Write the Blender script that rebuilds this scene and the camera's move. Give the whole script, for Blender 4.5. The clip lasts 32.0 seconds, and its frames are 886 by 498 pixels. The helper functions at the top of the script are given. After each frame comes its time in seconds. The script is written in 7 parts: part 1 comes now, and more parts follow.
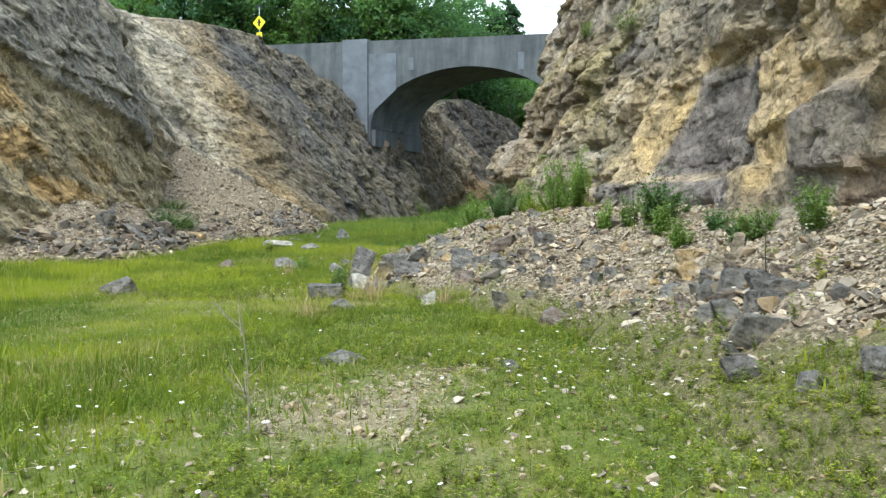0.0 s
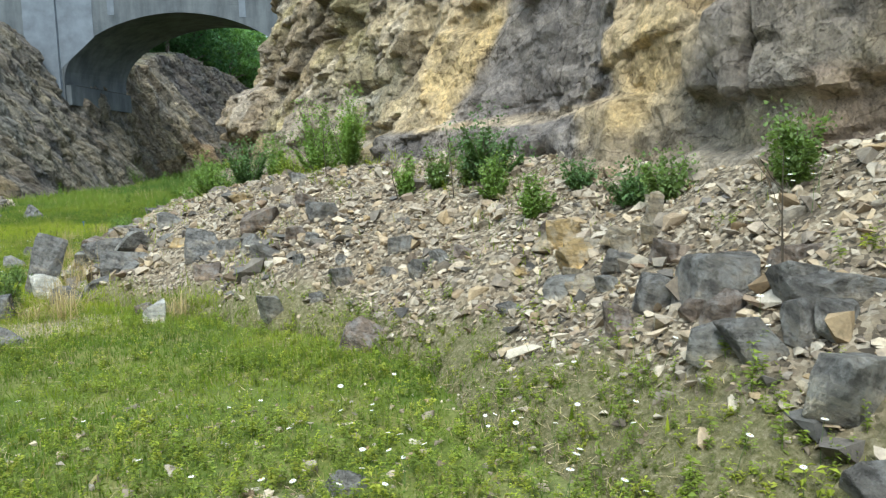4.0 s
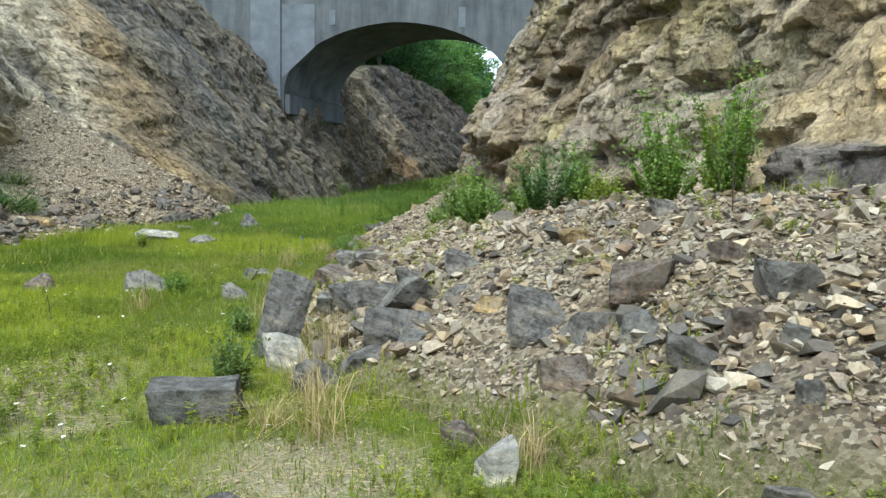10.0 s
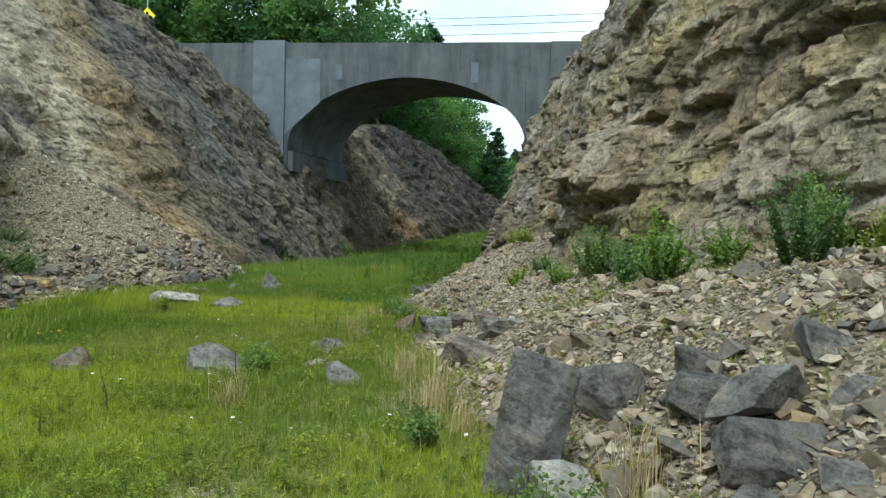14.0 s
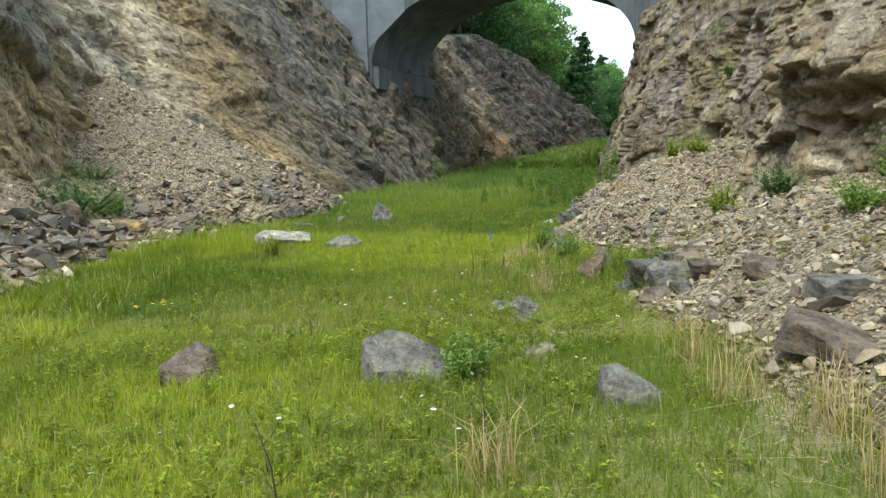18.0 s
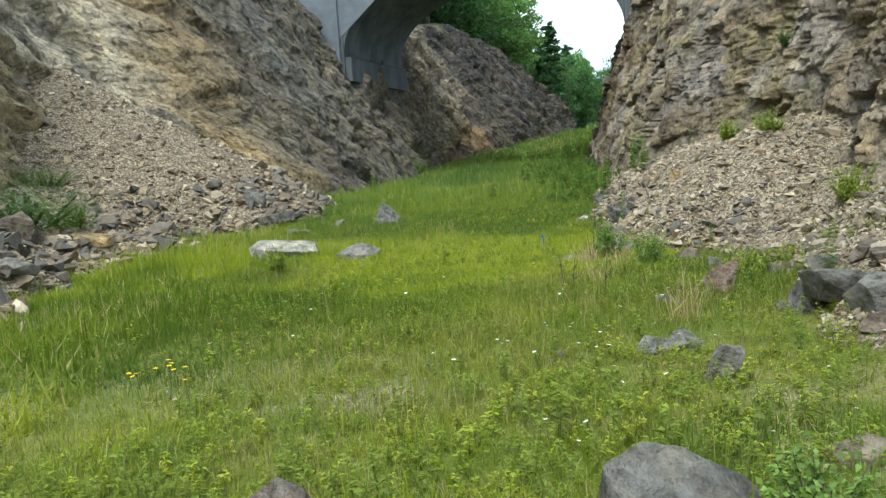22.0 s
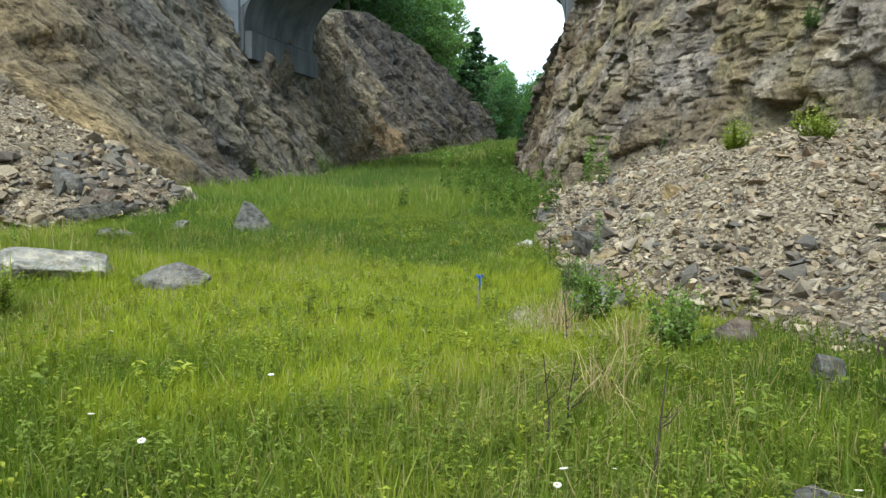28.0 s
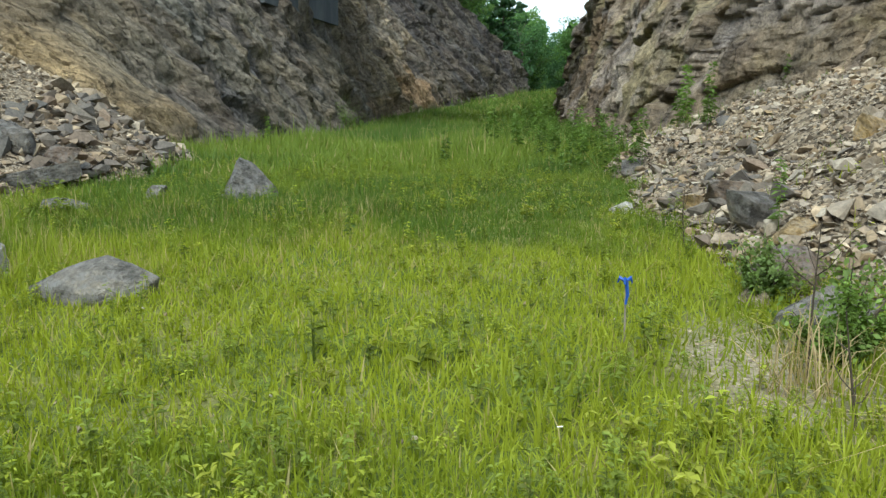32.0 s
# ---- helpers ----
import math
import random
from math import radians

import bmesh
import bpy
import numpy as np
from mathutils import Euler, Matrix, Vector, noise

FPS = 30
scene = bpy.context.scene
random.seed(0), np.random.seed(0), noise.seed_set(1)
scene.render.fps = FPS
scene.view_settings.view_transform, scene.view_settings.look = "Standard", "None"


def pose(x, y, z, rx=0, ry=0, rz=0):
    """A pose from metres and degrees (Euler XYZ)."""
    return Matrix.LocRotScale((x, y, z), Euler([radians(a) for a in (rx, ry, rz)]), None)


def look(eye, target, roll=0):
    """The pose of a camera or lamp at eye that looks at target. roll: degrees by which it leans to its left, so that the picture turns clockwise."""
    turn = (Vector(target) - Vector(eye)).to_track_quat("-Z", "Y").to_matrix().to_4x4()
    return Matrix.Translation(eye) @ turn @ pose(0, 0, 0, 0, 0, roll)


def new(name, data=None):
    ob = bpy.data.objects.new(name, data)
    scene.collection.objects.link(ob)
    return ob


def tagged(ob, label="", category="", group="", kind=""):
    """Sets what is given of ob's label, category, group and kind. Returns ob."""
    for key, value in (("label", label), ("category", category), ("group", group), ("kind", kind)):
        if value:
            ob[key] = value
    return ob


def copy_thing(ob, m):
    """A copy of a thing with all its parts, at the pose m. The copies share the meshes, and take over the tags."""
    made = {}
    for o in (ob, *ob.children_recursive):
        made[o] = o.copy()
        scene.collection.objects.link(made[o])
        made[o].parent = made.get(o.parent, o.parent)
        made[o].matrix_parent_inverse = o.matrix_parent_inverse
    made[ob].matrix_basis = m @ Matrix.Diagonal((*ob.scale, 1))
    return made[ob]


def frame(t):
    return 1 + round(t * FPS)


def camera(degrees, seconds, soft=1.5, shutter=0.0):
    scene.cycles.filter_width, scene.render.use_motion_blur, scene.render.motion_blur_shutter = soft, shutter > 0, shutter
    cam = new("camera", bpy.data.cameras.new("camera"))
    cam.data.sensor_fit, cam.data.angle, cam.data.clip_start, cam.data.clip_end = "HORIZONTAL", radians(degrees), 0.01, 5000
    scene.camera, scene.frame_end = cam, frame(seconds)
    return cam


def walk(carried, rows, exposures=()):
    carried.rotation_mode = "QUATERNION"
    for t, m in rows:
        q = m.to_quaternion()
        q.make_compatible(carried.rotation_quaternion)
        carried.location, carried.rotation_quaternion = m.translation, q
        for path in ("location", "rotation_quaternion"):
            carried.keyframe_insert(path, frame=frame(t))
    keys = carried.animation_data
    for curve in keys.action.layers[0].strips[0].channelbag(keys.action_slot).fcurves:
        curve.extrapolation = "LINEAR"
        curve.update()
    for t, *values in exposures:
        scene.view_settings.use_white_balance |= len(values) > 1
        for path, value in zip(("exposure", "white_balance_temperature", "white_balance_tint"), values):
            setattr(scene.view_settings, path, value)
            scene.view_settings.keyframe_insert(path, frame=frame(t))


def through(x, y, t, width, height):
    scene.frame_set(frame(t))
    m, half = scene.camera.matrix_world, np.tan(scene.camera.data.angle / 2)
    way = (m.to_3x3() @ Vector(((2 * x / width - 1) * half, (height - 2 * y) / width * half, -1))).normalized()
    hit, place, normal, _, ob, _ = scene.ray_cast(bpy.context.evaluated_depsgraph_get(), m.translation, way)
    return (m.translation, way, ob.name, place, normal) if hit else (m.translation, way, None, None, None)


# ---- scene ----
cam = camera(59.07, 32.0, soft=1.38)
PATH = [
    (0, (-0.000, 0.000, 1.451), (-0.590, 9.974, 1.047), 0.05),
    (0.5, (-0.100, 0.477, 1.450), (-0.619, 10.444, 0.823), 0.44),
    (1, (-0.181, 1.023, 1.428), (-0.664, 10.975, 0.570), 1.50),
    (1.5, (-0.279, 1.464, 1.430), (-0.319, 11.418, 0.475), 1.01),
    (2, (-0.354, 1.916, 1.437), (-0.136, 11.889, 0.736), 1.02),
    (2.5, (-0.443, 2.332, 1.426), (0.206, 12.290, 0.769), 0.99),
    (4.5, (-0.219, 4.276, 1.509), (3.114, 13.658, 0.569), -0.73),
    (5, (-0.171, 4.604, 1.626), (3.460, 13.904, 2.191), 1.47),
    (5.5, (-0.171, 4.898, 1.692), (3.951, 13.911, 3.019), 0.96),
    (6, (-0.140, 5.253, 1.695), (4.042, 14.223, 3.133), 1.25),
    (6.5, (-0.159, 5.606, 1.653), (3.438, 14.895, 2.536), 1.86),
    (7, (-0.249, 6.031, 1.641), (2.107, 15.749, 1.716), 2.01),
    (7.5, (-0.308, 6.490, 1.691), (1.112, 16.388, 1.677), 1.79),
    (8, (-0.473, 6.892, 1.676), (0.440, 16.850, 1.545), 1.63),
    (8.5, (-0.700, 7.247, 1.663), (0.164, 17.190, 1.035), -0.43),
    (9, (-1.012, 7.645, 1.620), (-0.406, 17.606, 0.989), 1.61),
    (9.5, (-1.283, 7.972, 1.566), (-0.846, 17.938, 0.871), 1.46),
    (10, (-1.498, 8.350, 1.566), (-0.959, 18.314, 0.914), 0.76),
    (10.5, (-1.753, 8.728, 1.597), (-1.027, 18.696, 1.271), 0.49),
    (11, (-2.054, 9.163, 1.613), (-1.081, 19.115, 1.525), 0.58),
    (11.5, (-2.347, 9.570, 1.581), (-1.387, 19.524, 1.527), 0.40),
    (12, (-2.636, 9.963, 1.504), (-2.450, 19.961, 1.408), 1.32),
    (12.5, (-2.957, 10.266, 1.459), (-2.846, 20.265, 1.470), -0.32),
    (13, (-3.186, 10.533, 1.431), (-2.798, 20.525, 1.483), -0.83),
    (13.5, (-3.390, 10.869, 1.359), (-2.793, 20.851, 1.372), -0.07),
    (15.5, (-4.078, 12.683, 1.481), (-2.471, 22.505, 2.459), 1.58),
    (16, (-4.302, 13.079, 1.467), (-2.502, 22.902, 1.986), 1.07),
    (16.5, (-4.477, 13.459, 1.449), (-2.848, 23.297, 0.704), -0.59),
    (17, (-4.622, 13.916, 1.458), (-3.350, 23.811, 0.773), -1.32),
    (17.5, (-4.831, 14.340, 1.481), (-4.003, 24.270, 0.636), -1.54),
    (18, (-5.045, 14.852, 1.516), (-5.172, 24.813, 0.640), -1.77),
    (18.5, (-5.221, 15.252, 1.528), (-6.427, 25.143, 0.690), -1.42),
    (19, (-5.374, 15.627, 1.567), (-6.786, 25.491, 0.729), -1.37),
    (19.5, (-5.498, 16.018, 1.556), (-7.229, 25.835, 0.751), -1.03),
    (20, (-5.702, 16.312, 1.534), (-7.372, 26.137, 0.707), -0.89),
    (20.5, (-5.893, 16.592, 1.524), (-7.393, 26.444, 0.697), -0.97),
    (21, (-6.137, 16.949, 1.516), (-7.430, 26.833, 0.726), -0.81),
    (21.5, (-6.339, 17.273, 1.525), (-7.257, 27.193, 0.659), -3.29),
    (22, (-6.446, 17.688, 1.526), (-6.070, 27.637, 0.588), -3.61),
    (22.5, (-6.464, 18.090, 1.536), (-5.602, 28.046, 1.155), -3.58),
    (23, (-6.427, 18.494, 1.473), (-4.385, 28.264, 0.858), -3.69),
    (23.5, (-6.395, 18.834, 1.432), (-3.793, 28.418, 0.253), -3.62),
    (24, (-6.343, 19.246, 1.392), (-3.009, 28.565, -0.043), -3.43),
    (24.5, (-6.225, 19.720, 1.312), (-2.765, 28.971, -0.251), -2.39),
    (25, (-6.176, 20.158, 1.314), (-2.621, 29.365, -0.293), -2.16),
    (25.5, (-6.135, 20.609, 1.330), (-3.186, 30.103, 0.245), -2.87),
    (27.5, (-5.906, 22.589, 1.353), (-3.991, 32.359, 0.411), -1.01),
    (28, (-5.811, 23.100, 1.339), (-4.283, 32.945, 0.474), 0.94),
    (28.5, (-5.738, 23.632, 1.334), (-4.234, 33.489, 0.573), 1.57),
    (29, (-5.679, 24.123, 1.313), (-4.310, 33.999, 0.543), 2.30),
    (29.5, (-5.674, 24.619, 1.306), (-4.558, 34.528, 0.559), 3.15),
    (30, (-5.697, 25.014, 1.299), (-4.938, 34.945, 0.402), 0.64),
    (30.5, (-5.680, 25.424, 1.262), (-4.855, 35.329, 0.165), 0.46),
    (31, (-5.698, 25.822, 1.251), (-4.758, 35.704, 0.043), 0.07),
    (31.5, (-5.683, 26.240, 1.198), (-4.615, 36.089, -0.165), -0.73),
    (32, (-5.733, 26.643, 1.167), (-4.559, 36.474, -0.236), -0.39),
]
# seconds, stops, kelvin, tint: the camera's own exposure and white balance drift as it turns to the rock and the sky
EXPOSURES = [(0, 0.26, 6050, 2), (3.5, 0.29, 6000, 1), (4.6, 0.34, 5900, -1), (5.1, 0.32, 5900, -1), (5.9, -0.64, 6050, -1), (6.5, -0.72, 6150, -1),
             (7.1, -0.55, 6350, -1), (7.8, 0.09, 6250, -1), (9.0, 0.18, 6120, 0), (10.5, 0.19, 5930, 0), (12.3, 0.08, 5830, -3), (13.2, -0.05, 5780, -4),
             (13.5, -0.06, 5850, -4), (15.3, -1.15, 6100, -6), (16.0, -1.22, 6150, -6), (16.6, -0.70, 6300, -3), (17.3, -0.20, 6400, -1), (18.0, 0.10, 6400, -1),
             (20.0, 0.08, 6220, -1), (24.0, 0.15, 6150, 0), (28.0, 0.10, 6150, -1), (32.0, 0.03, 6150, 0)]
walk(cam, [(t, look(e, g, r)) for t, e, g, r in PATH], EXPOSURES)

# ---- world and sun: a bright, lightly broken overcast ----
world = bpy.data.worlds.new("overcast_sky")
scene.world = world
world.use_nodes = True
wn, wl = world.node_tree.nodes, world.node_tree.links
wn.clear()
w_out, w_bg = wn.new("ShaderNodeOutputWorld"), wn.new("ShaderNodeBackground")
w_sky = wn.new("ShaderNodeTexSky")
w_sky.sky_type, w_sky.sun_disc = "NISHITA", False
w_sky.sun_elevation, w_sky.sun_rotation = radians(52), radians(205)
w_tc, w_map, w_noise = wn.new("ShaderNodeTexCoord"), wn.new("ShaderNodeMapping"), wn.new("ShaderNodeTexNoise")
w_map.inputs["Scale"].default_value = (1.0, 1.0, 3.2)
w_noise.inputs["Scale"].default_value, w_noise.inputs["Detail"].default_value = 2.2, 6.0
w_ramp = wn.new("ShaderNodeValToRGB")
w_ramp.color_ramp.elements[0].position, w_ramp.color_ramp.elements[0].color = 0.36, (3.0, 3.9, 5.3, 1)
w_ramp.color_ramp.elements[1].position, w_ramp.color_ramp.elements[1].color = 0.62, (9.0, 9.4, 9.6, 1)
w_mix = wn.new("ShaderNodeMixRGB")
w_mix.inputs[0].default_value = 0.86
wl.new(w_tc.outputs["Generated"], w_map.inputs["Vector"])
wl.new(w_map.outputs["Vector"], w_noise.inputs["Vector"])
wl.new(w_noise.outputs["Fac"], w_ramp.inputs["Fac"])
wl.new(w_sky.outputs["Color"], w_mix.inputs[1])
wl.new(w_ramp.outputs["Color"], w_mix.inputs[2])
wl.new(w_mix.outputs["Color"], w_bg.inputs["Color"])
wl.new(w_bg.outputs["Background"], w_out.inputs["Surface"])
w_bg.inputs["Strength"].default_value = 0.208

sun = new("sun", bpy.data.lights.new("sun", "SUN"))
sun.data.energy, sun.data.angle, sun.data.color = 3.75, radians(24), (1.0, 0.96, 0.88)
sun.matrix_world = look((-14, -32, 45), (0, 0, 0))
# ---- number helpers ----
def hash01(*ints, seed=0):
    h = np.zeros(np.broadcast(*ints).shape, np.uint32) + np.uint32((seed * 2654435761 + 12345) % 4294967296)
    for k, v in enumerate(ints):
        h ^= (np.asarray(v).astype(np.int64) % 4294967296).astype(np.uint32) * np.uint32((0x9E3779B1, 0x85EBCA77, 0xC2B2AE3D)[k])
        h ^= h >> np.uint32(15)
        h = h * np.uint32(0x2C1B3C6D)
        h ^= h >> np.uint32(12)
        h = h * np.uint32(0x297A2D39)
        h ^= h >> np.uint32(15)
    return h.astype(np.float64) / 4294967296.0


def vnoise(x, y, seed=0):
    """Smooth value noise, -1 to 1."""
    i, j = np.floor(x), np.floor(y)
    u, v = x - i, y - j
    u, v = u * u * (3 - 2 * u), v * v * (3 - 2 * v)
    a, b = hash01(i, j, seed=seed), hash01(i + 1, j, seed=seed)
    c, d = hash01(i, j + 1, seed=seed), hash01(i + 1, j + 1, seed=seed)
    return 2 * ((a * (1 - u) + b * u) * (1 - v) + (c * (1 - u) + d * u) * v) - 1


def fbm(x, y, seed=0, octaves=4):
    total, amp = 0.0, 0.5
    for k in range(octaves):
        total = total + amp * vnoise(x * 2**k, y * 2**k, seed + k)
        amp *= 0.5
    return total


def cells(u, v, seed=0):
    """Jittered cells: a random number for the cell, the way to its middle, and how far inside it lies."""
    i, j = np.floor(u), np.floor(v)
    best = np.full(u.shape, 9.0)
    second = np.full(u.shape, 9.0)
    rid, du, dv = np.zeros(u.shape), np.zeros(u.shape), np.zeros(u.shape)
    for a in (-1, 0, 1):
        for b in (-1, 0, 1):
            ci, cj = i + a, j + b
            x = ci + 0.15 + 0.7 * hash01(ci, cj, seed=seed + 11)
            y = cj + 0.15 + 0.7 * hash01(ci, cj, seed=seed + 23)
            d = np.maximum(abs(u - x), abs(v - y)) * 0.65 + 0.35 * np.hypot(u - x, v - y)
            near = d < best
            second = np.where(near, best, np.minimum(second, d))
            rid = np.where(near, hash01(ci, cj, seed=seed + 37), rid)
            du, dv = np.where(near, u - x, du), np.where(near, v - y, dv)
            best = np.where(near, d, best)
    return rid, du, dv, second - best


def smooth(a, b, x):
    t = np.clip((x - a) / (b - a), 0, 1)
    return t * t * (3 - 2 * t)


def curve(pairs):
    ks, vs = np.array([p[0] for p in pairs], float), np.array([p[1] for p in pairs], float)
    return lambda y: np.interp(y, ks, vs)


def lerp(a, b, t):
    return np.asarray(a) * (1 - t[..., None]) + np.asarray(b) * t[..., None]


# ---- mesh helpers ----
def fast_mesh(name, verts, faces, mat, colours=None, flat=True):
    """A mesh from number arrays; faces all have the same number of corners."""
    verts, faces = np.ascontiguousarray(verts, np.float32), np.ascontiguousarray(faces, np.int32)
    me, k = bpy.data.meshes.new(name), faces.shape[1]
    me.vertices.add(len(verts))
    me.vertices.foreach_set("co", verts.ravel())
    me.loops.add(faces.size)
    me.loops.foreach_set("vertex_index", faces.ravel())
    me.polygons.add(len(faces))
    me.polygons.foreach_set("loop_start", np.arange(0, faces.size, k, dtype=np.int32))
    me.polygons.foreach_set("use_smooth", np.full(len(faces), not flat))
    if colours is not None:
        attribute = me.color_attributes.new("Col", "FLOAT_COLOR", "POINT")
        attribute.data.foreach_set("color", np.c_[colours, np.ones(len(colours))].astype(np.float32).ravel())
    me.update(calc_edges=True)
    me.materials.append(mat)
    return me


def grid_faces(n, m):
    a = (np.arange(n - 1)[:, None] * m + np.arange(m - 1)).ravel()
    return np.stack([a, a + m, a + m + 1, a + 1], 1)


def part(name, bm, mat, parent=None, label="", smooth_shade=False):
    me = bpy.data.meshes.new(name)
    bm.to_mesh(me)
    bm.free()
    me.materials.append(mat)
    if smooth_shade:
        me.polygons.foreach_set("use_smooth", np.full(len(me.polygons), True))
    ob = new(name, me)
    if parent:
        ob.parent = parent
    if label:
        tagged(ob, label)
    return ob


def mesh_part(name, me, parent=None, label=""):
    ob = new(name, me)
    if parent:
        ob.parent = parent
    if label:
        tagged(ob, label)
    return ob


def thing(name, place, label, category, group="", turn=0.0):
    ob = new(name)
    ob.empty_display_size = 0.1
    ob.matrix_basis = pose(*place, 0, 0, turn)
    return tagged(ob, label, category, group)


def box(bm, x0, x1, y0, y1, z0, z1):
    vs = [bm.verts.new(p) for p in ((x0, y0, z0), (x1, y0, z0), (x1, y1, z0), (x0, y1, z0), (x0, y0, z1), (x1, y0, z1), (x1, y1, z1), (x0, y1, z1))]
    for f in ((3, 2, 1, 0), (4, 5, 6, 7), (0, 1, 5, 4), (1, 2, 6, 5), (2, 3, 7, 6), (3, 0, 4, 7)):
        bm.faces.new([vs[i] for i in f])
    return vs


def tube(bm, points, radii, sides=6):
    """A tapered tube through points."""
    rings = []
    for k, p in enumerate(points):
        p = Vector(p)
        ahead = Vector(points[min(k + 1, len(points) - 1)]) - Vector(points[max(k - 1, 0)])
        turn = ahead.to_track_quat("Z", "Y")
        rings.append([bm.verts.new(p + turn @ Vector((radii[k] * math.cos(a), radii[k] * math.sin(a), 0))) for a in (2 * math.pi * s / sides for s in range(sides))])
    for a, b in zip(rings, rings[1:]):
        for s in range(sides):
            bm.faces.new((a[s], a[(s + 1) % sides], b[(s + 1) % sides], b[s]))
    bm.faces.new(rings[0][::-1])
    bm.faces.new(rings[-1])


# ---- materials ----
def material(name, rough=0.9):
    mat = bpy.data.materials.new(name)
    mat.use_nodes = True
    nt = mat.node_tree
    bsdf = nt.nodes["Principled BSDF"]
    bsdf.inputs["Roughness"].default_value = rough
    bsdf.inputs["Specular IOR Level"].default_value = 0.25
    return mat, nt, bsdf


def add(nt, kind, **values):
    n = nt.nodes.new(kind)
    for k, v in values.items():
        n.inputs[k.replace("_", " ")].default_value = v
    return n


def noise_node(nt, scale, detail=6.0, rough=0.6, coord="Object", stretch=None):
    tc = nt.nodes.new("ShaderNodeTexCoord")
    n = add(nt, "ShaderNodeTexNoise", Scale=scale, Detail=detail, Roughness=rough)
    if stretch:
        m = nt.nodes.new("ShaderNodeMapping")
        m.vector_type = "TEXTURE"
        m.inputs["Scale"].default_value = stretch[0]
        m.inputs["Rotation"].default_value = stretch[1]
        nt.links.new(tc.outputs[coord], m.inputs["Vector"])
        nt.links.new(m.outputs["Vector"], n.inputs["Vector"])
    else:
        nt.links.new(tc.outputs[coord], n.inputs["Vector"])
    return n


def ramp(nt, source, stops):
    r = nt.nodes.new("ShaderNodeValToRGB")
    while len(r.color_ramp.elements) < len(stops):
        r.color_ramp.elements.new(0.5)
    for e, (p, c) in zip(r.color_ramp.elements, stops):
        e.position, e.color = p, (*c, 1) if len(c) == 3 else c
    nt.links.new(source, r.inputs["Fac"])
    return r.outputs["Color"]


def mixc(nt, a, b, fac, mode="MULTIPLY"):
    m = nt.nodes.new("ShaderNodeMixRGB")
    m.blend_type = mode
    for slot, v in ((0, fac), (1, a), (2, b)):
        if isinstance(v, bpy.types.NodeSocket):
            nt.links.new(v, m.inputs[slot])
        else:
            m.inputs[slot].default_value = v
    return m.outputs["Color"]


def bumped(nt, bsdf, sources):
    """Relief from several (output, strength, distance) triples."""
    last = None
    for out, strength, dist in sources:
        b = add(nt, "ShaderNodeBump", Strength=strength, Distance=dist)
        nt.links.new(out, b.inputs["Height"])
        if last:
            nt.links.new(last, b.inputs["Normal"])
        last = b.outputs["Normal"]
    nt.links.new(last, bsdf.inputs["Normal"])


def attribute_colour(nt):
    a = nt.nodes.new("ShaderNodeAttribute")
    a.attribute_name = "Col"
    return a.outputs["Color"]


def facet_height(nt, vector, scale, steep):
    """The height of flat broken faces, each tilted its own way."""
    cell, off = add(nt, "ShaderNodeTexVoronoi", Scale=scale), nt.nodes.new("ShaderNodeVectorMath")
    way, tilt, gain = nt.nodes.new("ShaderNodeVectorMath"), nt.nodes.new("ShaderNodeVectorMath"), nt.nodes.new("ShaderNodeMath")
    off.operation, way.operation, tilt.operation, gain.operation = "SUBTRACT", "SUBTRACT", "DOT_PRODUCT", "MULTIPLY"
    way.inputs[1].default_value, gain.inputs[1].default_value = (0.5, 0.5, 0.5), steep
    nt.links.new(vector, cell.inputs["Vector"])
    nt.links.new(vector, off.inputs[0])
    nt.links.new(cell.outputs["Position"], off.inputs[1])
    nt.links.new(cell.outputs["Color"], way.inputs[0])
    nt.links.new(off.outputs["Vector"], tilt.inputs[0])
    nt.links.new(way.outputs["Vector"], tilt.inputs[1])
    nt.links.new(tilt.outputs["Value"], gain.inputs[0])
    return gain.outputs["Value"]


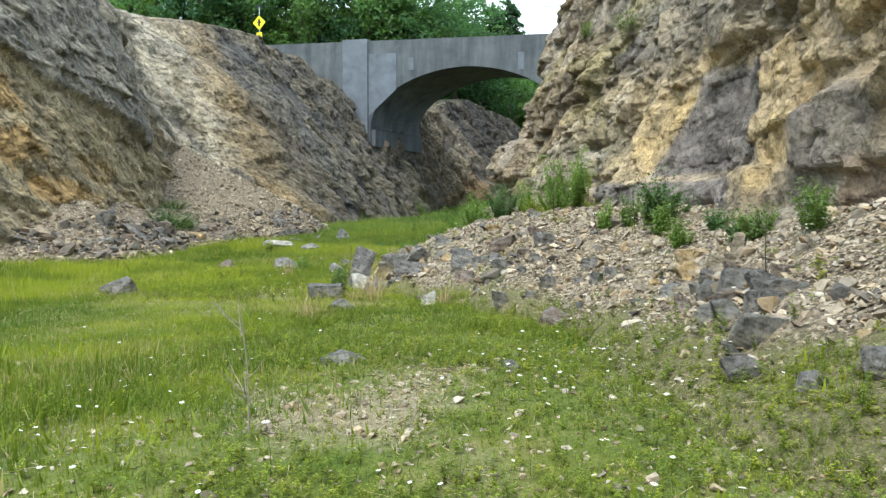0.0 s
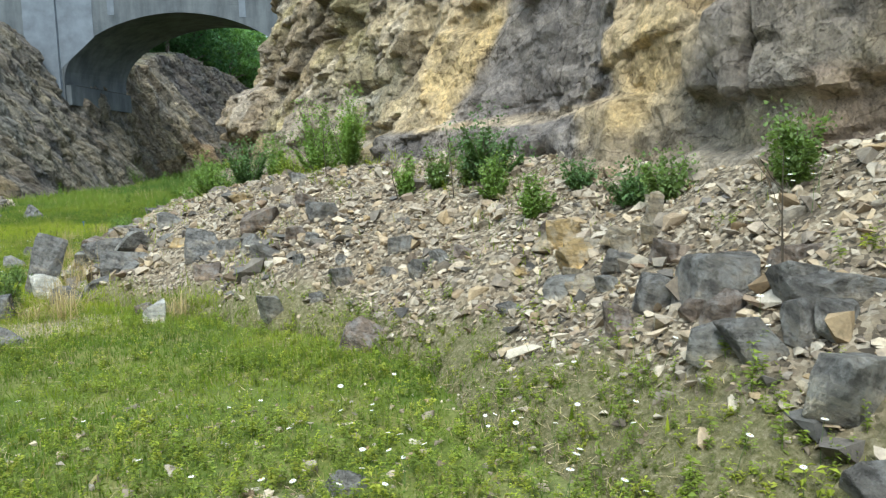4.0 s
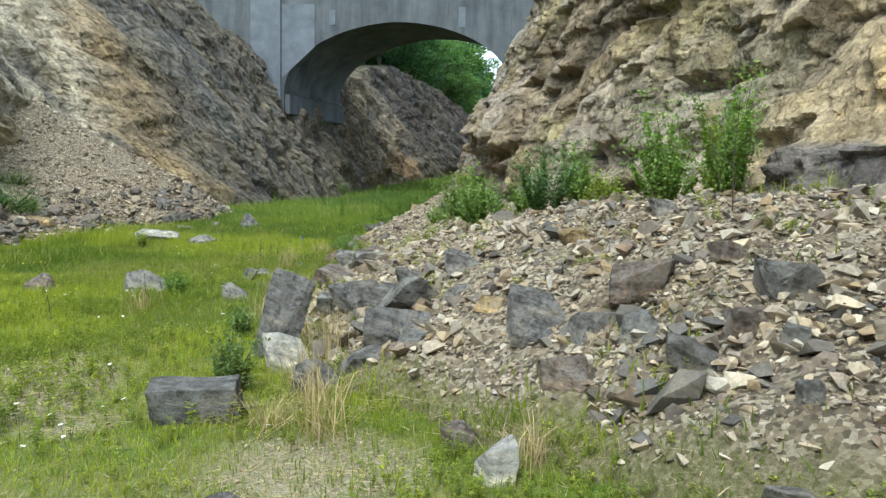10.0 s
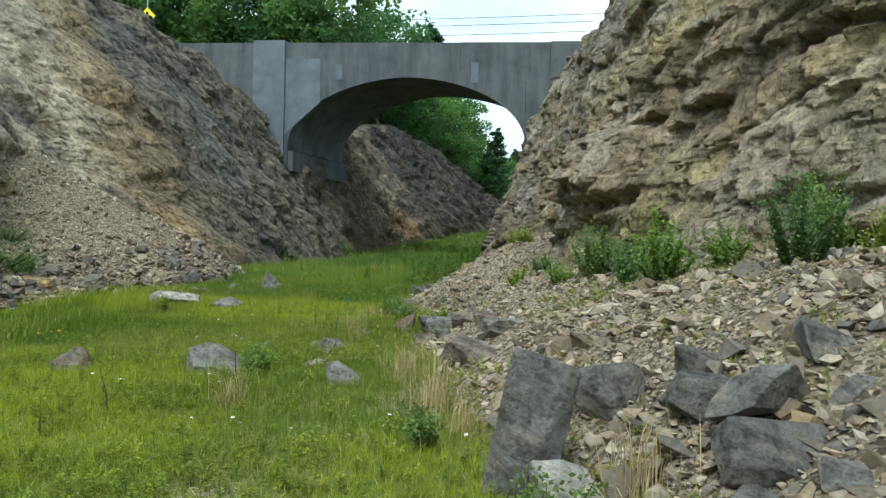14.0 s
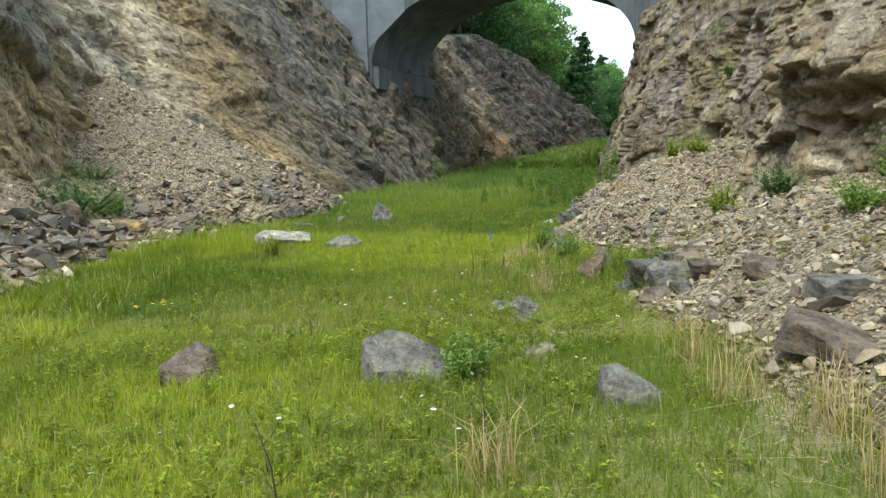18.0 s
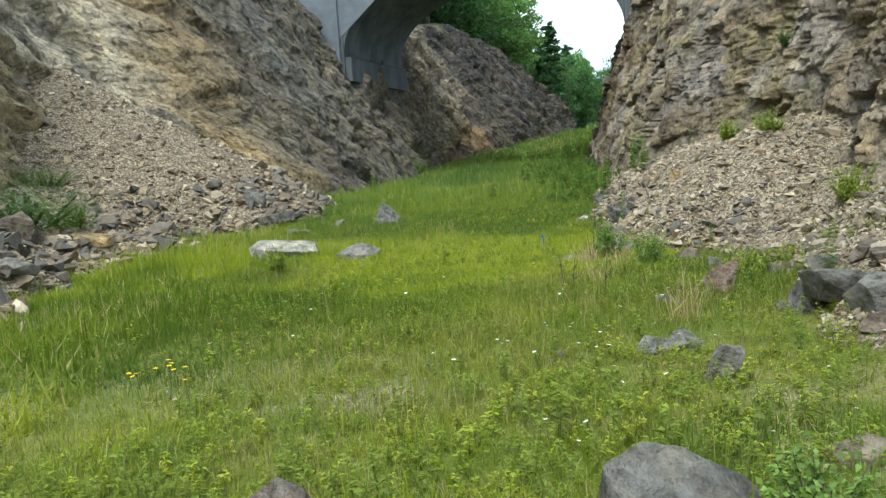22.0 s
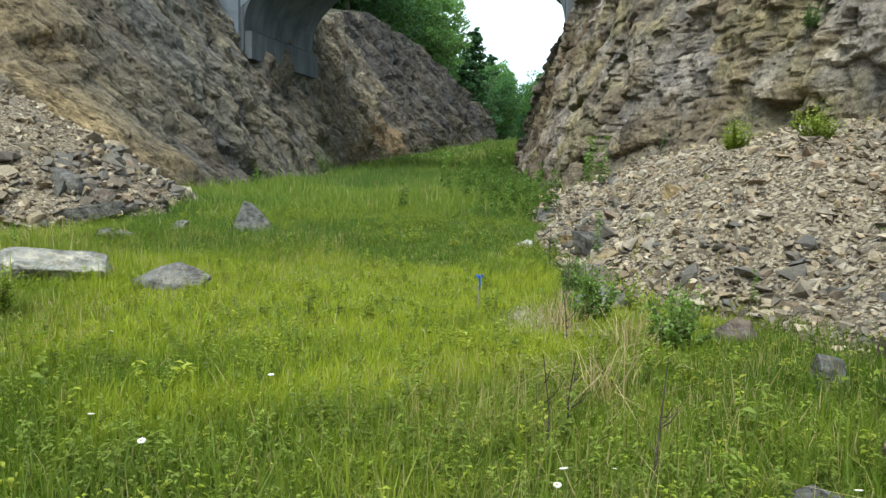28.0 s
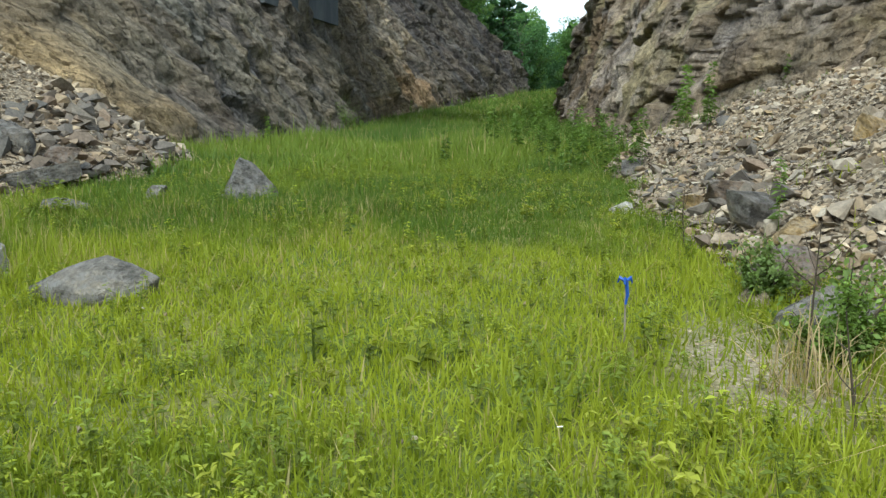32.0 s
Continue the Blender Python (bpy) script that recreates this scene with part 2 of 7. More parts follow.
def rock_face_material(name, stretch, crack_size=1.0):
    """Weathered rock: the beds' own colours and painted crease shade, with grain, blotches, broken blocks and cracks.
    """
    mat, nt, bsdf = material(name, 0.92)
    col = attribute_colour(nt)
    grain, blotch = noise_node(nt, 9.0, 8, 0.72), noise_node(nt, 0.9, 6, 0.65)
    seams = noise_node(nt, 2.2, 8, 0.66, stretch=stretch)
    # cracks: the edges of warped cells, at two sizes
    tc, place = nt.nodes.new("ShaderNodeTexCoord"), nt.nodes.new("ShaderNodeMapping")
    place.vector_type = "TEXTURE"
    place.inputs["Scale"].default_value, place.inputs["Rotation"].default_value = stretch
    warp = noise_node(nt, 1.7, 5, 0.6)
    shift = nt.nodes.new("ShaderNodeVectorMath")
    shift.operation = "MULTIPLY_ADD"
    shift.inputs[1].default_value = (0.55, 0.55, 0.55)
    nt.links.new(tc.outputs["Object"], place.inputs["Vector"])
    nt.links.new(warp.outputs["Color"], shift.inputs[0])
    nt.links.new(place.outputs["Vector"], shift.inputs[2])
    edges, blocks = [], []
    for scale in (1.25 / crack_size, 4.2 / crack_size):
        e, b = add(nt, "ShaderNodeTexVoronoi", Scale=scale), add(nt, "ShaderNodeTexVoronoi", Scale=scale)
        e.feature = "DISTANCE_TO_EDGE"
        nt.links.new(shift.outputs[0], e.inputs["Vector"])
        nt.links.new(shift.outputs[0], b.inputs["Vector"])
        split = nt.nodes.new("ShaderNodeSeparateColor")
        nt.links.new(b.outputs["Color"], split.inputs["Color"])
        edges.append(e.outputs["Distance"])
        blocks.append(split.outputs["Red"])
    c = mixc(nt, col, ramp(nt, grain.outputs["Fac"], [(0.28, (0.58, 0.57, 0.56)), (0.5, (1, 1, 1)), (0.72, (1.35, 1.32, 1.28))]), 1.0)
    c = mixc(nt, c, ramp(nt, seams.outputs["Fac"], [(0.30, (0.58, 0.57, 0.58)), (0.48, (1, 1, 1)), (0.68, (1.2, 1.18, 1.13))]), 0.9)
    c = mixc(nt, c, ramp(nt, blotch.outputs["Fac"], [(0.3, (0.76, 0.77, 0.80)), (0.6, (1.12, 1.09, 1.02))]), 0.8)
    c = mixc(nt, c, ramp(nt, blocks[0], [(0.0, (0.80, 0.80, 0.82)), (1.0, (1.16, 1.14, 1.10))]), 0.8)
    c = mixc(nt, c, ramp(nt, blocks[1], [(0.0, (0.80, 0.80, 0.80)), (1.0, (1.18, 1.17, 1.14))]), 0.7)
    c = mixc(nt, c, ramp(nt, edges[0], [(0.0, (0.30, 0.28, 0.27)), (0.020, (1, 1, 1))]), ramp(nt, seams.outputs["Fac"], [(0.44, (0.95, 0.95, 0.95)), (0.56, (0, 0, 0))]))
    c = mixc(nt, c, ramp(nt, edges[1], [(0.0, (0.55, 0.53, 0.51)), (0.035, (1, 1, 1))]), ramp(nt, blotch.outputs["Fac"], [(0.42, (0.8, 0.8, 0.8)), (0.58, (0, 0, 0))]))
    speck = noise_node(nt, 26.0, 6, 0.75)
    c = mixc(nt, c, ramp(nt, speck.outputs["Fac"], [(0.30, (0.62, 0.61, 0.60)), (0.5, (1, 1, 1)), (0.70, (1.42, 1.40, 1.36))]), 0.85)
    nt.links.new(c, bsdf.inputs["Base Color"])
    wide = ramp(nt, edges[1], [(0.0, (0, 0, 0)), (0.16, (1, 1, 1))])
    bumped(nt, bsdf, [(facet_height(nt, shift.outputs[0], 2.1 / crack_size, 0.72), 1.0, 1.0), (facet_height(nt, shift.outputs[0], 6.5 / crack_size, 0.9), 1.0, 1.0), (wide, 0.22, 0.04), (blocks[1], 0.35, 0.03), (seams.outputs["Fac"], 0.9, 0.12), (grain.outputs["Fac"], 0.9, 0.045), (speck.outputs["Fac"], 0.7, 0.02)])
    return mat


def stone_material(name, tones, spread="object"):
    """Loose stone; each piece takes one of the tones."""
    mat, nt, bsdf = material(name, 0.9)
    if spread == "object":
        info = nt.nodes.new("ShaderNodeObjectInfo").outputs["Random"]
    else:
        info = nt.nodes.new("ShaderNodeNewGeometry").outputs["Random Per Island"]
    stops = [(k / (len(tones) - 1), c) for k, c in enumerate(tones)]
    col = ramp(nt, info, stops)
    grain, blotch = noise_node(nt, 26.0, 7, 0.7), noise_node(nt, 4.0, 5, 0.6)
    c = mixc(nt, col, ramp(nt, grain.outputs["Fac"], [(0.3, (0.6, 0.6, 0.6)), (0.7, (1.3, 1.28, 1.25))]), 0.9)
    c = mixc(nt, c, ramp(nt, blotch.outputs["Fac"], [(0.35, (0.7, 0.7, 0.72)), (0.65, (1.15, 1.12, 1.06))]), 0.8)
    nt.links.new(c, bsdf.inputs["Base Color"])
    bumped(nt, bsdf, [(blotch.outputs["Fac"], 0.5, 0.05), (grain.outputs["Fac"], 0.6, 0.015)])
    return mat


def leaf_material(name, through=0.35):
    """Leaves and blades: their own colours, some with shade painted in, a little light coming through."""
    mat, nt, bsdf = material(name, 0.6)
    col = attribute_colour(nt)
    nt.links.new(col, bsdf.inputs["Base Color"])
    trans, mixn = nt.nodes.new("ShaderNodeBsdfTranslucent"), nt.nodes.new("ShaderNodeMixShader")
    nt.links.new(mixc(nt, col, (1.5, 1.5, 0.7, 1), 1.0), trans.inputs["Color"])
    mixn.inputs[0].default_value = through
    nt.links.new(bsdf.outputs[0], mixn.inputs[1])
    nt.links.new(trans.outputs[0], mixn.inputs[2])
    nt.links.new(mixn.outputs[0], nt.nodes["Material Output"].inputs["Surface"])
    return mat


def plain_material(name, colour, rough=0.6, metal=0.0, dirt=0.25, scale=12.0):
    mat, nt, bsdf = material(name, rough)
    n = noise_node(nt, scale, 6, 0.65)
    lo, hi = tuple(v * (1 - dirt) for v in colour), tuple(min(1, v * (1 + dirt * 0.6)) for v in colour)
    nt.links.new(ramp(nt, n.outputs["Fac"], [(0.32, lo), (0.66, hi)]), bsdf.inputs["Base Color"])
    bsdf.inputs["Metallic"].default_value = metal
    bumped(nt, bsdf, [(n.outputs["Fac"], 0.2, 0.01)])
    return mat
# ---- the plan: a cutting that runs along +y and bends to the east behind the bridge ----
floor_rise = curve([(-80, 0.0), (30, 0.0), (35, 0.22), (40, 0.55), (44, 0.85), (50, 1.0), (60, 1.25), (70, 1.8), (80, 3.0), (92, 4.6), (100, 5.1), (120, 5.6), (160, 6.6), (260, 10), (600, 30)])
east_foot = curve([(-60, 9.0), (-12, 5.6), (4, 4.3), (9, 3.45), (12, 3.2), (13.5, 2.85), (17, 1.7), (20, 0.95), (24, 0.45), (27, -0.25), (29, -0.3), (32, 1.1), (35, 1.25), (38, 0.57), (41.5, -0.05), (45, 0.6), (48, 1.2), (52, 2.15), (57, 3.0), (66, 4.9), (80, 8.7), (92, 13.6), (100, 17.0), (120, 23.0), (150, 31.0), (260, 58)])
east_lean = curve([(-60, 0.3), (5, 0.16), (10, 0.15), (13.5, 0.2), (17, 0.3), (24, 0.30), (27, 0.34), (29, 0.35), (32, 0.29), (35, 0.25), (38, 0.36), (41.5, 0.45), (45, 0.46), (48, 0.42), (52, 0.38), (57, 0.31), (66, 0.29), (120, 0.3)])
east_top = curve([(-60, 10), (0, 12.5), (26, 12.5), (30, 11.2), (34, 10.4), (40, 9.8), (48, 10.2), (58, 9.9), (66, 9.9), (80, 9.5), (100, 9.0), (120, 9.0), (150, 9.5), (260, 16)])
west_foot = curve([(-60, -20), (10, -16.5), (25, -14.8), (30, -14.2), (35, -15.0), (38, -15.2), (41, -13.6), (45, -10.0), (50, -8.2), (57, -7.2), (66, -6.0), (71, -5.0), (75, -3.6), (79, -1.3), (84, 2.2), (90, 6.4), (95, 9.0), (102, 11.5), (116, 14.5), (130, 18.0), (160, 25.0), (260, 48)])
west_lean = curve([(-60, 0.6), (25, 0.5), (31, 0.45), (35, 0.3), (39, 0.45), (43, 0.62), (50, 0.6), (57, 0.57), (63.6, 0.56), (67, 0.40), (71, 0.24), (75, 0.26), (80, 0.38), (86, 0.46), (95, 0.42), (116, 0.3), (160, 0.3)])
west_top = curve([(-60, 9), (25, 10.6), (31, 11.6), (37, 12.6), (45, 12.6), (55, 13.2), (61, 12.4), (68, 11.6), (74, 11.2), (77, 12.0), (80, 13.2), (84, 13.8), (88, 12.9), (92, 11.0), (96, 9.2), (102, 8.6), (116, 8.8), (130, 9.5), (160, 11), (260, 20)])
scree_foot = curve([(-10, 4.0), (0, 2.2), (3, 1.5), (6, 1.25), (8.5, 1.2), (9.7, 1.0), (10.5, 0.65), (12.4, -0.35), (13.5, -1.3), (14.6, -2.1), (17, -2.7), (21, -2.9), (24, -2.9), (26, -2.6), (28, -1.8), (30.2, -1.8), (31.2, -2.7), (33, -2.9), (36, -2.1), (40, -1.3), (44, 0.2), (48, 2.0)])


scree_cap = curve([(-10, 1.6), (6, 2.6), (10, 2.4), (12.5, 1.9), (24, 1.6), (28, 1.5), (30, 1.5), (32, 3.0), (37, 3.2), (41, 2.0), (48, 1.2)])
stone_edge = curve([(-10, 5.2), (3, 3.6), (5, 3.0), (5.55, 2.74), (6.2, 2.3), (6.6, 2.05), (7.3, 1.9), (8, 1.72), (9.2, 1.6), (9.9, 1.25), (10.9, 0.95), (11.5, 0.55), (12.2, 0.2), (13, -0.55), (14, -1.15), (14.8, -1.9), (15.6, -2.6), (17, -3.4), (20, -6.0)])


def floor_z(x, y):
    return floor_rise(y) + 0.07 * fbm(x * 0.35, y * 0.35, 5) + 0.03 * vnoise(x * 1.7, y * 1.7, 9)


def scree_z(x, y):
    """Height of the rubble bank along the foot of the east face."""
    d = x - scree_foot(y) + 0.5 * fbm(x * 0.5, y * 0.5, 31)
    cap = scree_cap(y)
    steep = 0.60 + 0.04 * (1 - smooth(8.0, 11.5, y))
    h = cap * np.tanh(steep * np.clip(d, 0, 8) / cap) * smooth(-8, 4, y) * (1 - smooth(43, 50, y))
    return h + 0.10 * fbm(x * 0.9, y * 0.9, 33) * smooth(0, 0.8, d)


def turf_cover(x, y):
    """Where turf and weeds have grown over the low edge of the rubble bank."""
    return smooth(0.22, -0.22, x - stone_edge(y) + 0.55 * fbm(x * 1.3, y * 1.3, 35, 3)) * smooth(16.5, 15, y)


def fan_z(x, y):
    """Height of the pale stone fan and the boulder bank along the foot of the west face."""
    p, q = 0.95 * (x + 16.3) + 0.3 * (y - 41), -0.3 * (x + 16.3) + 0.95 * (y - 41)
    fan = 4.7 - 0.80 * np.hypot(0.76 * p, q) + 0.22 * fbm(x * 0.6, y * 0.6, 41)
    bank = (1.1 - 0.5 * (x + 14.2 + 1.8 * fbm(x * 0.3, y * 0.3, 43, 3) + 0.5 * fbm(x * 1.3, y * 1.3, 44, 3))) * smooth(21, 29, y) * (1 - smooth(36, 44, y))
    return np.maximum(np.maximum(fan, np.minimum(bank, 2.2)), -0.5)


def ground_z(x, y):
    """The floor of the cutting, and the land above it behind the faces."""
    base = floor_z(x, y)
    east = smooth(0.0, 1.0, (x - east_foot(y) - 1.6 - east_lean(y) * 4) / 3.4)
    west = smooth(0.0, 1.0, (west_foot(y) - 1.6 - west_lean(y) * 6 - x) / 4.5)
    up_e = east_top(y) - 0.7 + 0.06 * np.clip(x - east_foot(y) - 6, 0, 60)
    up_w = west_top(y) - 0.7 + 0.05 * np.clip(west_foot(y) - 10 - x, 0, 60)
    return base + east * (up_e - base) + west * (up_w - base)


def surface_z(x, y):
    """What one stands on inside the cutting: floor, rubble or fan."""
    f = floor_z(x, y)
    return np.maximum(f, np.maximum(f + scree_z(x, y), f + fan_z(x, y)))


def bare(x, y):
    """Thin gritty places in the turf."""
    edge = 0.9 * fbm(x * 1.1, y * 1.1, 301, 4)
    spot = 0.72 * np.exp(-((x + 0.5) / 1.05) ** 2 - ((y - 6.5) / 1.2) ** 2) + 0.35 * np.exp(-((x + 4.4) / 0.5) ** 2 - ((y - 22.2) / 0.8) ** 2) + 0.5 * np.exp(-((x + 2.6) / 0.8) ** 2 - ((y - 20.6) / 2.0) ** 2) + 0.8 * np.exp(-((x + 3.9) / 0.6) ** 2 - ((y - 30.0) / 0.8) ** 2)
    spot = spot + 0.75 * np.exp(-((x + 4.1) / 0.8) ** 2 - ((y - 14.6) / 1.3) ** 2) + 0.8 * np.exp(-((x + 2.0) / 0.8) ** 2 - ((y - 12.7) / 0.9) ** 2) + 0.7 * np.exp(-((x + 6.9) / 1.5) ** 2 - ((y - 23.2) / 0.6) ** 2) + 0.6 * np.exp(-((x + 1.0) / 1.1) ** 2 - ((y - 4.9) / 0.7) ** 2)
    return np.clip(smooth(0.25, 0.75, spot + edge * (spot > 0.05)) * 0.85 + 0.18 * smooth(0.1, 0.4, fbm(x * 0.42, y * 0.42, 302)), 0, 0.9)


# ground: one sheet, fine where the camera goes, coarse out to the horizon
def steps(stops):
    out = [stops[0][0]]
    for (a, _), (b, d) in zip(stops, stops[1:]):
        out += list(np.linspace(a, b, max(2, int(round((b - a) / d)) + 1))[1:])
    return np.array(out)


ground_mat, nt, bsdf = material("turf_and_grit", 0.95)
soil, tint, speck = noise_node(nt, 1.6, 7, 0.65), noise_node(nt, 0.35, 4, 0.6), noise_node(nt, 38.0, 4, 0.7)
c = ramp(nt, soil.outputs["Fac"], [(0.30, (0.075, 0.115, 0.018)), (0.50, (0.13, 0.155, 0.034)), (0.66, (0.21, 0.195, 0.08)), (0.80, (0.35, 0.30, 0.19))])
c = mixc(nt, c, ramp(nt, tint.outputs["Fac"], [(0.35, (0.75, 0.9, 0.7)), (0.65, (1.15, 1.05, 0.95))]), 0.8)
c = mixc(nt, c, ramp(nt, speck.outputs["Fac"], [(0.3, (0.5, 0.5, 0.5)), (0.7, (1.4, 1.4, 1.35))]), 0.8)
grit = ramp(nt, speck.outputs["Fac"], [(0.3, (0.14, 0.115, 0.075)), (0.5, (0.29, 0.245, 0.17)), (0.7, (0.47, 0.415, 0.32))])
c = mixc(nt, c, grit, attribute_colour(nt), "MIX")
nt.links.new(c, bsdf.inputs["Base Color"])
bumped(nt, bsdf, [(soil.outputs["Fac"], 0.6, 0.08), (speck.outputs["Fac"], 0.7, 0.02)])
gx = steps([(-700, 0), (-120, 60), (-32, 6), (-16, 0.8), (6, 0.3), (14, 0.8), (40, 4), (160, 12), (800, 70)])
gy = steps([(-300, 0), (-40, 30), (-2, 1.2), (40, 0.3), (70, 0.6), (140, 1.5), (300, 10), (1200, 75)])
gxx, gyy = np.meshgrid(gx, gy, indexing="ij")
gzz = ground_z(gxx, gyy)
# far wooded hills close the view
gzz = gzz + 42 * smooth(300, 700, gyy) * (0.7 + 0.3 * vnoise(gxx / 160, gyy / 200, 3))
ground = new("ground", fast_mesh("ground", np.stack([gxx, gyy, gzz], -1).reshape(-1, 3), grid_faces(len(gx), len(gy)), ground_mat, np.repeat((bare(gxx, gyy) * smooth(-2, 0, gyy) * smooth(50, 36, gyy)).reshape(-1, 1), 3, 1), flat=False))
tagged(ground, "grassy floor of the rock cutting with bare gritty patches", "ground", kind="structure")

# ---- rock faces ----
GREY, WARM, TAN, OCHRE, RUST, PALE, DARK, SLATE = (0.205, 0.20, 0.185), (0.235, 0.215, 0.178), (0.32, 0.275, 0.205), (0.42, 0.295, 0.12), (0.30, 0.15, 0.07), (0.50, 0.46, 0.40), (0.105, 0.10, 0.105), (0.15, 0.15, 0.165)


def blob(y, z, y0, z0, ry, rz, seed, rough=0.6):
    d = np.hypot((y - y0) / ry, (z - z0) / rz) + rough * fbm(y * 1.3, z * 1.3, seed)
    return 1 - smooth(0.72, 1.08, d)


def soften(a, times=1, w=0.25):
    """Wears a grid of numbers down a little."""
    for _ in range(times):
        p = np.pad(a, 1, mode="edge")
        a = w * p[:-2, 1:-1] + (1 - 2 * w) * p[1:-1, 1:-1] + w * p[2:, 1:-1]
        p = np.pad(a, 1, mode="edge")
        a = w * p[1:-1, :-2] + (1 - 2 * w) * p[1:-1, 1:-1] + w * p[1:-1, 2:]
    return a


def facets(u, v, seed, sign, tilt=0.8, lift=0.45, bow=0.62):
    """Broken facets that meet in creases (sign 1) or in sharp ridges (sign -1), and how near a crease is."""
    i, j = np.floor(u), np.floor(v)
    best, second = np.full(u.shape, -9.0), np.full(u.shape, -9.0)
    for a in (-1, 0, 1):
        for b in (-1, 0, 1):
            ci, cj = i + a, j + b
            du = u - ci - 0.1 - 0.8 * hash01(ci, cj, seed=seed + 1)
            dv = v - cj - 0.1 - 0.8 * hash01(ci, cj, seed=seed + 2)
            h = lift * hash01(ci, cj, seed=seed + 3) + tilt * (hash01(ci, cj, seed=seed + 4) - 0.5) * du + tilt * (hash01(ci, cj, seed=seed + 5) - 0.5) * dv - bow * (du * du + dv * dv)
            second = np.maximum(second, np.minimum(best, h))
            best = np.maximum(best, h)
    return sign * (best - 0.15), best - second


def face_relief(s, z, dip, size, seed, strength, blocky):
    """Blocks, beds and cracks: how far the face stands out, and numbers to colour it by."""
    wob = 0.22 * fbm(s * 0.45, z * 0.45, seed + 1)
    wob2 = 0.20 * fbm(s * 0.5, z * 0.5, seed + 41)
    a, b = math.cos(dip), math.sin(dip)
    u, v = s * a + z * b + wob, -s * b + z * a + wob2
    fine = smooth(-0.25, 0.25, fbm(s * 0.5, z * 0.55, seed + 21))
    k = 0.72 + 0.28 * (1 - blocky)
    r1, _, _, e1 = cells(u / (1.9 * size), v / (1.9 * size * k), seed)
    r2, _, _, e2 = cells(u / (0.78 * size) + 7, v / (0.74 * size * k), seed + 5)
    r3 = cells(u / (0.30 * size) + 3, v / (0.27 * size * k), seed + 9)[0]
    out = soften(0.34 * (r1 - 0.5), 4, 0.25) + soften(0.12 * (0.3 + 0.7 * fine) * (r2 - 0.5), 2, 0.25)
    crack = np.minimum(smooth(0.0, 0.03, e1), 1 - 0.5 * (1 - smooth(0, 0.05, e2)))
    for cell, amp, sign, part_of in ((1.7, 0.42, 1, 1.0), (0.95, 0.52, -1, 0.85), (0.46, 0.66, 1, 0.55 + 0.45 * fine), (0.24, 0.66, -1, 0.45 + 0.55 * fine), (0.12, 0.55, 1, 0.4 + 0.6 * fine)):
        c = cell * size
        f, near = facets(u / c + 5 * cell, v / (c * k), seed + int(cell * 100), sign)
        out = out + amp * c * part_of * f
        # hollow creases count as cracks too, so their shade gets painted
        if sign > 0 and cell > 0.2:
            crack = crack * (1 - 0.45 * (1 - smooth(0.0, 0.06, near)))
    out = out - 0.08 * (1 - crack) + 0.25 * fbm(s * 0.33, z * 0.33, seed + 15, 2) + 0.014 * fbm(s * 9, z * 9, seed + 17, 3)
    return soften(strength * out, 1, 0.08), r1, r2, r3, crack


def rows(t, seed, *key):
    """Uneven courses along t: the course's number, the place in it from -0.5 to 0.5, and how near its joint is."""
    n = np.floor(t)

    def joint(k):
        return k + 0.7 * (hash01(k, *key, seed=seed) - 0.5)

    n = np.where(t < joint(n), n - 1, np.where(t >= joint(n + 1), n + 1, n))
    a, b = joint(n), joint(n + 1)
    return n, (t - a) / (b - a) - 0.5, np.minimum(t - a, b - t)


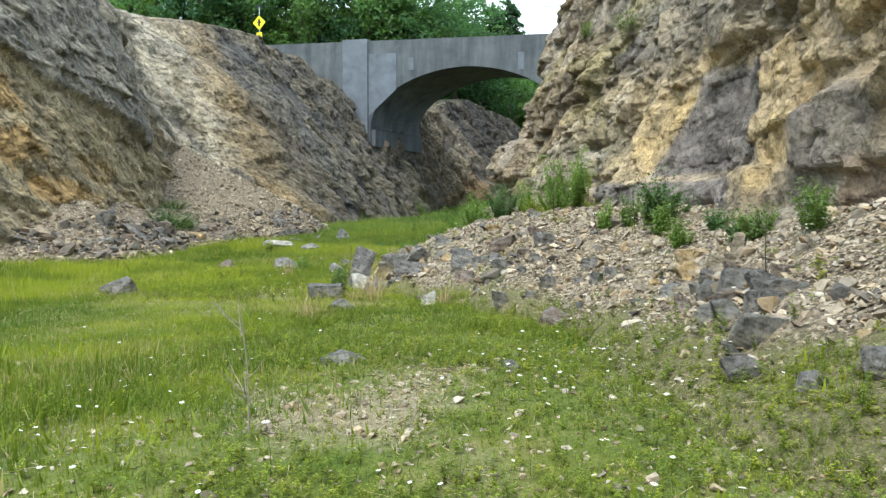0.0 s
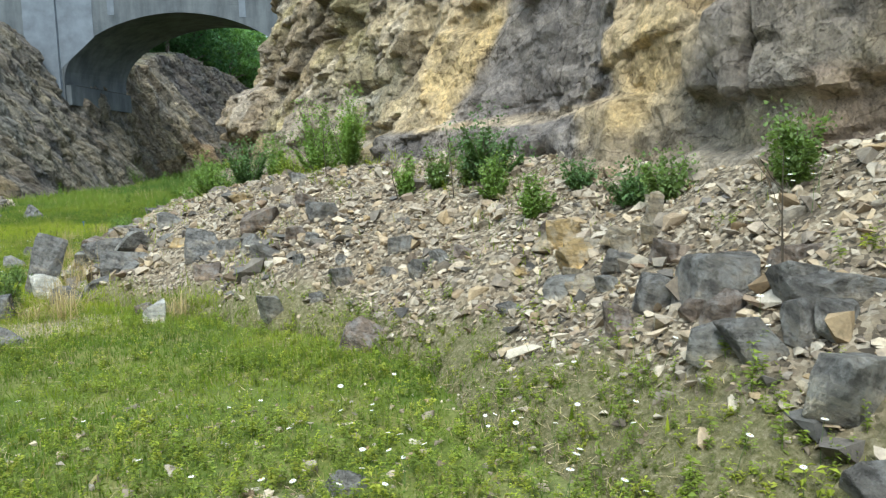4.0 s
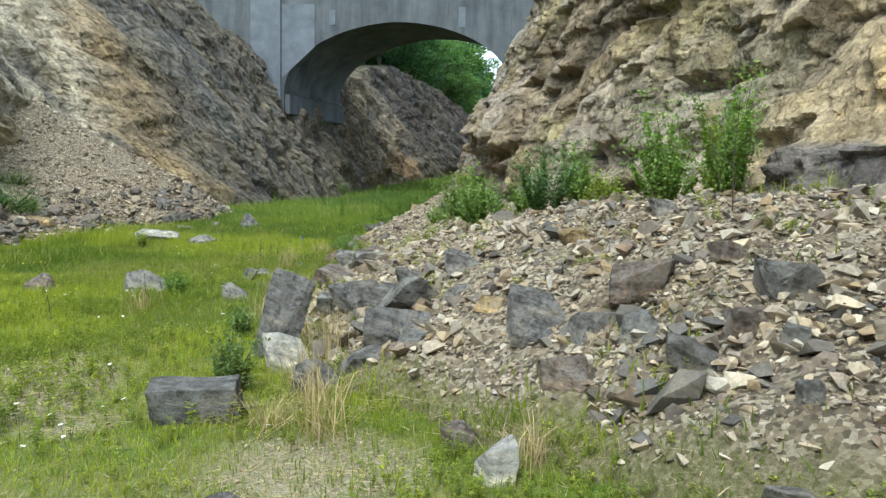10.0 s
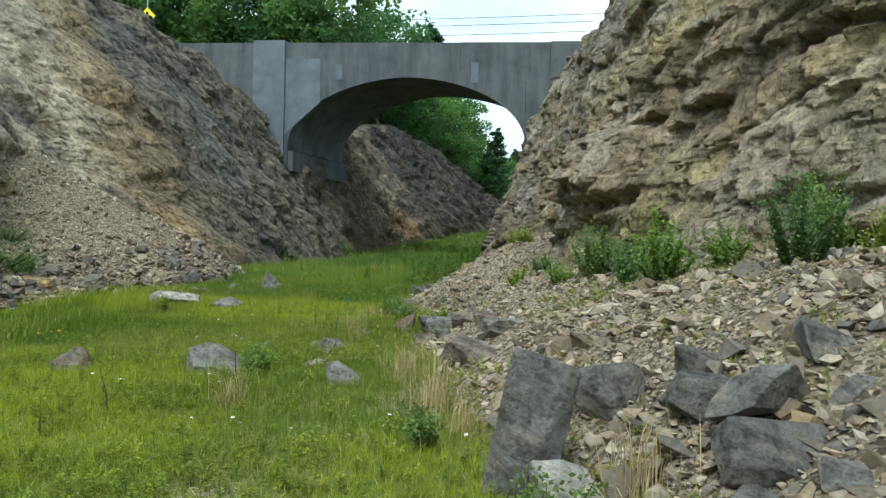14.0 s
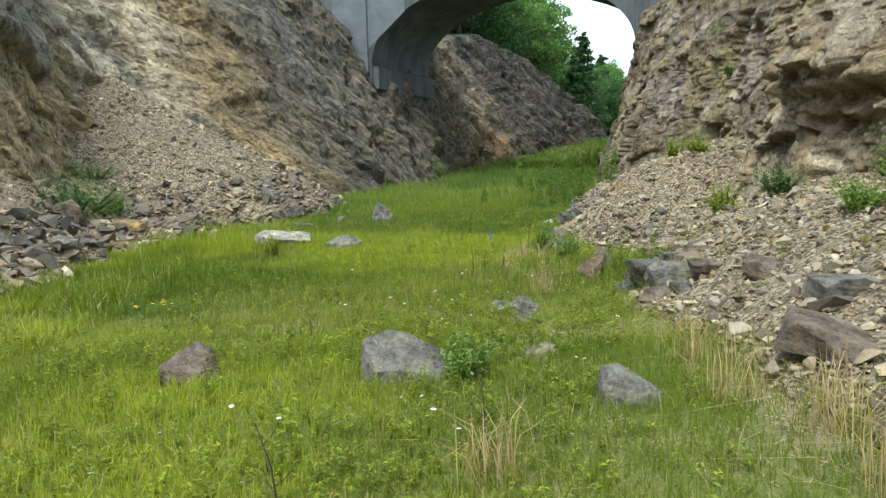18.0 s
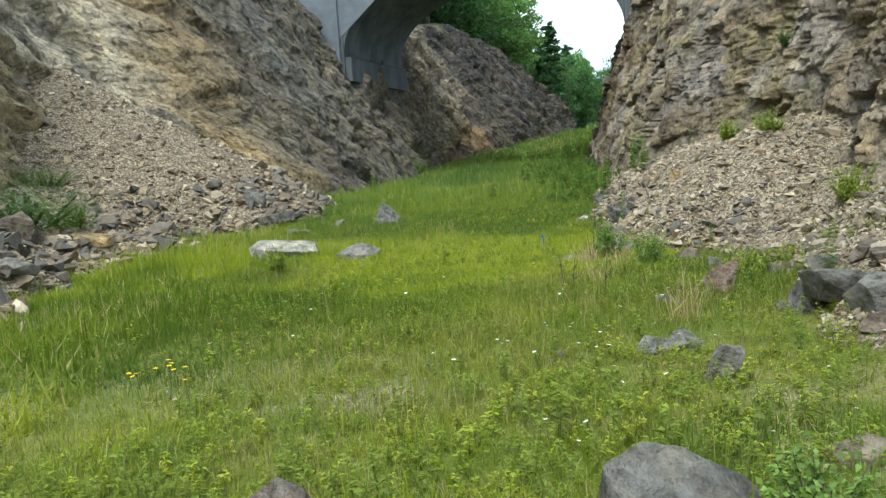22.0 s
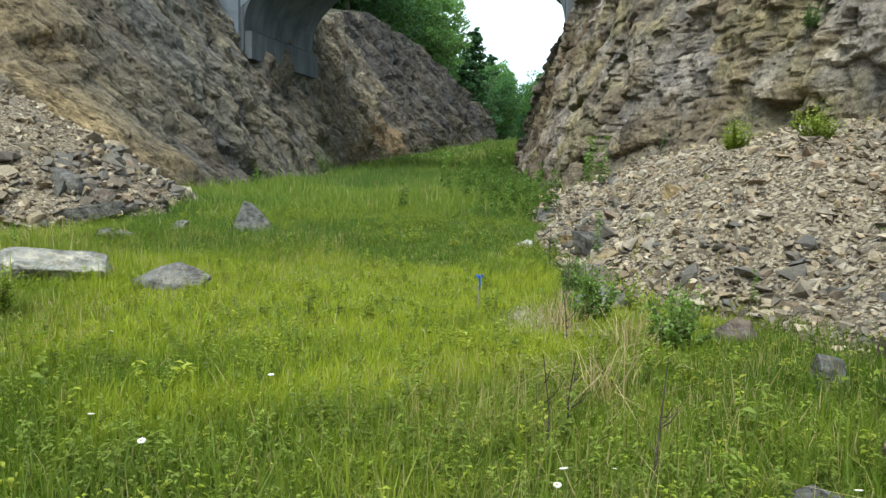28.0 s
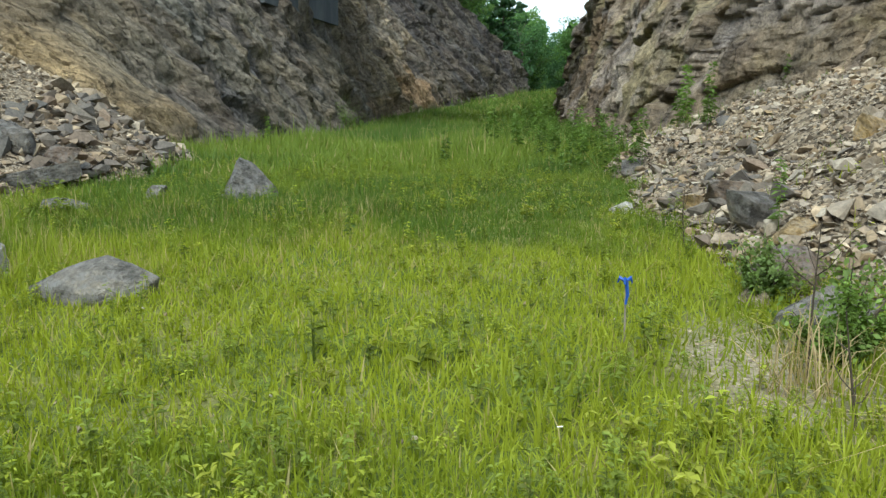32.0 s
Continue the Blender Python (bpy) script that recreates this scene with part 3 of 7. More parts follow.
def bedded_relief(s, z, dip, size, seed, strength, blocky):
    """Flat broken blocks in uneven beds, with ledges and open joints."""
    fine = smooth(-0.22, 0.22, fbm(s * 0.4, z * 0.5, seed + 21))
    out, crack, numbers = 0.0, np.ones(s.shape), []
    for k, (thick, wide, amp, tilt, warp) in enumerate(((1.25, 2.1, 0.36, 0.20, 0.5), (0.50, 0.85, 0.20, 0.24, 0.30), (0.20, 0.34, 0.07, 0.26, 0.20))):
        thick, wide, q = thick * size, wide * size, 0.55 / (thick * size)
        v = z - s * math.tan(dip) + warp * fbm(s * q, z * q, seed + 2 + k)
        b, dv, ev = rows(v / thick + 3.7, seed + 50 + k)
        slant = 1.1 * (hash01(b, seed=seed + 60 + k) - 0.5)
        u = s + slant * v + warp * fbm(s * q, z * q, seed + 6 + k)
        c, du, eu = rows(u / wide + 9.1 * hash01(b, seed=seed + 70 + k), seed + 80 + k, b)
        r = hash01(b, c, seed=seed + 90 + k)
        part_of = (1.0, 0.35 + 0.65 * fine, 0.25 + 0.75 * fine)[k]
        h2, h3 = (hash01(b, c, seed=seed + 100 + k) - 0.42) * (0.3 + 1.1 * hash01(b, seed=seed + 105 + k)), hash01(b, c, seed=seed + 110 + k) - 0.5
        out = out + soften(part_of * (amp * (r - 0.5) + 2 * tilt * (thick * h2 * dv + 0.7 * wide * h3 * du)), (1, 1, 0)[k], 0.2)
        edge = np.minimum(ev * thick, eu * wide * (1 + 2 * hash01(c, b, seed=seed + 120 + k)))
        gap = (0.05, 0.035, 0.02)[k]
        crack = crack * (1 - (0.75, 0.5, 0.25)[k] * part_of * (1 - smooth(0.0, gap, edge)))
        numbers.append(r)
    a, b = math.cos(dip), math.sin(dip)
    u, v = s * a + z * b, -s * b + z * a
    for cell, amp, sign, part_of in ((1.5, 0.24, 1, 1.0), (0.62, 0.30, -1, 0.4 + 0.6 * fine), (0.26, 0.34, 1, 0.3 + 0.7 * fine), (0.12, 0.36, -1, 0.4 + 0.6 * fine)):
        c = cell * size
        out = out + amp * c * part_of * facets(u / c + 5 * cell, v / (c * 0.8), seed + int(cell * 100), sign)[0]
    out = out - 0.07 * (1 - crack) + 0.30 * fbm(s * 0.33, z * 0.33, seed + 15, 2) + 0.012 * fbm(s * 9, z * 9, seed + 17, 3)
    return soften(strength * out, 1, 0.06), *numbers, crack


def jointed_relief(s, z, size, seed):
    """Squarish blocks between steep joints, broken flat, none wider than tall."""
    out, crack, numbers = 0.0, np.ones(s.shape), []
    rough = smooth(-0.3, 0.3, fbm(s * 0.45, z * 0.45, seed + 21))
    for k, (wide, tall, amp, tilt, warp) in enumerate(((1.5, 1.35, 0.42, 0.34, 0.55), (0.62, 0.60, 0.22, 0.42, 0.30), (0.25, 0.24, 0.085, 0.45, 0.16))):
        wide, tall, q = wide * size, tall * size, 0.6 / (wide * size)
        u = s + (0.30, -0.22, 0.1)[k] * z + warp * fbm(s * q, z * q, seed + 2 + k)
        c, du, eu = rows(u / wide + 3.3, seed + 50 + k)
        v = z + 0.7 * (hash01(c, seed=seed + 60 + k) - 0.5) * du * wide + warp * fbm(s * q, z * q, seed + 6 + k)
        b, dv, ev = rows(v / tall + 7.7 * hash01(c, seed=seed + 70 + k), seed + 80 + k, c)
        r = hash01(b, c, seed=seed + 90 + k)
        h2, h3 = hash01(b, c, seed=seed + 100 + k) - 0.5, hash01(b, c, seed=seed + 110 + k) - 0.5
        part_of = (1.0, 0.45 + 0.55 * rough, 0.4 + 0.6 * rough)[k]
        out = out + soften(part_of * (amp * (r - 0.5) + 2 * tilt * (0.8 * tall * h2 * dv + wide * h3 * du)), (1, 1, 0)[k], 0.2)
        edge = np.minimum(ev * tall, eu * wide) / (0.4 + 1.2 * hash01(c, b, seed=seed + 120 + k))
        crack = crack * (1 - (0.85, 0.6, 0.3)[k] * part_of * (1 - smooth(0.0, (0.055, 0.04, 0.022)[k], edge)))
        numbers.append(r)
    for cell, amp, sign in ((1.1, 0.30, -1), (0.45, 0.40, 1), (0.2, 0.42, -1), (0.1, 0.36, 1)):
        c = cell * size
        out = out + amp * c * (0.5 + 0.5 * rough) * facets(u / c + 5 * cell, v / c, seed + int(cell * 100), sign, 1.3, 0.4, 0.4)[0]
    out = out - 0.09 * (1 - crack) + 0.35 * fbm(s * 0.3, z * 0.3, seed + 15, 2) + 0.012 * fbm(s * 9, z * 9, seed + 17, 3)
    return soften(out, 1, 0.06), *numbers, crack


def mixed_relief(side, s, z, dip, size, seed, strength, blocky):
    """Beds beside the start of the walk give way to jointed blocks; the low west slope is broken smaller."""
    if side > 0:
        one, two = bedded_relief(s, z, dip, size, seed, strength, blocky), jointed_relief(s, z, size, seed + 7)
        k = smooth(-0.8, 0.8, s - 16.2 + 0.5 * (z - 3) + 0.8 * fbm(s * 0.5, z * 0.5, seed + 3))
    else:
        one = face_relief(s, z, dip, size, seed, strength, blocky)
        if s.min() < 17 or s.min() > 60:
            return one
        two = jointed_relief(s + 0.5 * z, z, 0.85, seed + 7)
        two = (0.75 * two[0], *two[1:])
        k = smooth(39.5, 37.5, s + 0.8 * fbm(s * 0.5, z * 0.5, seed + 3))
    return tuple(a + (b - a) * k if n in (0, 4) else np.where(k > 0.5, b, a) for n, (a, b) in enumerate(zip(one, two)))


def rock_face(name, side, foot, lean, top, ys, hs, z_from, dip, size, seed, strength, paint, mat, label, sink=0.0, blocky=1.0):
    """A face over the stations ys; hs runs from 0 at its buried foot to 1 at its rim."""
    yy = np.repeat(ys[:, None], len(hs), 1)
    base = floor_rise(yy) - z_from
    zz = base + (top(yy) + 0.5 * fbm(yy * 0.3, yy * 0 + seed, seed) - base) * hs
    out, r1, r2, r3, crack = mixed_relief(side, yy, zz, dip, size, seed, strength, blocky)
    if sink:          # the smoother middle of the near face
        out = out * (1 - 0.40 * np.exp(-((yy - 15.0) / 4.0) ** 2 - ((zz - 3.0) / 1.3) ** 2))
    out = out + soften(sink(yy, zz), 1, 0.2) if sink else out
    out = out * smooth(0, 1.2, yy - ys[0]) * smooth(0, 1.2, ys[-1] - yy)
    x = foot(yy) + side * lean(yy) * (zz - floor_rise(yy)) - side * out
    zj = zz + 0.05 * fbm(yy * 1.9, zz * 1.9, seed + 31)
    yj = yy + 0.05 * fbm(yy * 1.9, zz * 1.9, seed + 33)
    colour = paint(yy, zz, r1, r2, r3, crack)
    # turn the rim back into the land
    back = [(0.35, 0.10), (1.2, 0.18), (3.5, 0.05), (8.0, -0.9)]
    xs, ysb, zs, cs = [x], [yj], [zj], [colour]
    for d, lift in back:
        ysb.append(yj[:, -1:])
        xs.append(x[:, -1:] + side * d)
        zs.append(zj[:, -1:] + lift + 0.15 * fbm(ys[:, None] * 0.8, np.full((len(ys), 1), d), seed + 3))
        cs.append(colour[:, -1:] * 0.8 + np.array((0.03, 0.035, 0.01)))
    x, yj, zj, colour = np.concatenate(xs, 1), np.concatenate(ysb, 1), np.concatenate(zs, 1), np.concatenate(cs, 1)
    faces = grid_faces(*x.shape)
    ob = new(name, fast_mesh(name, np.stack([x, yj, zj], -1).reshape(-1, 3), faces if side < 0 else faces[:, ::-1], mat, colour.reshape(-1, 3), flat=False))
    ob.data.set_sharp_from_angle(angle=radians(14))
    return tagged(ob, label, "rock face", kind="structure")


def tones(r1, r2, r3, crack, choices, weights):
    """Mixes block tones by the blocks' random numbers."""
    k = np.cumsum(weights) / np.sum(weights)
    idx1, idx2 = np.searchsorted(k, r1 * 0.999), np.searchsorted(k, r2 * 0.999)
    pal = np.array(choices)
    col = 0.55 * pal[idx1] + 0.45 * pal[idx2]
    col = col * (0.86 + 0.28 * r3)[..., None]
    return col


def paint_east(y, z, r1, r2, r3, crack):
    col = tones(r1, r2, r3, crack, (GREY, WARM, TAN, SLATE), (3.5, 4, 3.5, 1.2))
    mixy = fbm(y * 0.45, z * 0.6, 95, 4)
    col = lerp(col, np.array((0.27, 0.235, 0.178)), 0.50 * smooth(-0.2, 0.35, mixy))
    col = lerp(col, col * np.array((0.93, 0.905, 0.885)), smooth(15.5, 18, y))
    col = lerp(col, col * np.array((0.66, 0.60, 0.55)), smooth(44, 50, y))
    # the upper part is darker and greyer, most of all where the walk begins
    col = lerp(col, np.array((0.37, 0.305, 0.205)), 0.6 * blob(y, z, 8.6, 3.55, 2.6, 0.85, 99, 0.5))
    col = lerp(col, np.array((0.30, 0.285, 0.255)), 0.6 * blob(y, z, 8.4, 1.75, 2.2, 0.5, 94, 0.5))
    high = smooth(3.9, 4.6, z + 0.5 * fbm(y * 0.6, z * 0.6, 96)) * (1 - smooth(14.5, 17.5, y))
    col = lerp(col, np.array((0.205, 0.195, 0.172)) * (0.75 + 0.5 * r2)[..., None], 0.75 * high)
    col = lerp(col, np.array((0.40, 0.335, 0.26)), 0.55 * blob(y, z, 28.0, 4.2, 6.0, 2.4, 98, 0.6))
    rim = 0.30 * fbm(y * 1.5, z * 1.5, 97, 4)
    band = np.maximum(blob(y, z, 12.8, 3.0, 4.6, 1.35, 84, 0.5), blob(y, z, 17.0, 2.9, 4.0, 1.7, 80, 0.5))
    col = lerp(col, np.array((0.47, 0.395, 0.275)), 0.70 * band)
    yel = np.maximum(blob(y, z, 14.7, 3.1, 0.75, 1.0, 71), np.maximum(blob(y, z, 10.55, 2.75, 0.75, 0.9, 73), 0.7 * blob(y, z, 7.9, 3.7, 0.9, 0.55, 75)))
    yel = np.maximum(yel, np.maximum(0.5 * blob(y, z, 16.5, 2.0, 1.3, 0.8, 77), 0.8 * blob(y, z, 13.4, 4.2, 0.4, 0.3, 78)))
    col = lerp(col, np.array((0.47, 0.37, 0.195)), (0.18 + 0.50 * smooth(-0.3, 0.35, fbm(y * 1.8, z * 1.8, 79, 5))) * yel)
    slant = 14.3 - 0.40 * (z - 2.3)
    patch = smooth(-0.12, 0.10, slant - y + rim) * smooth(-0.12, 0.10, y - 11.1 - 0.2 * (z - 2.2) + rim) * smooth(-0.12, 0.10, 3.85 - z + rim) * smooth(-0.05, 0.05, z - 2.12 + 0.5 * rim)
    patch = np.maximum(patch, smooth(-0.10, 0.10, 16.1 - y + rim) * smooth(-0.12, 0.10, y - 11.2 + rim) * smooth(-0.06, 0.05, 2.04 + 0.03 * (y - 13) - z + 0.4 * rim))
    patch = np.maximum(patch, 0.6 * blob(y, z, 12.9, 6.0, 0.6, 0.8, 85, 0.4))
    patch = np.maximum(patch, 0.7 * blob(y, z, 8.6, 2.4, 1.0, 0.6, 82, 0.4))
    col = lerp(col, np.array((0.168, 0.163, 0.170)) * (0.82 + 0.36 * r2)[..., None], 0.92 * patch)
    col = lerp(col, (0.38, 0.33, 0.25), 0.6 * blob(y, z, 12.9, 2.12, 2.0, 0.07, 86, 0.9))
    col = lerp(col, (0.62, 0.60, 0.56), 0.85 * blob(y, z, 26.5, 1.75, 0.45, 0.3, 88, 0.5))
    rust = np.maximum(0.45 * blob(y, z, 26.5, 2.35, 0.7, 0.25, 90), 0.4 * blob(y, z, 8.0, 1.7, 0.5, 0.4, 87), 0.8 * blob(y, z, 9.6, 2.4, 0.35, 0.5, 89))
    col = lerp(col, RUST, 0.6 * rust)
    col = lerp(col, np.array((0.42, 0.31, 0.16)), 0.6 * np.maximum(blob(y, z, 6.9, 4.3, 0.8, 0.9, 92, 0.6), 0.8 * blob(y, z, 9.7, 2.95, 0.5, 0.35, 83, 0.5)))
    pale = smooth(0.15, 0.5, fbm(y * 0.8, z * 0.9, 91, 5))
    col = lerp(col, PALE, 0.40 * pale * (1 - patch) * (1 - high))
    green = smooth(0.1, 0.5, fbm(y * 0.5, z * 0.5, 93)) * smooth(5, 9, z)
    col = lerp(col, (0.14, 0.15, 0.085), 0.4 * green)
    col = lerp(col, col * np.array((1.15, 1.08, 1.04)), 1 - smooth(14, 19, y))
    past = smooth(15.5, 18, y)
    n1, n2 = fbm(y * 0.7, z * 0.7, 191, 5), fbm(y * 0.9 + 0.4 * z, z * 0.9, 192, 5)
    col = lerp(col, np.array((0.34, 0.315, 0.195)) * (0.8 + 0.4 * r2)[..., None], 0.6 * past * smooth(0.02, 0.28, n1))
    col = lerp(col, np.array((0.345, 0.325, 0.315)) * (0.75 + 0.5 * r2)[..., None], 0.65 * past * smooth(0.02, 0.28, n2))
    col = lerp(col, np.array((0.17, 0.145, 0.125)), 0.6 * past * smooth(0.72, 0.9, r2) * smooth(-0.3, 0.1, -n2))
    col = lerp(col, col * np.array((1.00, 0.94, 0.86)), smooth(17, 20, y))
    col = lerp(col, col * np.array((0.90, 0.91, 0.97)), smooth(29, 33, y))
    # shade in the open joints is put into the colour
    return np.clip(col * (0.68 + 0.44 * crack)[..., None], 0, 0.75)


def paint_west(y, z, r1, r2, r3, crack):
    near = tones(r1, r2, r3, crack, ((0.19, 0.172, 0.142), (0.22, 0.185, 0.135), (0.235, 0.188, 0.122), (0.13, 0.125, 0.12)), (3, 4, 3, 1.8))
    far = tones(r1, r2, r3, crack, (DARK, (0.135, 0.13, 0.125), (0.16, 0.14, 0.115), (0.13, 0.11, 0.095), (0.20, 0.175, 0.14)), (2.5, 2, 3, 2, 0.7))
    col = lerp(near * np.array((1.28, 1.23, 1.10)), far * np.array((1.18, 1.19, 1.16)), smooth(43.5, 47, y))
    col = lerp(col, far * np.array((1.75, 1.66, 1.48)), smooth(70, 74, y))
    dark = smooth(79.5, 83.5, y + 0.35 * (z - 7) + fbm(y * 0.4, z * 0.4, 63))
    col = lerp(col, col * np.array((0.46, 0.49, 0.58)), dark)
    # the grey massif hangs over brown, ochre-stained broken rock
    massif = smooth(-0.25, 0.25, z - 7.5 + 0.27 * (y - 28) + 0.5 * fbm(y * 0.6, z * 0.6, 66)) * smooth(39.6, 38.4, y - 0.25 * (z - 7) + 0.4 * fbm(y * 0.7, z * 0.7, 64))
    col = lerp(col, np.array((0.255, 0.245, 0.225)) * (0.75 + 0.5 * r2)[..., None], 0.75 * massif)
    below = (1 - massif) * smooth(40.0, 37.0, y)
    col = lerp(col, np.array((0.36, 0.30, 0.195)) * (0.66 + 0.68 * r2)[..., None], 0.7 * below)
    ochre = np.maximum(np.maximum(blob(y, z, 26.6, 6.2, 1.9, 1.0, 61), blob(y, z, 25.6, 4.0, 2.2, 0.9, 62)), np.maximum(blob(y, z, 28.3, 2.3, 2.3, 0.6, 69), 0.5 * blob(y, z, 31.5, 3.4, 1.6, 0.7, 70)))
    col = lerp(col, (0.47, 0.30, 0.12), 0.70 * ochre)
    # pale washed gully above the fan, streaked down its fall, tan along its far edge
    run = y - 41.9 - 0.2 * (z - 7)
    streak = fbm(run * 2.2 + 0.3 * fbm(y, z, 58), z * 0.22, 59, 4)
    gully = smooth(2.5, 1.7, abs(run) + 0.8 * fbm(y * 0.8, z * 0.5, 65)) * (1 - massif)
    col = lerp(col, (0.50, 0.455, 0.385), (0.62 + 0.5 * np.clip(streak, -0.6, 0.6)) * gully)
    tan = smooth(1.3, 0.6, abs(run - 2.6 + 0.10 * (z - 6)) + 0.7 * fbm(y * 1.1, z * 0.5, 57))
    col = lerp(col, (0.36, 0.27, 0.165), 0.35 * tan * smooth(47, 45.5, y))
    col = lerp(col, (0.17, 0.165, 0.16), 0.6 * blob(y, z, 42.2, 6.0, 0.6, 0.8, 56) + 0.6 * blob(y, z, 43.0, 3.6, 0.7, 0.7, 55))
    orange = np.maximum(blob(y, z, 79.5, 4.4, 2.2, 1.3, 67), 0.5 * blob(y, z, 75, 3.0, 3.0, 0.8, 68))
    col = lerp(col, (0.42, 0.28, 0.16), 0.6 * orange)
    # cracks and hollow creases are darkened in the colour, as shade would
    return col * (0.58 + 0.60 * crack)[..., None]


def stand_out(y, z, y0, y1, z0, z1, w=0.05):
    """One inside a block of the face, nought outside."""
    return smooth(-w, w, y - y0) * smooth(-w, w, y1 - y) * smooth(-w, w, z - z0) * smooth(-w, w, z1 - z)


def east_sink(y, z):
    """The broad forms of the east face: the overhang with its dark cleft, ledges and hollows."""
    cleft = -0.32 * np.exp(-((y - 25.7) / 1.3) ** 2 - ((z - 2.52) / 0.16) ** 2) - 0.12 * np.exp(-((y - 22.3) / 1.2) ** 2 - ((z - 1.5) / 0.14) ** 2)
    over = 0.32 * smooth(23.6, 24.6, y) * smooth(28.2, 27.4, y) * smooth(2.6, 2.75, z) * smooth(4.6, 3.4, z) + 0.12 * smooth(20.5, 21.3, y) * smooth(25.2, 24.4, y) * smooth(1.5, 1.65, z) * smooth(3.6, 2.4, z)
    slot = -0.35 * np.exp(-((y - 18.1) / 0.8) ** 2 - ((z - 3.05) / 0.06) ** 2)
    jag = 0.16 * (cells(y * 1.6, z * 0.5, 171)[0] - 0.5) + 0.05 * (cells(y * 5, z * 1.5, 172)[0] - 0.5)
    ledge = 0.26 * stand_out(y, z + jag, 10.6, 16.1, 0.3, 2.08)
    block = 0.22 * stand_out(y + jag, z + 0.6 * jag, 7.2, 8.75, 1.95, 2.95) + 0.22 * stand_out(y + jag, z + jag, 8.85, 9.75, 1.98, 2.75) 
    lip = 0.18 * stand_out(y, z + 1.3 * jag + 0.06 * (y - 10), 6.0, 13.2, 4.35, 6.2) + 0.12 * stand_out(y, z + 1.5 * jag - 0.05 * (y - 10), 5.0, 10.2, 3.25, 4.2)
    lip = lip + 0.25 * stand_out(y, z + 1.6 * jag, 19.0, 27.0, 4.6, 5.6) - 0.2 * stand_out(y, z + jag, 16.0, 21.0, 2.0, 2.35)
    nose = 0.28 * stand_out(y + 2 * jag, z + 1.2 * jag, 25.3, 27.5, 2.25, 3.9) + 0.15 * stand_out(y + 2 * jag, z + jag, 25.8, 26.9, 2.9, 3.5) - 0.08 * stand_out(y, z + jag, 25.0, 27.6, 1.4, 2.2)
    return cleft + over + slot + ledge + block + lip + nose


def west_sink(y, z):
    cave = -0.8 * np.exp(-((y - 37.6) / 0.7) ** 2 - ((z - 4.6) / 0.45) ** 2) + 0.35 * np.exp(-((y - 34.5) / 1.6) ** 2 - ((z - 6.6) / 1.3) ** 2)
    edge = z - 7.5 + 0.27 * (y - 28) + 0.5 * fbm(y * 0.6, z * 0.6, 66)
    cave = cave + 0.4 * smooth(-0.2, 0.25, edge) * smooth(39.3, 38.4, y - 0.25 * (z - 7) + 0.4 * fbm(y * 0.7, z * 0.7, 64))
    gully = -0.9 * np.exp(-((y - 41.8 - 0.2 * (z - 7)) / 1.7) ** 2)
    rib = 0.8 * np.exp(-((y - 48.5) / 2.5) ** 2)
    return cave + gully + rib


east_rock = rock_face_material("warm_bedded_rock", ((1.0, 1.0, 0.72), (0.1, 0, 0)), 0.85)
west_rock = rock_face_material("dark_foliated_rock", ((1.0, 1.0, 0.36), (radians(-60), 0, 0)), 1.5)
slaty_rock = rock_face_material("dark_slaty_rock", ((1.6, 1.6, 0.30), (radians(-68), 0, 0)), 1.6)
near_h = np.concatenate([np.linspace(0, 0.50, 170), np.linspace(0.50, 1, 90)[1:]])
even_h = np.linspace(0, 1, 135)
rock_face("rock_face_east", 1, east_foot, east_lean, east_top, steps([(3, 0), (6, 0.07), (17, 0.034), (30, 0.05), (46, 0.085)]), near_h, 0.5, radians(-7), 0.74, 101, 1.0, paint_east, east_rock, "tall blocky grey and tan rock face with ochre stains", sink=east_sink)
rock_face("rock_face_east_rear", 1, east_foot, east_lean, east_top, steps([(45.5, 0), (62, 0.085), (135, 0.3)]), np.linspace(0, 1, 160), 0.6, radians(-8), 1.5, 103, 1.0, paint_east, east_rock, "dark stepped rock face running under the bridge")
rock_face("rock_face_east_start", 1, east_foot, east_lean, east_top, steps([(-45, 0), (3.5, 0.4)]), even_h[::3], 0.6, radians(-6), 1.4, 105, 0.9, paint_east, east_rock, "grey and tan rock face behind the start of the walk")
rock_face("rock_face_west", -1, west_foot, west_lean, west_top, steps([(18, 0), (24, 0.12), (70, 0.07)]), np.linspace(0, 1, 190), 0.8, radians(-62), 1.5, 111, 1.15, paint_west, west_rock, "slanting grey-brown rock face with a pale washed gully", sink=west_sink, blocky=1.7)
rock_face("rock_face_west_rear", -1, west_foot, west_lean, west_top, steps([(69.5, 0), (100, 0.11), (140, 0.4)]), even_h, 0.8, radians(-68), 1.5, 113, 1.4, paint_west, slaty_rock, "dark slaty rock face with steep layers beyond the bridge", blocky=2.6)
rock_face("rock_face_west_start", -1, west_foot, west_lean, west_top, steps([(-45, 0), (18.5, 0.5)]), even_h[::3], 0.8, radians(-30), 1.8, 115, 1.2, paint_west, west_rock, "rough brown rock face beside the start of the walk")

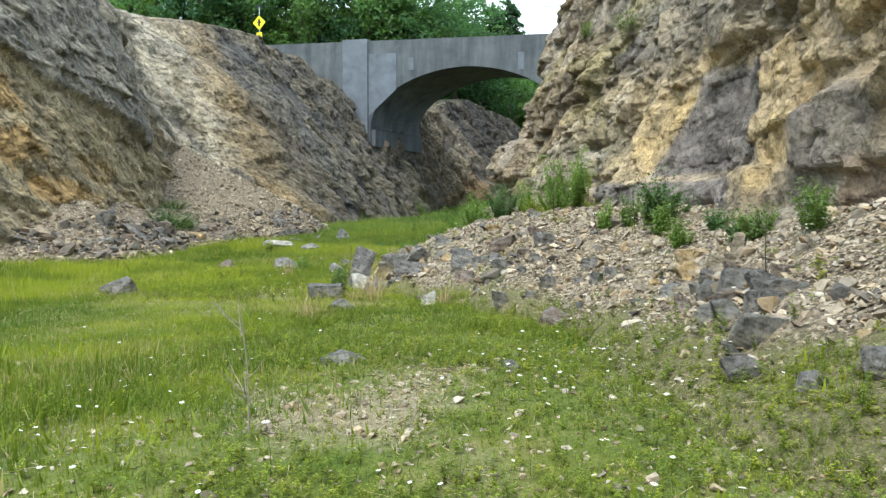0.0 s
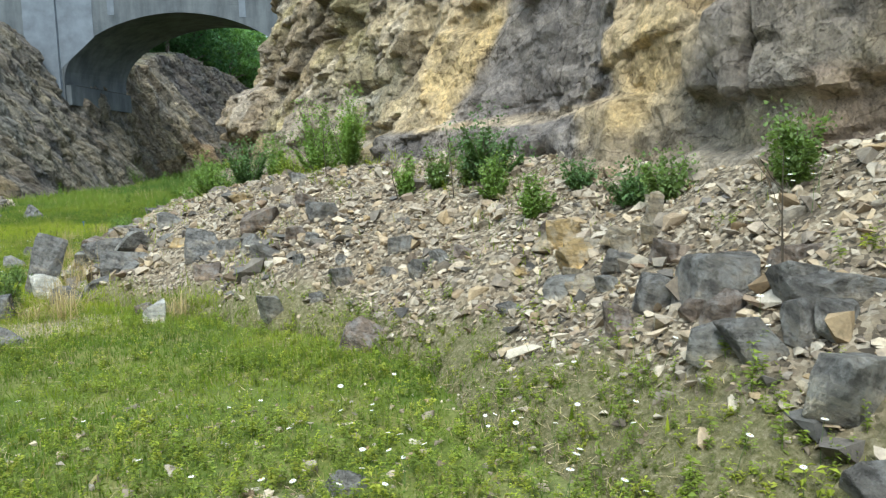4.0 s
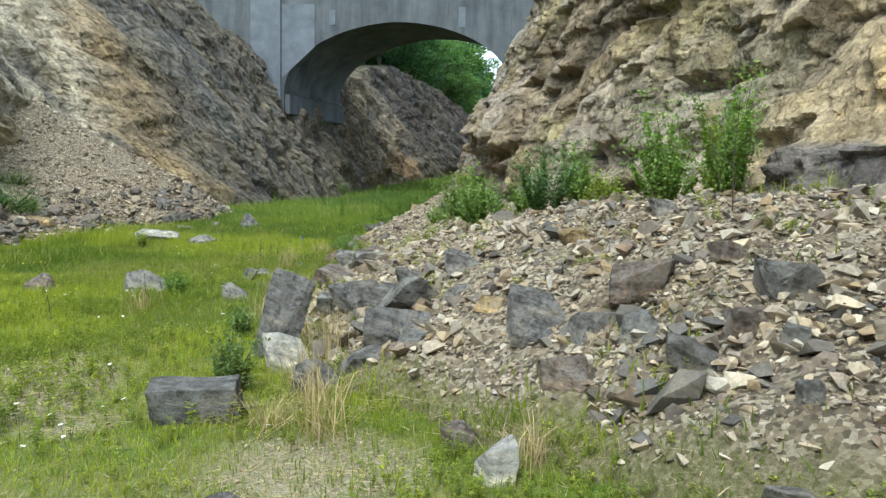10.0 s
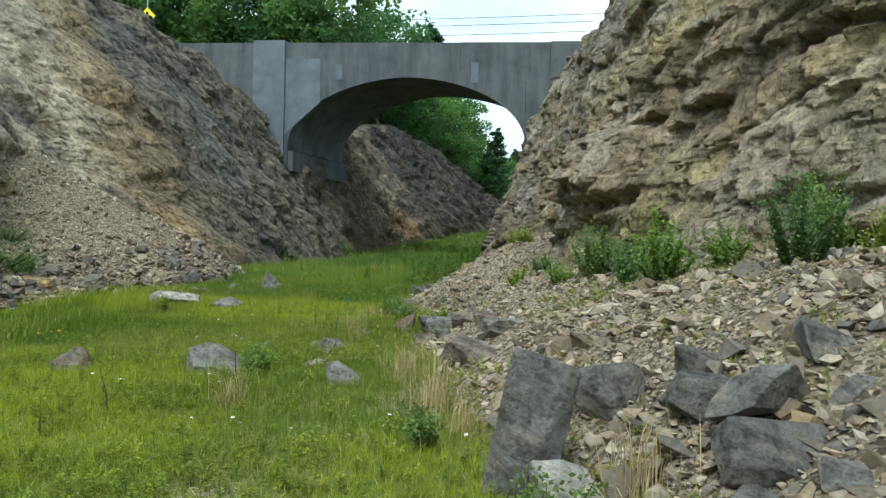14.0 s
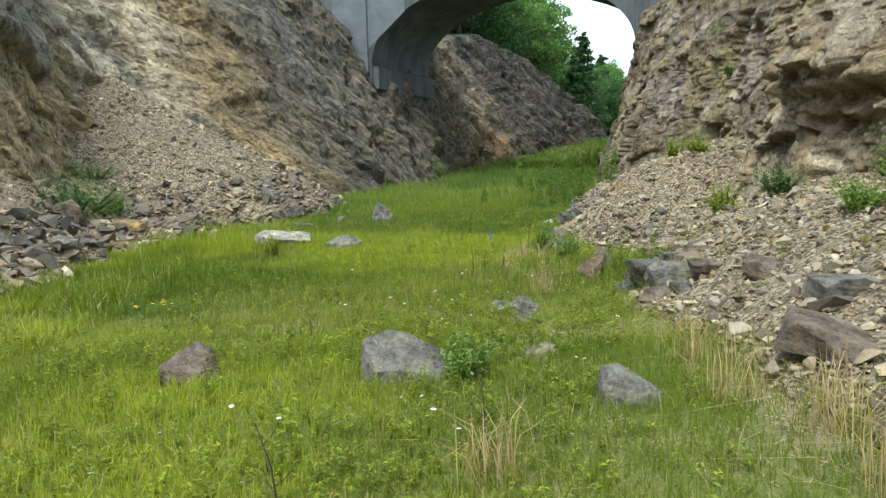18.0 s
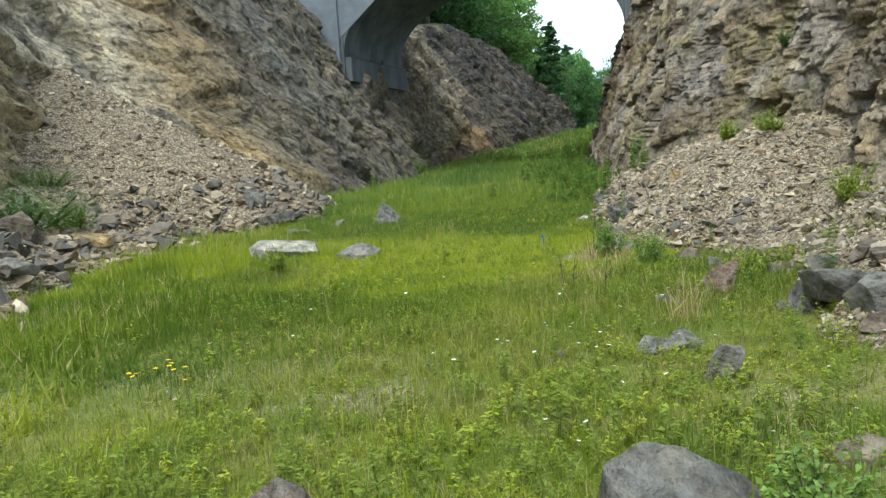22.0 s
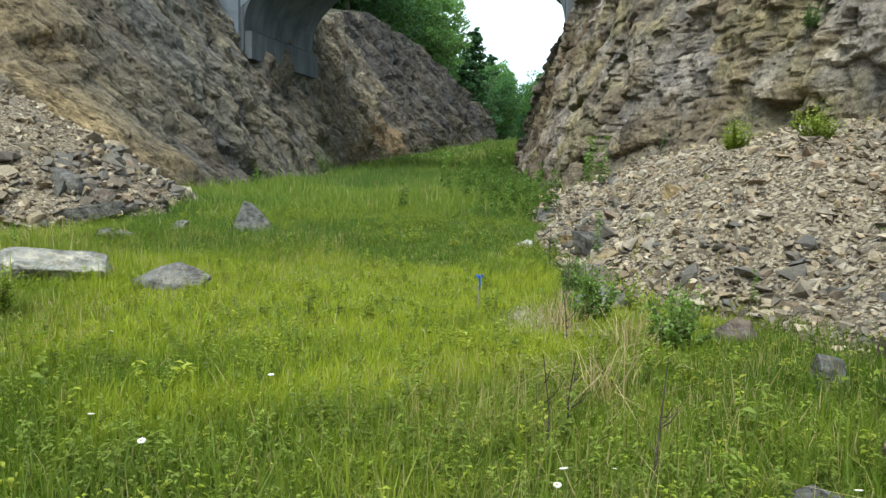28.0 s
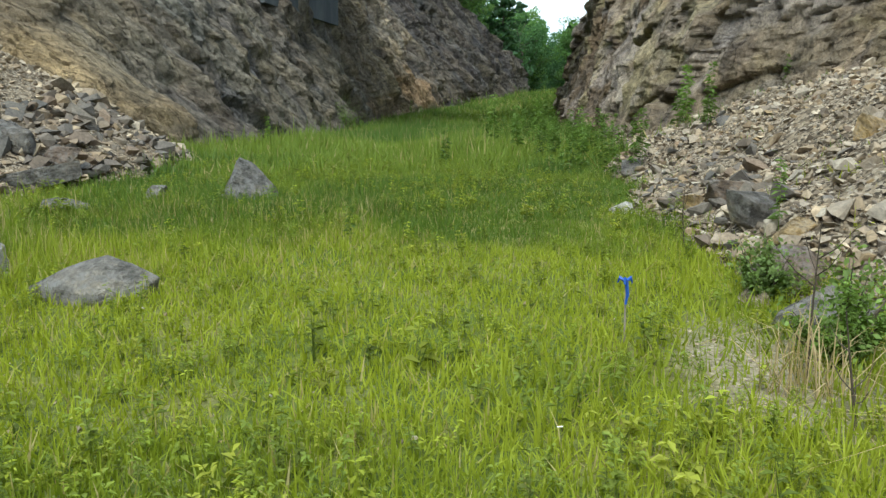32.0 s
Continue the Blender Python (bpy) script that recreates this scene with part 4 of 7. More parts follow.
# ---- rubble banks under the faces ----
scree_mat, nt, bsdf = material("crushed_stone_bed", 0.95)
a, b = noise_node(nt, 5.0, 8, 0.7), noise_node(nt, 30.0, 6, 0.75)
tcn, vor = nt.nodes.new("ShaderNodeTexCoord"), add(nt, "ShaderNodeTexVoronoi", Scale=30.0)
nt.links.new(tcn.outputs["Object"], vor.inputs["Vector"])
split = nt.nodes.new("ShaderNodeSeparateColor")
nt.links.new(vor.outputs["Color"], split.inputs["Color"])
c = ramp(nt, split.outputs["Red"], [(0.0, (0.08, 0.068, 0.055)), (0.3, (0.18, 0.148, 0.112)), (0.55, (0.30, 0.245, 0.18)), (0.8, (0.40, 0.34, 0.26)), (1.0, (0.55, 0.49, 0.41))])
c = mixc(nt, c, ramp(nt, b.outputs["Fac"], [(0.3, (0.7, 0.7, 0.7)), (0.7, (1.25, 1.25, 1.25))]), 0.9)
c = mixc(nt, c, ramp(nt, a.outputs["Fac"], [(0.3, (0.6, 0.58, 0.56)), (0.7, (1.15, 1.1, 1.0))]), 0.85)
c = mixc(nt, c, ramp(nt, b.outputs["Fac"], [(0.3, (0.08, 0.085, 0.03)), (0.5, (0.18, 0.165, 0.075)), (0.7, (0.36, 0.31, 0.21))]), attribute_colour(nt), "MIX")
nt.links.new(c, bsdf.inputs["Base Color"])
bumped(nt, bsdf, [(a.outputs["Fac"], 0.6, 0.10), (vor.outputs["Color"], 0.9, 0.03), (b.outputs["Fac"], 0.9, 0.03)])


def bank(name, x0, x1, y0, y1, d, height, label):
    xs, ys = np.arange(x0, x1, d), np.arange(y0, y1, d)
    xx, yy = np.meshgrid(xs, ys, indexing="ij")
    f = floor_z(xx, yy)
    hh = height(xx, yy)
    rough = 0.05 * fbm(xx * 4, yy * 4, 51) + 0.04 * cells(xx * 3, yy * 3, 53)[0]
    zz = f + np.where(hh > 0.0, hh + rough * smooth(0, 0.25, hh), -0.25)
    ob = new(name, fast_mesh(name, np.stack([xx, yy, zz], -1).reshape(-1, 3), grid_faces(len(xs), len(ys)), scree_mat, np.repeat(turf_cover(xx, yy).reshape(-1, 1) * (x0 > -10), 3, 1)))
    return tagged(ob, label, "scree", kind="structure")


scree_east = bank("scree_bank_east", -3.8, 6.0, -4, 48, 0.12, scree_z, "bank of broken pale stone along the rock face")
bank("scree_fan_west", -22, -7.6, 14, 54, 0.16, fan_z, "pale fan of small broken stone below a gully")
# ---- concrete arch bridge ----
conc, nt, bsdf = material("weathered_concrete", 0.88)
big, streak, fine = noise_node(nt, 0.6, 6, 0.65), noise_node(nt, 1.4, 5, 0.6, stretch=((1, 1, 8), (0, 0, 0))), noise_node(nt, 14.0, 6, 0.7)
c = ramp(nt, big.outputs["Fac"], [(0.3, (0.068, 0.076, 0.084)), (0.5, (0.104, 0.113, 0.122)), (0.7, (0.130, 0.139, 0.147))])
c = mixc(nt, c, ramp(nt, streak.outputs["Fac"], [(0.34, (0.58, 0.58, 0.60)), (0.6, (1.08, 1.08, 1.08))]), 0.8)
c = mixc(nt, c, ramp(nt, fine.outputs["Fac"], [(0.3, (0.85, 0.85, 0.85)), (0.7, (1.1, 1.1, 1.1))]), 0.8)
nt.links.new(c, bsdf.inputs["Base Color"])
bumped(nt, bsdf, [(fine.outputs["Fac"], 0.35, 0.02), (big.outputs["Fac"], 0.2, 0.05)])
patch_conc = plain_material("pale_new_concrete", (0.140, 0.156, 0.182), 0.85, 0, 0.25, 1.0)

B_AT, B_TURN = (-9.73, 63.6, 0.0), -15.0          # the pilaster's edge on the near face; x runs along the face
B_SKEW, B_TILT = 0.16, 0.047                   # the barrel runs askew behind the face and rises a little
B_DEPTH, DECK, B_SLOPE = 7.9, 15.75, -0.033
ARCH_MID, ARCH_HALF, ARCH_FOOT, ARCH_RISE = 7.91, 7.84, 8.85, 4.39
bridge = thing("bridge", B_AT, "grey weathered concrete arch road bridge over the cutting", "bridge", turn=B_TURN)


def arch_z(s):
    u = min(1.0, abs((s - ARCH_MID) / ARCH_HALF))
    return ARCH_FOOT + ARCH_RISE * math.sqrt(max(0.0, 1 - u**1.82))


def slab(name, stations, low, high, y0, y1, mat, parent=bridge, label="", skew=B_SKEW, tilt=0.0):
    """A wall along the bridge between two height functions."""
    bm = bmesh.new()
    rows = []
    for s in stations:
        rows.append([bm.verts.new((s + skew * y, y, z)) for y, z in ((y0, low(s) + tilt * y0), (y1, low(s) + tilt * y1), (y1, high(s)), (y0, high(s)))])
    for p, q in zip(rows, rows[1:]):
        for k in range(4):
            bm.faces.new((p[k], q[k], q[(k + 1) % 4], p[(k + 1) % 4]))
    bm.faces.new(rows[0][::-1])
    bm.faces.new(rows[-1])
    bmesh.ops.recalc_face_normals(bm, faces=bm.faces)
    return part(name, bm, mat, parent, label)


def deck_z(s):
    return DECK + B_SLOPE * s


arch_s = [ARCH_MID - ARCH_HALF * math.cos(math.pi * k / 40) for k in range(41)]
slab("arch_barrel", arch_s, arch_z, lambda s: max(arch_z(s) + 0.85, deck_z(s) - 1.7), 0.0, B_DEPTH, conc, label="smooth grey arch barrel and spandrel", tilt=B_TILT)
slab("abutment", [-14, 0.05], lambda s: 7.6, lambda s: deck_z(s) - 1.7, 0.0, B_DEPTH, conc)
slab("abutment", [-1.2, 0.40], lambda s: 7.25, lambda s: ARCH_FOOT - 0.25, 0.12, B_DEPTH - 0.05, conc, label="lower step of the abutment")
slab("abutment", [15.77, 34], lambda s: 5.0, lambda s: deck_z(s) - 1.7, 0.0, B_DEPTH, conc)
for y0, y1 in ((-0.006, 0.40), (B_DEPTH - 0.40, B_DEPTH + 0.006)):
    for s0, s1, lift in ((-26, -2.31, 0.0), (-2.31, 11.6, 0.0), (11.6, 17.3, 0.02), (17.3, 40, 0.08)):
        slab("parapet", [s0, s1 - 0.02], lambda s: deck_z(s) - 1.72, lambda s: deck_z(s) + lift, y0, y1, conc)
slab("pilaster", [-2.3, -0.1], lambda s: 7.0, lambda s: deck_z(s) + 0.12, -0.22, 0.35, patch_conc, label="pale projecting concrete pilaster")
slab("repair_panel", [-0.1, 2.3], lambda s: 9.7 + max(0.0, (s + 0.1) * 0.85), lambda s: deck_z(s) - 1.05, -0.03, 0.05, patch_conc, label="pale repaired concrete panel")
slab("marker_strip", [3.35, 3.8], lambda s: 13.2, lambda s: 14.2, -0.03, 0.0, patch_conc)
slab("marker_strip", [12.3, 12.75], lambda s: 12.75, lambda s: 14.05, -0.03, 0.0, patch_conc)
# a solid dark strip stands in for the shade of the bearing groove
slab("groove_shade_strip", [0.06, 0.30], lambda s: 8.60, lambda s: 8.68, 1.0, B_DEPTH - 0.5, plain_material("painted_groove_shade", (0.05, 0.05, 0.05), 0.9))
slab("road_deck", [-40, 60], lambda s: deck_z(s) - 1.75, lambda s: deck_z(s) - 0.95, 0.40, B_DEPTH - 0.40, plain_material("asphalt", (0.05, 0.05, 0.052), 0.95), label="dark asphalt road deck", skew=B_SKEW)
# ---- loose rock ----
rng = np.random.default_rng(7)


def hull_mesh(name, points, bevel=0.0, rough=0.0, seed=0, cuts=0):
    """An angular stone: the hull of points, its edges worn and its faces roughened."""
    bm = bmesh.new()
    for p in points:
        bm.verts.new(p)
    found = bmesh.ops.convex_hull(bm, input=bm.verts)
    bmesh.ops.delete(bm, geom=[g for g in found["geom_interior"] if isinstance(g, bmesh.types.BMVert)], context="VERTS")
    if bevel:
        bmesh.ops.dissolve_limit(bm, angle_limit=radians(12), verts=bm.verts, edges=bm.edges)
        bmesh.ops.bevel(bm, geom=list(bm.edges), offset=bevel, segments=1, affect="EDGES", clamp_overlap=True)
    bmesh.ops.triangulate(bm, faces=bm.faces)
    if cuts:
        bmesh.ops.subdivide_edges(bm, edges=bm.edges, cuts=cuts, use_grid_fill=True)
        for v in bm.verts:
            n = noise.noise_vector(v.co * 3.5 + Vector((seed, 0, 0))) + 0.5 * noise.noise_vector(v.co * 9.0 + Vector((0, seed, 0))) + 0.55 * abs(noise.noise(Vector((v.co.x, v.co.y, v.co.z * 3)) * 8.0)) * v.normal
            v.co += n * rough
    bmesh.ops.recalc_face_normals(bm, faces=bm.faces)
    return bm


def stone_points(r, n, flat=0.6):
    """Random points on a squarish shell, flattened."""
    p = r.normal(size=(n, 3))
    p /= np.abs(p).max(1, keepdims=True) ** 0.75 * np.linalg.norm(p, axis=1, keepdims=True) ** 0.25
    p = p * r.uniform(0.72, 1.0, (n, 1))
    for _ in range(5):          # broken faces: press what stands out past a plane onto it
        d = r.normal(size=3)
        d /= np.linalg.norm(d)
        over = np.clip(p @ d - r.uniform(0.45, 0.75), 0, None)
        p = p - over[:, None] * d
    return p * (0.5, 0.5 * r.uniform(0.6, 0.95), 0.5 * flat * r.uniform(0.8, 1.2))


# shapes that the small stones share
stone_shapes = []
for k in range(16):
    bm = hull_mesh("stone", stone_points(np.random.default_rng(300 + k), 9, (0.45, 0.6, 0.75, 0.35)[k % 4]))
    bm.verts.ensure_lookup_table()
    v = np.array([q.co[:] for q in bm.verts])
    for i, q in enumerate(bm.verts):
        q.index = i
    f = np.array([[q.index for q in face.verts] for face in bm.faces])
    stone_shapes.append((v, f))
    bm.free()


def turns(n, tilt):
    """n random turns, mostly lying flat."""
    a, t, b = rng.uniform(0, 2 * np.pi, n), rng.normal(0, tilt, n), rng.uniform(0, 2 * np.pi, n)
    ca, sa, ct, st, cb, sb = np.cos(a), np.sin(a), np.cos(t), np.sin(t), np.cos(b), np.sin(b)
    o, l = np.zeros(n), np.ones(n)
    ra = np.stack([ca, -sa, o, sa, ca, o, o, o, l], 1).reshape(-1, 3, 3)
    rt = np.stack([l, o, o, o, ct, -st, o, st, ct], 1).reshape(-1, 3, 3)
    rb = np.stack([cb, -sb, o, sb, cb, o, o, o, l], 1).reshape(-1, 3, 3)
    return ra @ rt @ rb


def scatter_mesh(name, shapes, places, sizes, mats, mat, colours=None):
    """Many pieces as one mesh."""
    which = rng.integers(0, len(shapes), len(places))
    vs, fs, cs, at = [], [], [], 0
    for k, (v, f) in enumerate(shapes):
        idx = np.nonzero(which == k)[0]
        if not len(idx):
            continue
        w = np.einsum("nij,vj->nvi", mats[idx] * sizes[idx][:, None, None], v) + places[idx][:, None]
        vs.append(w.reshape(-1, 3))
        fs.append((f[None] + (np.arange(len(idx)) * len(v))[:, None, None] + at).reshape(-1, f.shape[1]))
        if colours is not None:
            cs.append(np.repeat(colours[idx], len(v), 0))
        at += len(idx) * len(v)
    return fast_mesh(name, np.concatenate(vs), np.concatenate(fs), mat, np.concatenate(cs) if cs else None)


PALE_TONES = ((0.64, 0.585, 0.495), (0.26, 0.22, 0.18), (0.60, 0.53, 0.43), (0.15, 0.125, 0.10), (0.36, 0.28, 0.195), (0.52, 0.42, 0.30), (0.58, 0.50, 0.40), (0.22, 0.18, 0.145), (0.60, 0.50, 0.37), (0.40, 0.30, 0.18), (0.28, 0.215, 0.16), (0.66, 0.58, 0.465), (0.47, 0.37, 0.255), (0.62, 0.56, 0.47), (0.20, 0.165, 0.135))
WEST_TONES = ((0.24, 0.205, 0.165), (0.45, 0.37, 0.265), (0.62, 0.53, 0.41), (0.33, 0.28, 0.22), (0.66, 0.585, 0.47), (0.55, 0.45, 0.31))
chip_mat = stone_material("broken_pale_stone", [tuple(0.90 * v for v in c) for c in PALE_TONES], "island")
grey_chip_mat = stone_material("broken_tan_stone", [tuple(0.74 * v for v in c) for c in PALE_TONES], "island")
west_chip_mat = stone_material("broken_stone_west", WEST_TONES, "island")
loose_mat = stone_material("loose_stone", ((0.10, 0.095, 0.095), (0.16, 0.15, 0.145), (0.24, 0.19, 0.15), (0.12, 0.115, 0.115), (0.42, 0.35, 0.26), (0.20, 0.185, 0.175), (0.30, 0.21, 0.14), (0.50, 0.45, 0.38)), "object")


def strew(n, x0, x1, y0, y1, keep):
    x, y = rng.uniform(x0, x1, n), rng.uniform(y0, y1, n)
    ok = rng.uniform(size=n) < keep(x, y)
    return x[ok], y[ok]


def on_scree(x, y):
    h = scree_z(x, y)
    return smooth(0.004, 0.12, h) * (x < east_foot(y) + 1.0) * (y < 47) * (1 - 0.97 * turf_cover(x, y))


x, y = strew(165000, -3.8, 5.0, 2, 47, on_scree)
size = np.clip(0.047 * np.exp(rng.normal(0, 0.64, len(x))), 0.026, 0.30)
spots, near = np.c_[x, y, surface_z(x, y) + 0.02 + 0.12 * size], rng.uniform(size=len(x)) < 0.25 + 0.75 * smooth(15.5, 12.5, y)
tagged(new("scree_stones", scatter_mesh("stone_chips", stone_shapes, spots[near], size[near], turns(int(near.sum()), 0.55), chip_mat)), "small broken pale stones covering the bank", "stones", kind="stuff")
tagged(new("scree_grey_stones", scatter_mesh("stone_chips", stone_shapes, spots[~near], size[~near], turns(int((~near).sum()), 0.55), grey_chip_mat)), "small broken tan and grey stones covering the bank", "stones", kind="stuff")
x, y = strew(42000, -19, -7.4, 16, 52, lambda x, y: smooth(0.0, 0.15, fan_z(x, y)) * (x > west_foot(y) - 6))
low = 1 - smooth(0.5, 2.2, fan_z(x, y))
size = np.clip((0.105 + 0.05 * low) * np.exp(rng.normal(0, 0.5, len(x))), 0.05, 0.5)
pale = rng.uniform(size=len(x)) < 0.12 + 0.88 * smooth(-0.35, 0.35, 1.3 * fbm(x * 0.55, y * 0.55, 81) + 0.30 * (y - 41.3) + 0.16 * (fan_z(x, y) - 1.6))
brown_chip_mat = stone_material("broken_brown_stone", ((0.17, 0.145, 0.115), (0.29, 0.225, 0.16), (0.21, 0.185, 0.155), (0.36, 0.285, 0.20), (0.24, 0.19, 0.14), (0.45, 0.365, 0.26)), "island")
spots = np.c_[x, y, surface_z(x, y) + 0.1 * size]
tagged(new("fan_stones", scatter_mesh("stone_chips", stone_shapes, spots[pale], size[pale], turns(int(pale.sum()), 0.55), west_chip_mat)), "small broken stones covering the pale fan", "stones", kind="stuff")
tagged(new("fan_brown_stones", scatter_mesh("stone_chips", stone_shapes, spots[~pale], size[~pale], turns(int((~pale).sum()), 0.55), brown_chip_mat)), "brown broken stones on the shaded side of the fan", "stones", kind="stuff")
rubble_mat = stone_material("dark_rubble", ((0.11, 0.107, 0.105), (0.19, 0.165, 0.14), (0.14, 0.135, 0.13), (0.24, 0.185, 0.14), (0.12, 0.115, 0.11), (0.32, 0.265, 0.20)), "island")
bx, by = strew(3600, -3.6, 3.0, 4, 40, lambda x, y: on_scree(x, y) * (x < east_foot(y)) * smooth(-0.15, 0.35, fbm(x * 0.7, y * 0.7, 77)) * (0.35 + 0.65 * smooth(22, 25, y)))
bs = np.clip(0.17 * np.exp(rng.normal(0, 0.38, len(bx))), 0.09, 0.42)
bank_mat = stone_material("broken_bank_rock", ((0.16, 0.145, 0.13), (0.30, 0.24, 0.175), (0.20, 0.185, 0.17), (0.36, 0.26, 0.175), (0.25, 0.205, 0.165), (0.42, 0.36, 0.28)), "island")
tagged(new("bank_rubble", scatter_mesh("rubble", stone_shapes, np.c_[bx, by, surface_z(bx, by) + 0.16 * bs], bs, turns(len(bx), 0.55), bank_mat)), "larger broken brown and grey rocks on the stone bank", "stones", kind="stuff")
rx, ry = strew(6500, -16, -8.2, 24, 43.5, lambda x, y: smooth(0.02, 0.2, fan_z(x, y)) * (1 - smooth(0.8, 1.5, fan_z(x, y))) * (0.25 + 0.75 * smooth(-0.3, 0.2, fbm(x * 0.5, y * 0.5, 79))))
rs = np.clip(0.30 * np.exp(rng.normal(0, 0.42, len(rx))), 0.12, 0.8)
tagged(new("fan_rubble", scatter_mesh("rubble", stone_shapes, np.c_[rx, ry, surface_z(rx, ry) + 0.14 * rs], rs, turns(len(rx), 0.5), rubble_mat)), "dark broken rocks along the foot of the fan", "stones", kind="stuff")
x, y = strew(52000, -9, 2.5, 0, 34, lambda x, y: (1.0 * bare(x, y) + smooth(0.05, 0.4, fbm(x * 0.5, y * 0.5, 77)) * 0.15 + 0.35 * smooth(-3.5, -1, x) * smooth(12, 8, y)) * np.maximum(scree_z(x, y) < 0.05, turf_cover(x, y)))
size = np.clip(0.027 * np.exp(rng.normal(0, 0.45, len(x))), 0.012, 0.07) * (1 + 0.9 * smooth(10, 8, y))
chips = scatter_mesh("stone_chips", stone_shapes, np.c_[x, y, surface_z(x, y) + 0.1 * size], size, turns(len(x), 0.4), chip_mat)
tagged(new("grit_stones", chips), "small pale stones lying in the thin grass", "stones", kind="stuff")

rx, ry = strew(12000, -3.6, 3.3, 6, 45, lambda x, y: on_scree(x, y) * (0.04 + 0.96 * smooth(0.0, 0.35, fbm(x * 0.7, y * 0.7, 83))) * (0.35 + 0.65 * smooth(1.1, 0.3, scree_z(x, y))))
rs = np.clip(0.17 * np.exp(rng.normal(0, 0.42, len(rx))), 0.09, 0.5)
tagged(new("scree_rubble", scatter_mesh("rubble", stone_shapes, np.c_[rx, ry, surface_z(rx, ry) + 0.14 * rs], rs, turns(len(rx), 0.5), rubble_mat)), "brown and dark grey broken rocks lying on the stone bank", "stones", kind="stuff")

# the stones nearest to the path, one by one
shape_meshes = []
for v, f in stone_shapes:
    shape_meshes.append(fast_mesh("stone", v, f, loose_mat))
x, y = strew(2600, -2.6, 3.3, 6.0, 17.5, lambda x, y: on_scree(x, y) * (scree_z(x, y) < 1.6))
for k in range(min(300, len(x))):
    ob = new("stone", shape_meshes[k % len(shape_meshes)])
    ob.parent = scree_east
    s = float(np.clip(0.135 * math.exp(rng.normal(0, 0.32)), 0.07, 0.34))
    ob.matrix_basis = pose(x[k], y[k], float(surface_z(x[k:k + 1], y[k:k + 1])[0]) + 0.16 * s, rng.normal(0, 22), rng.normal(0, 22), rng.uniform(0, 360)) @ Matrix.Diagonal((s, s, s, 1))

def block_points(r, w, d, h):
    """A broken block: a skewed box with most corners knocked off and some sides split away."""
    pts = []
    lean = r.uniform(-0.35, 0.35, 2)
    for sx in (-1, 1):
        for sy in (-1, 1):
            for sz in (-1, 1):
                c = np.array((sx, sy, sz)) * r.uniform(0.55, 1.1, 3)
                for axis in range(3):
                    q = c.copy()
                    q[axis] *= r.uniform(0.1, 0.95)
                    pts.append(q)
    p = np.array(pts)
    for _ in range(4):
        n = r.normal(size=3)
        n /= np.linalg.norm(n)
        p = p - np.clip(p @ n - r.uniform(0.55, 0.9), 0, None)[:, None] * n
    p[:, 0] += lean[0] * p[:, 2]
    p[:, 1] += lean[1] * p[:, 2]
    return p / (p.max(0) - p.min(0)) * (w, d, h)


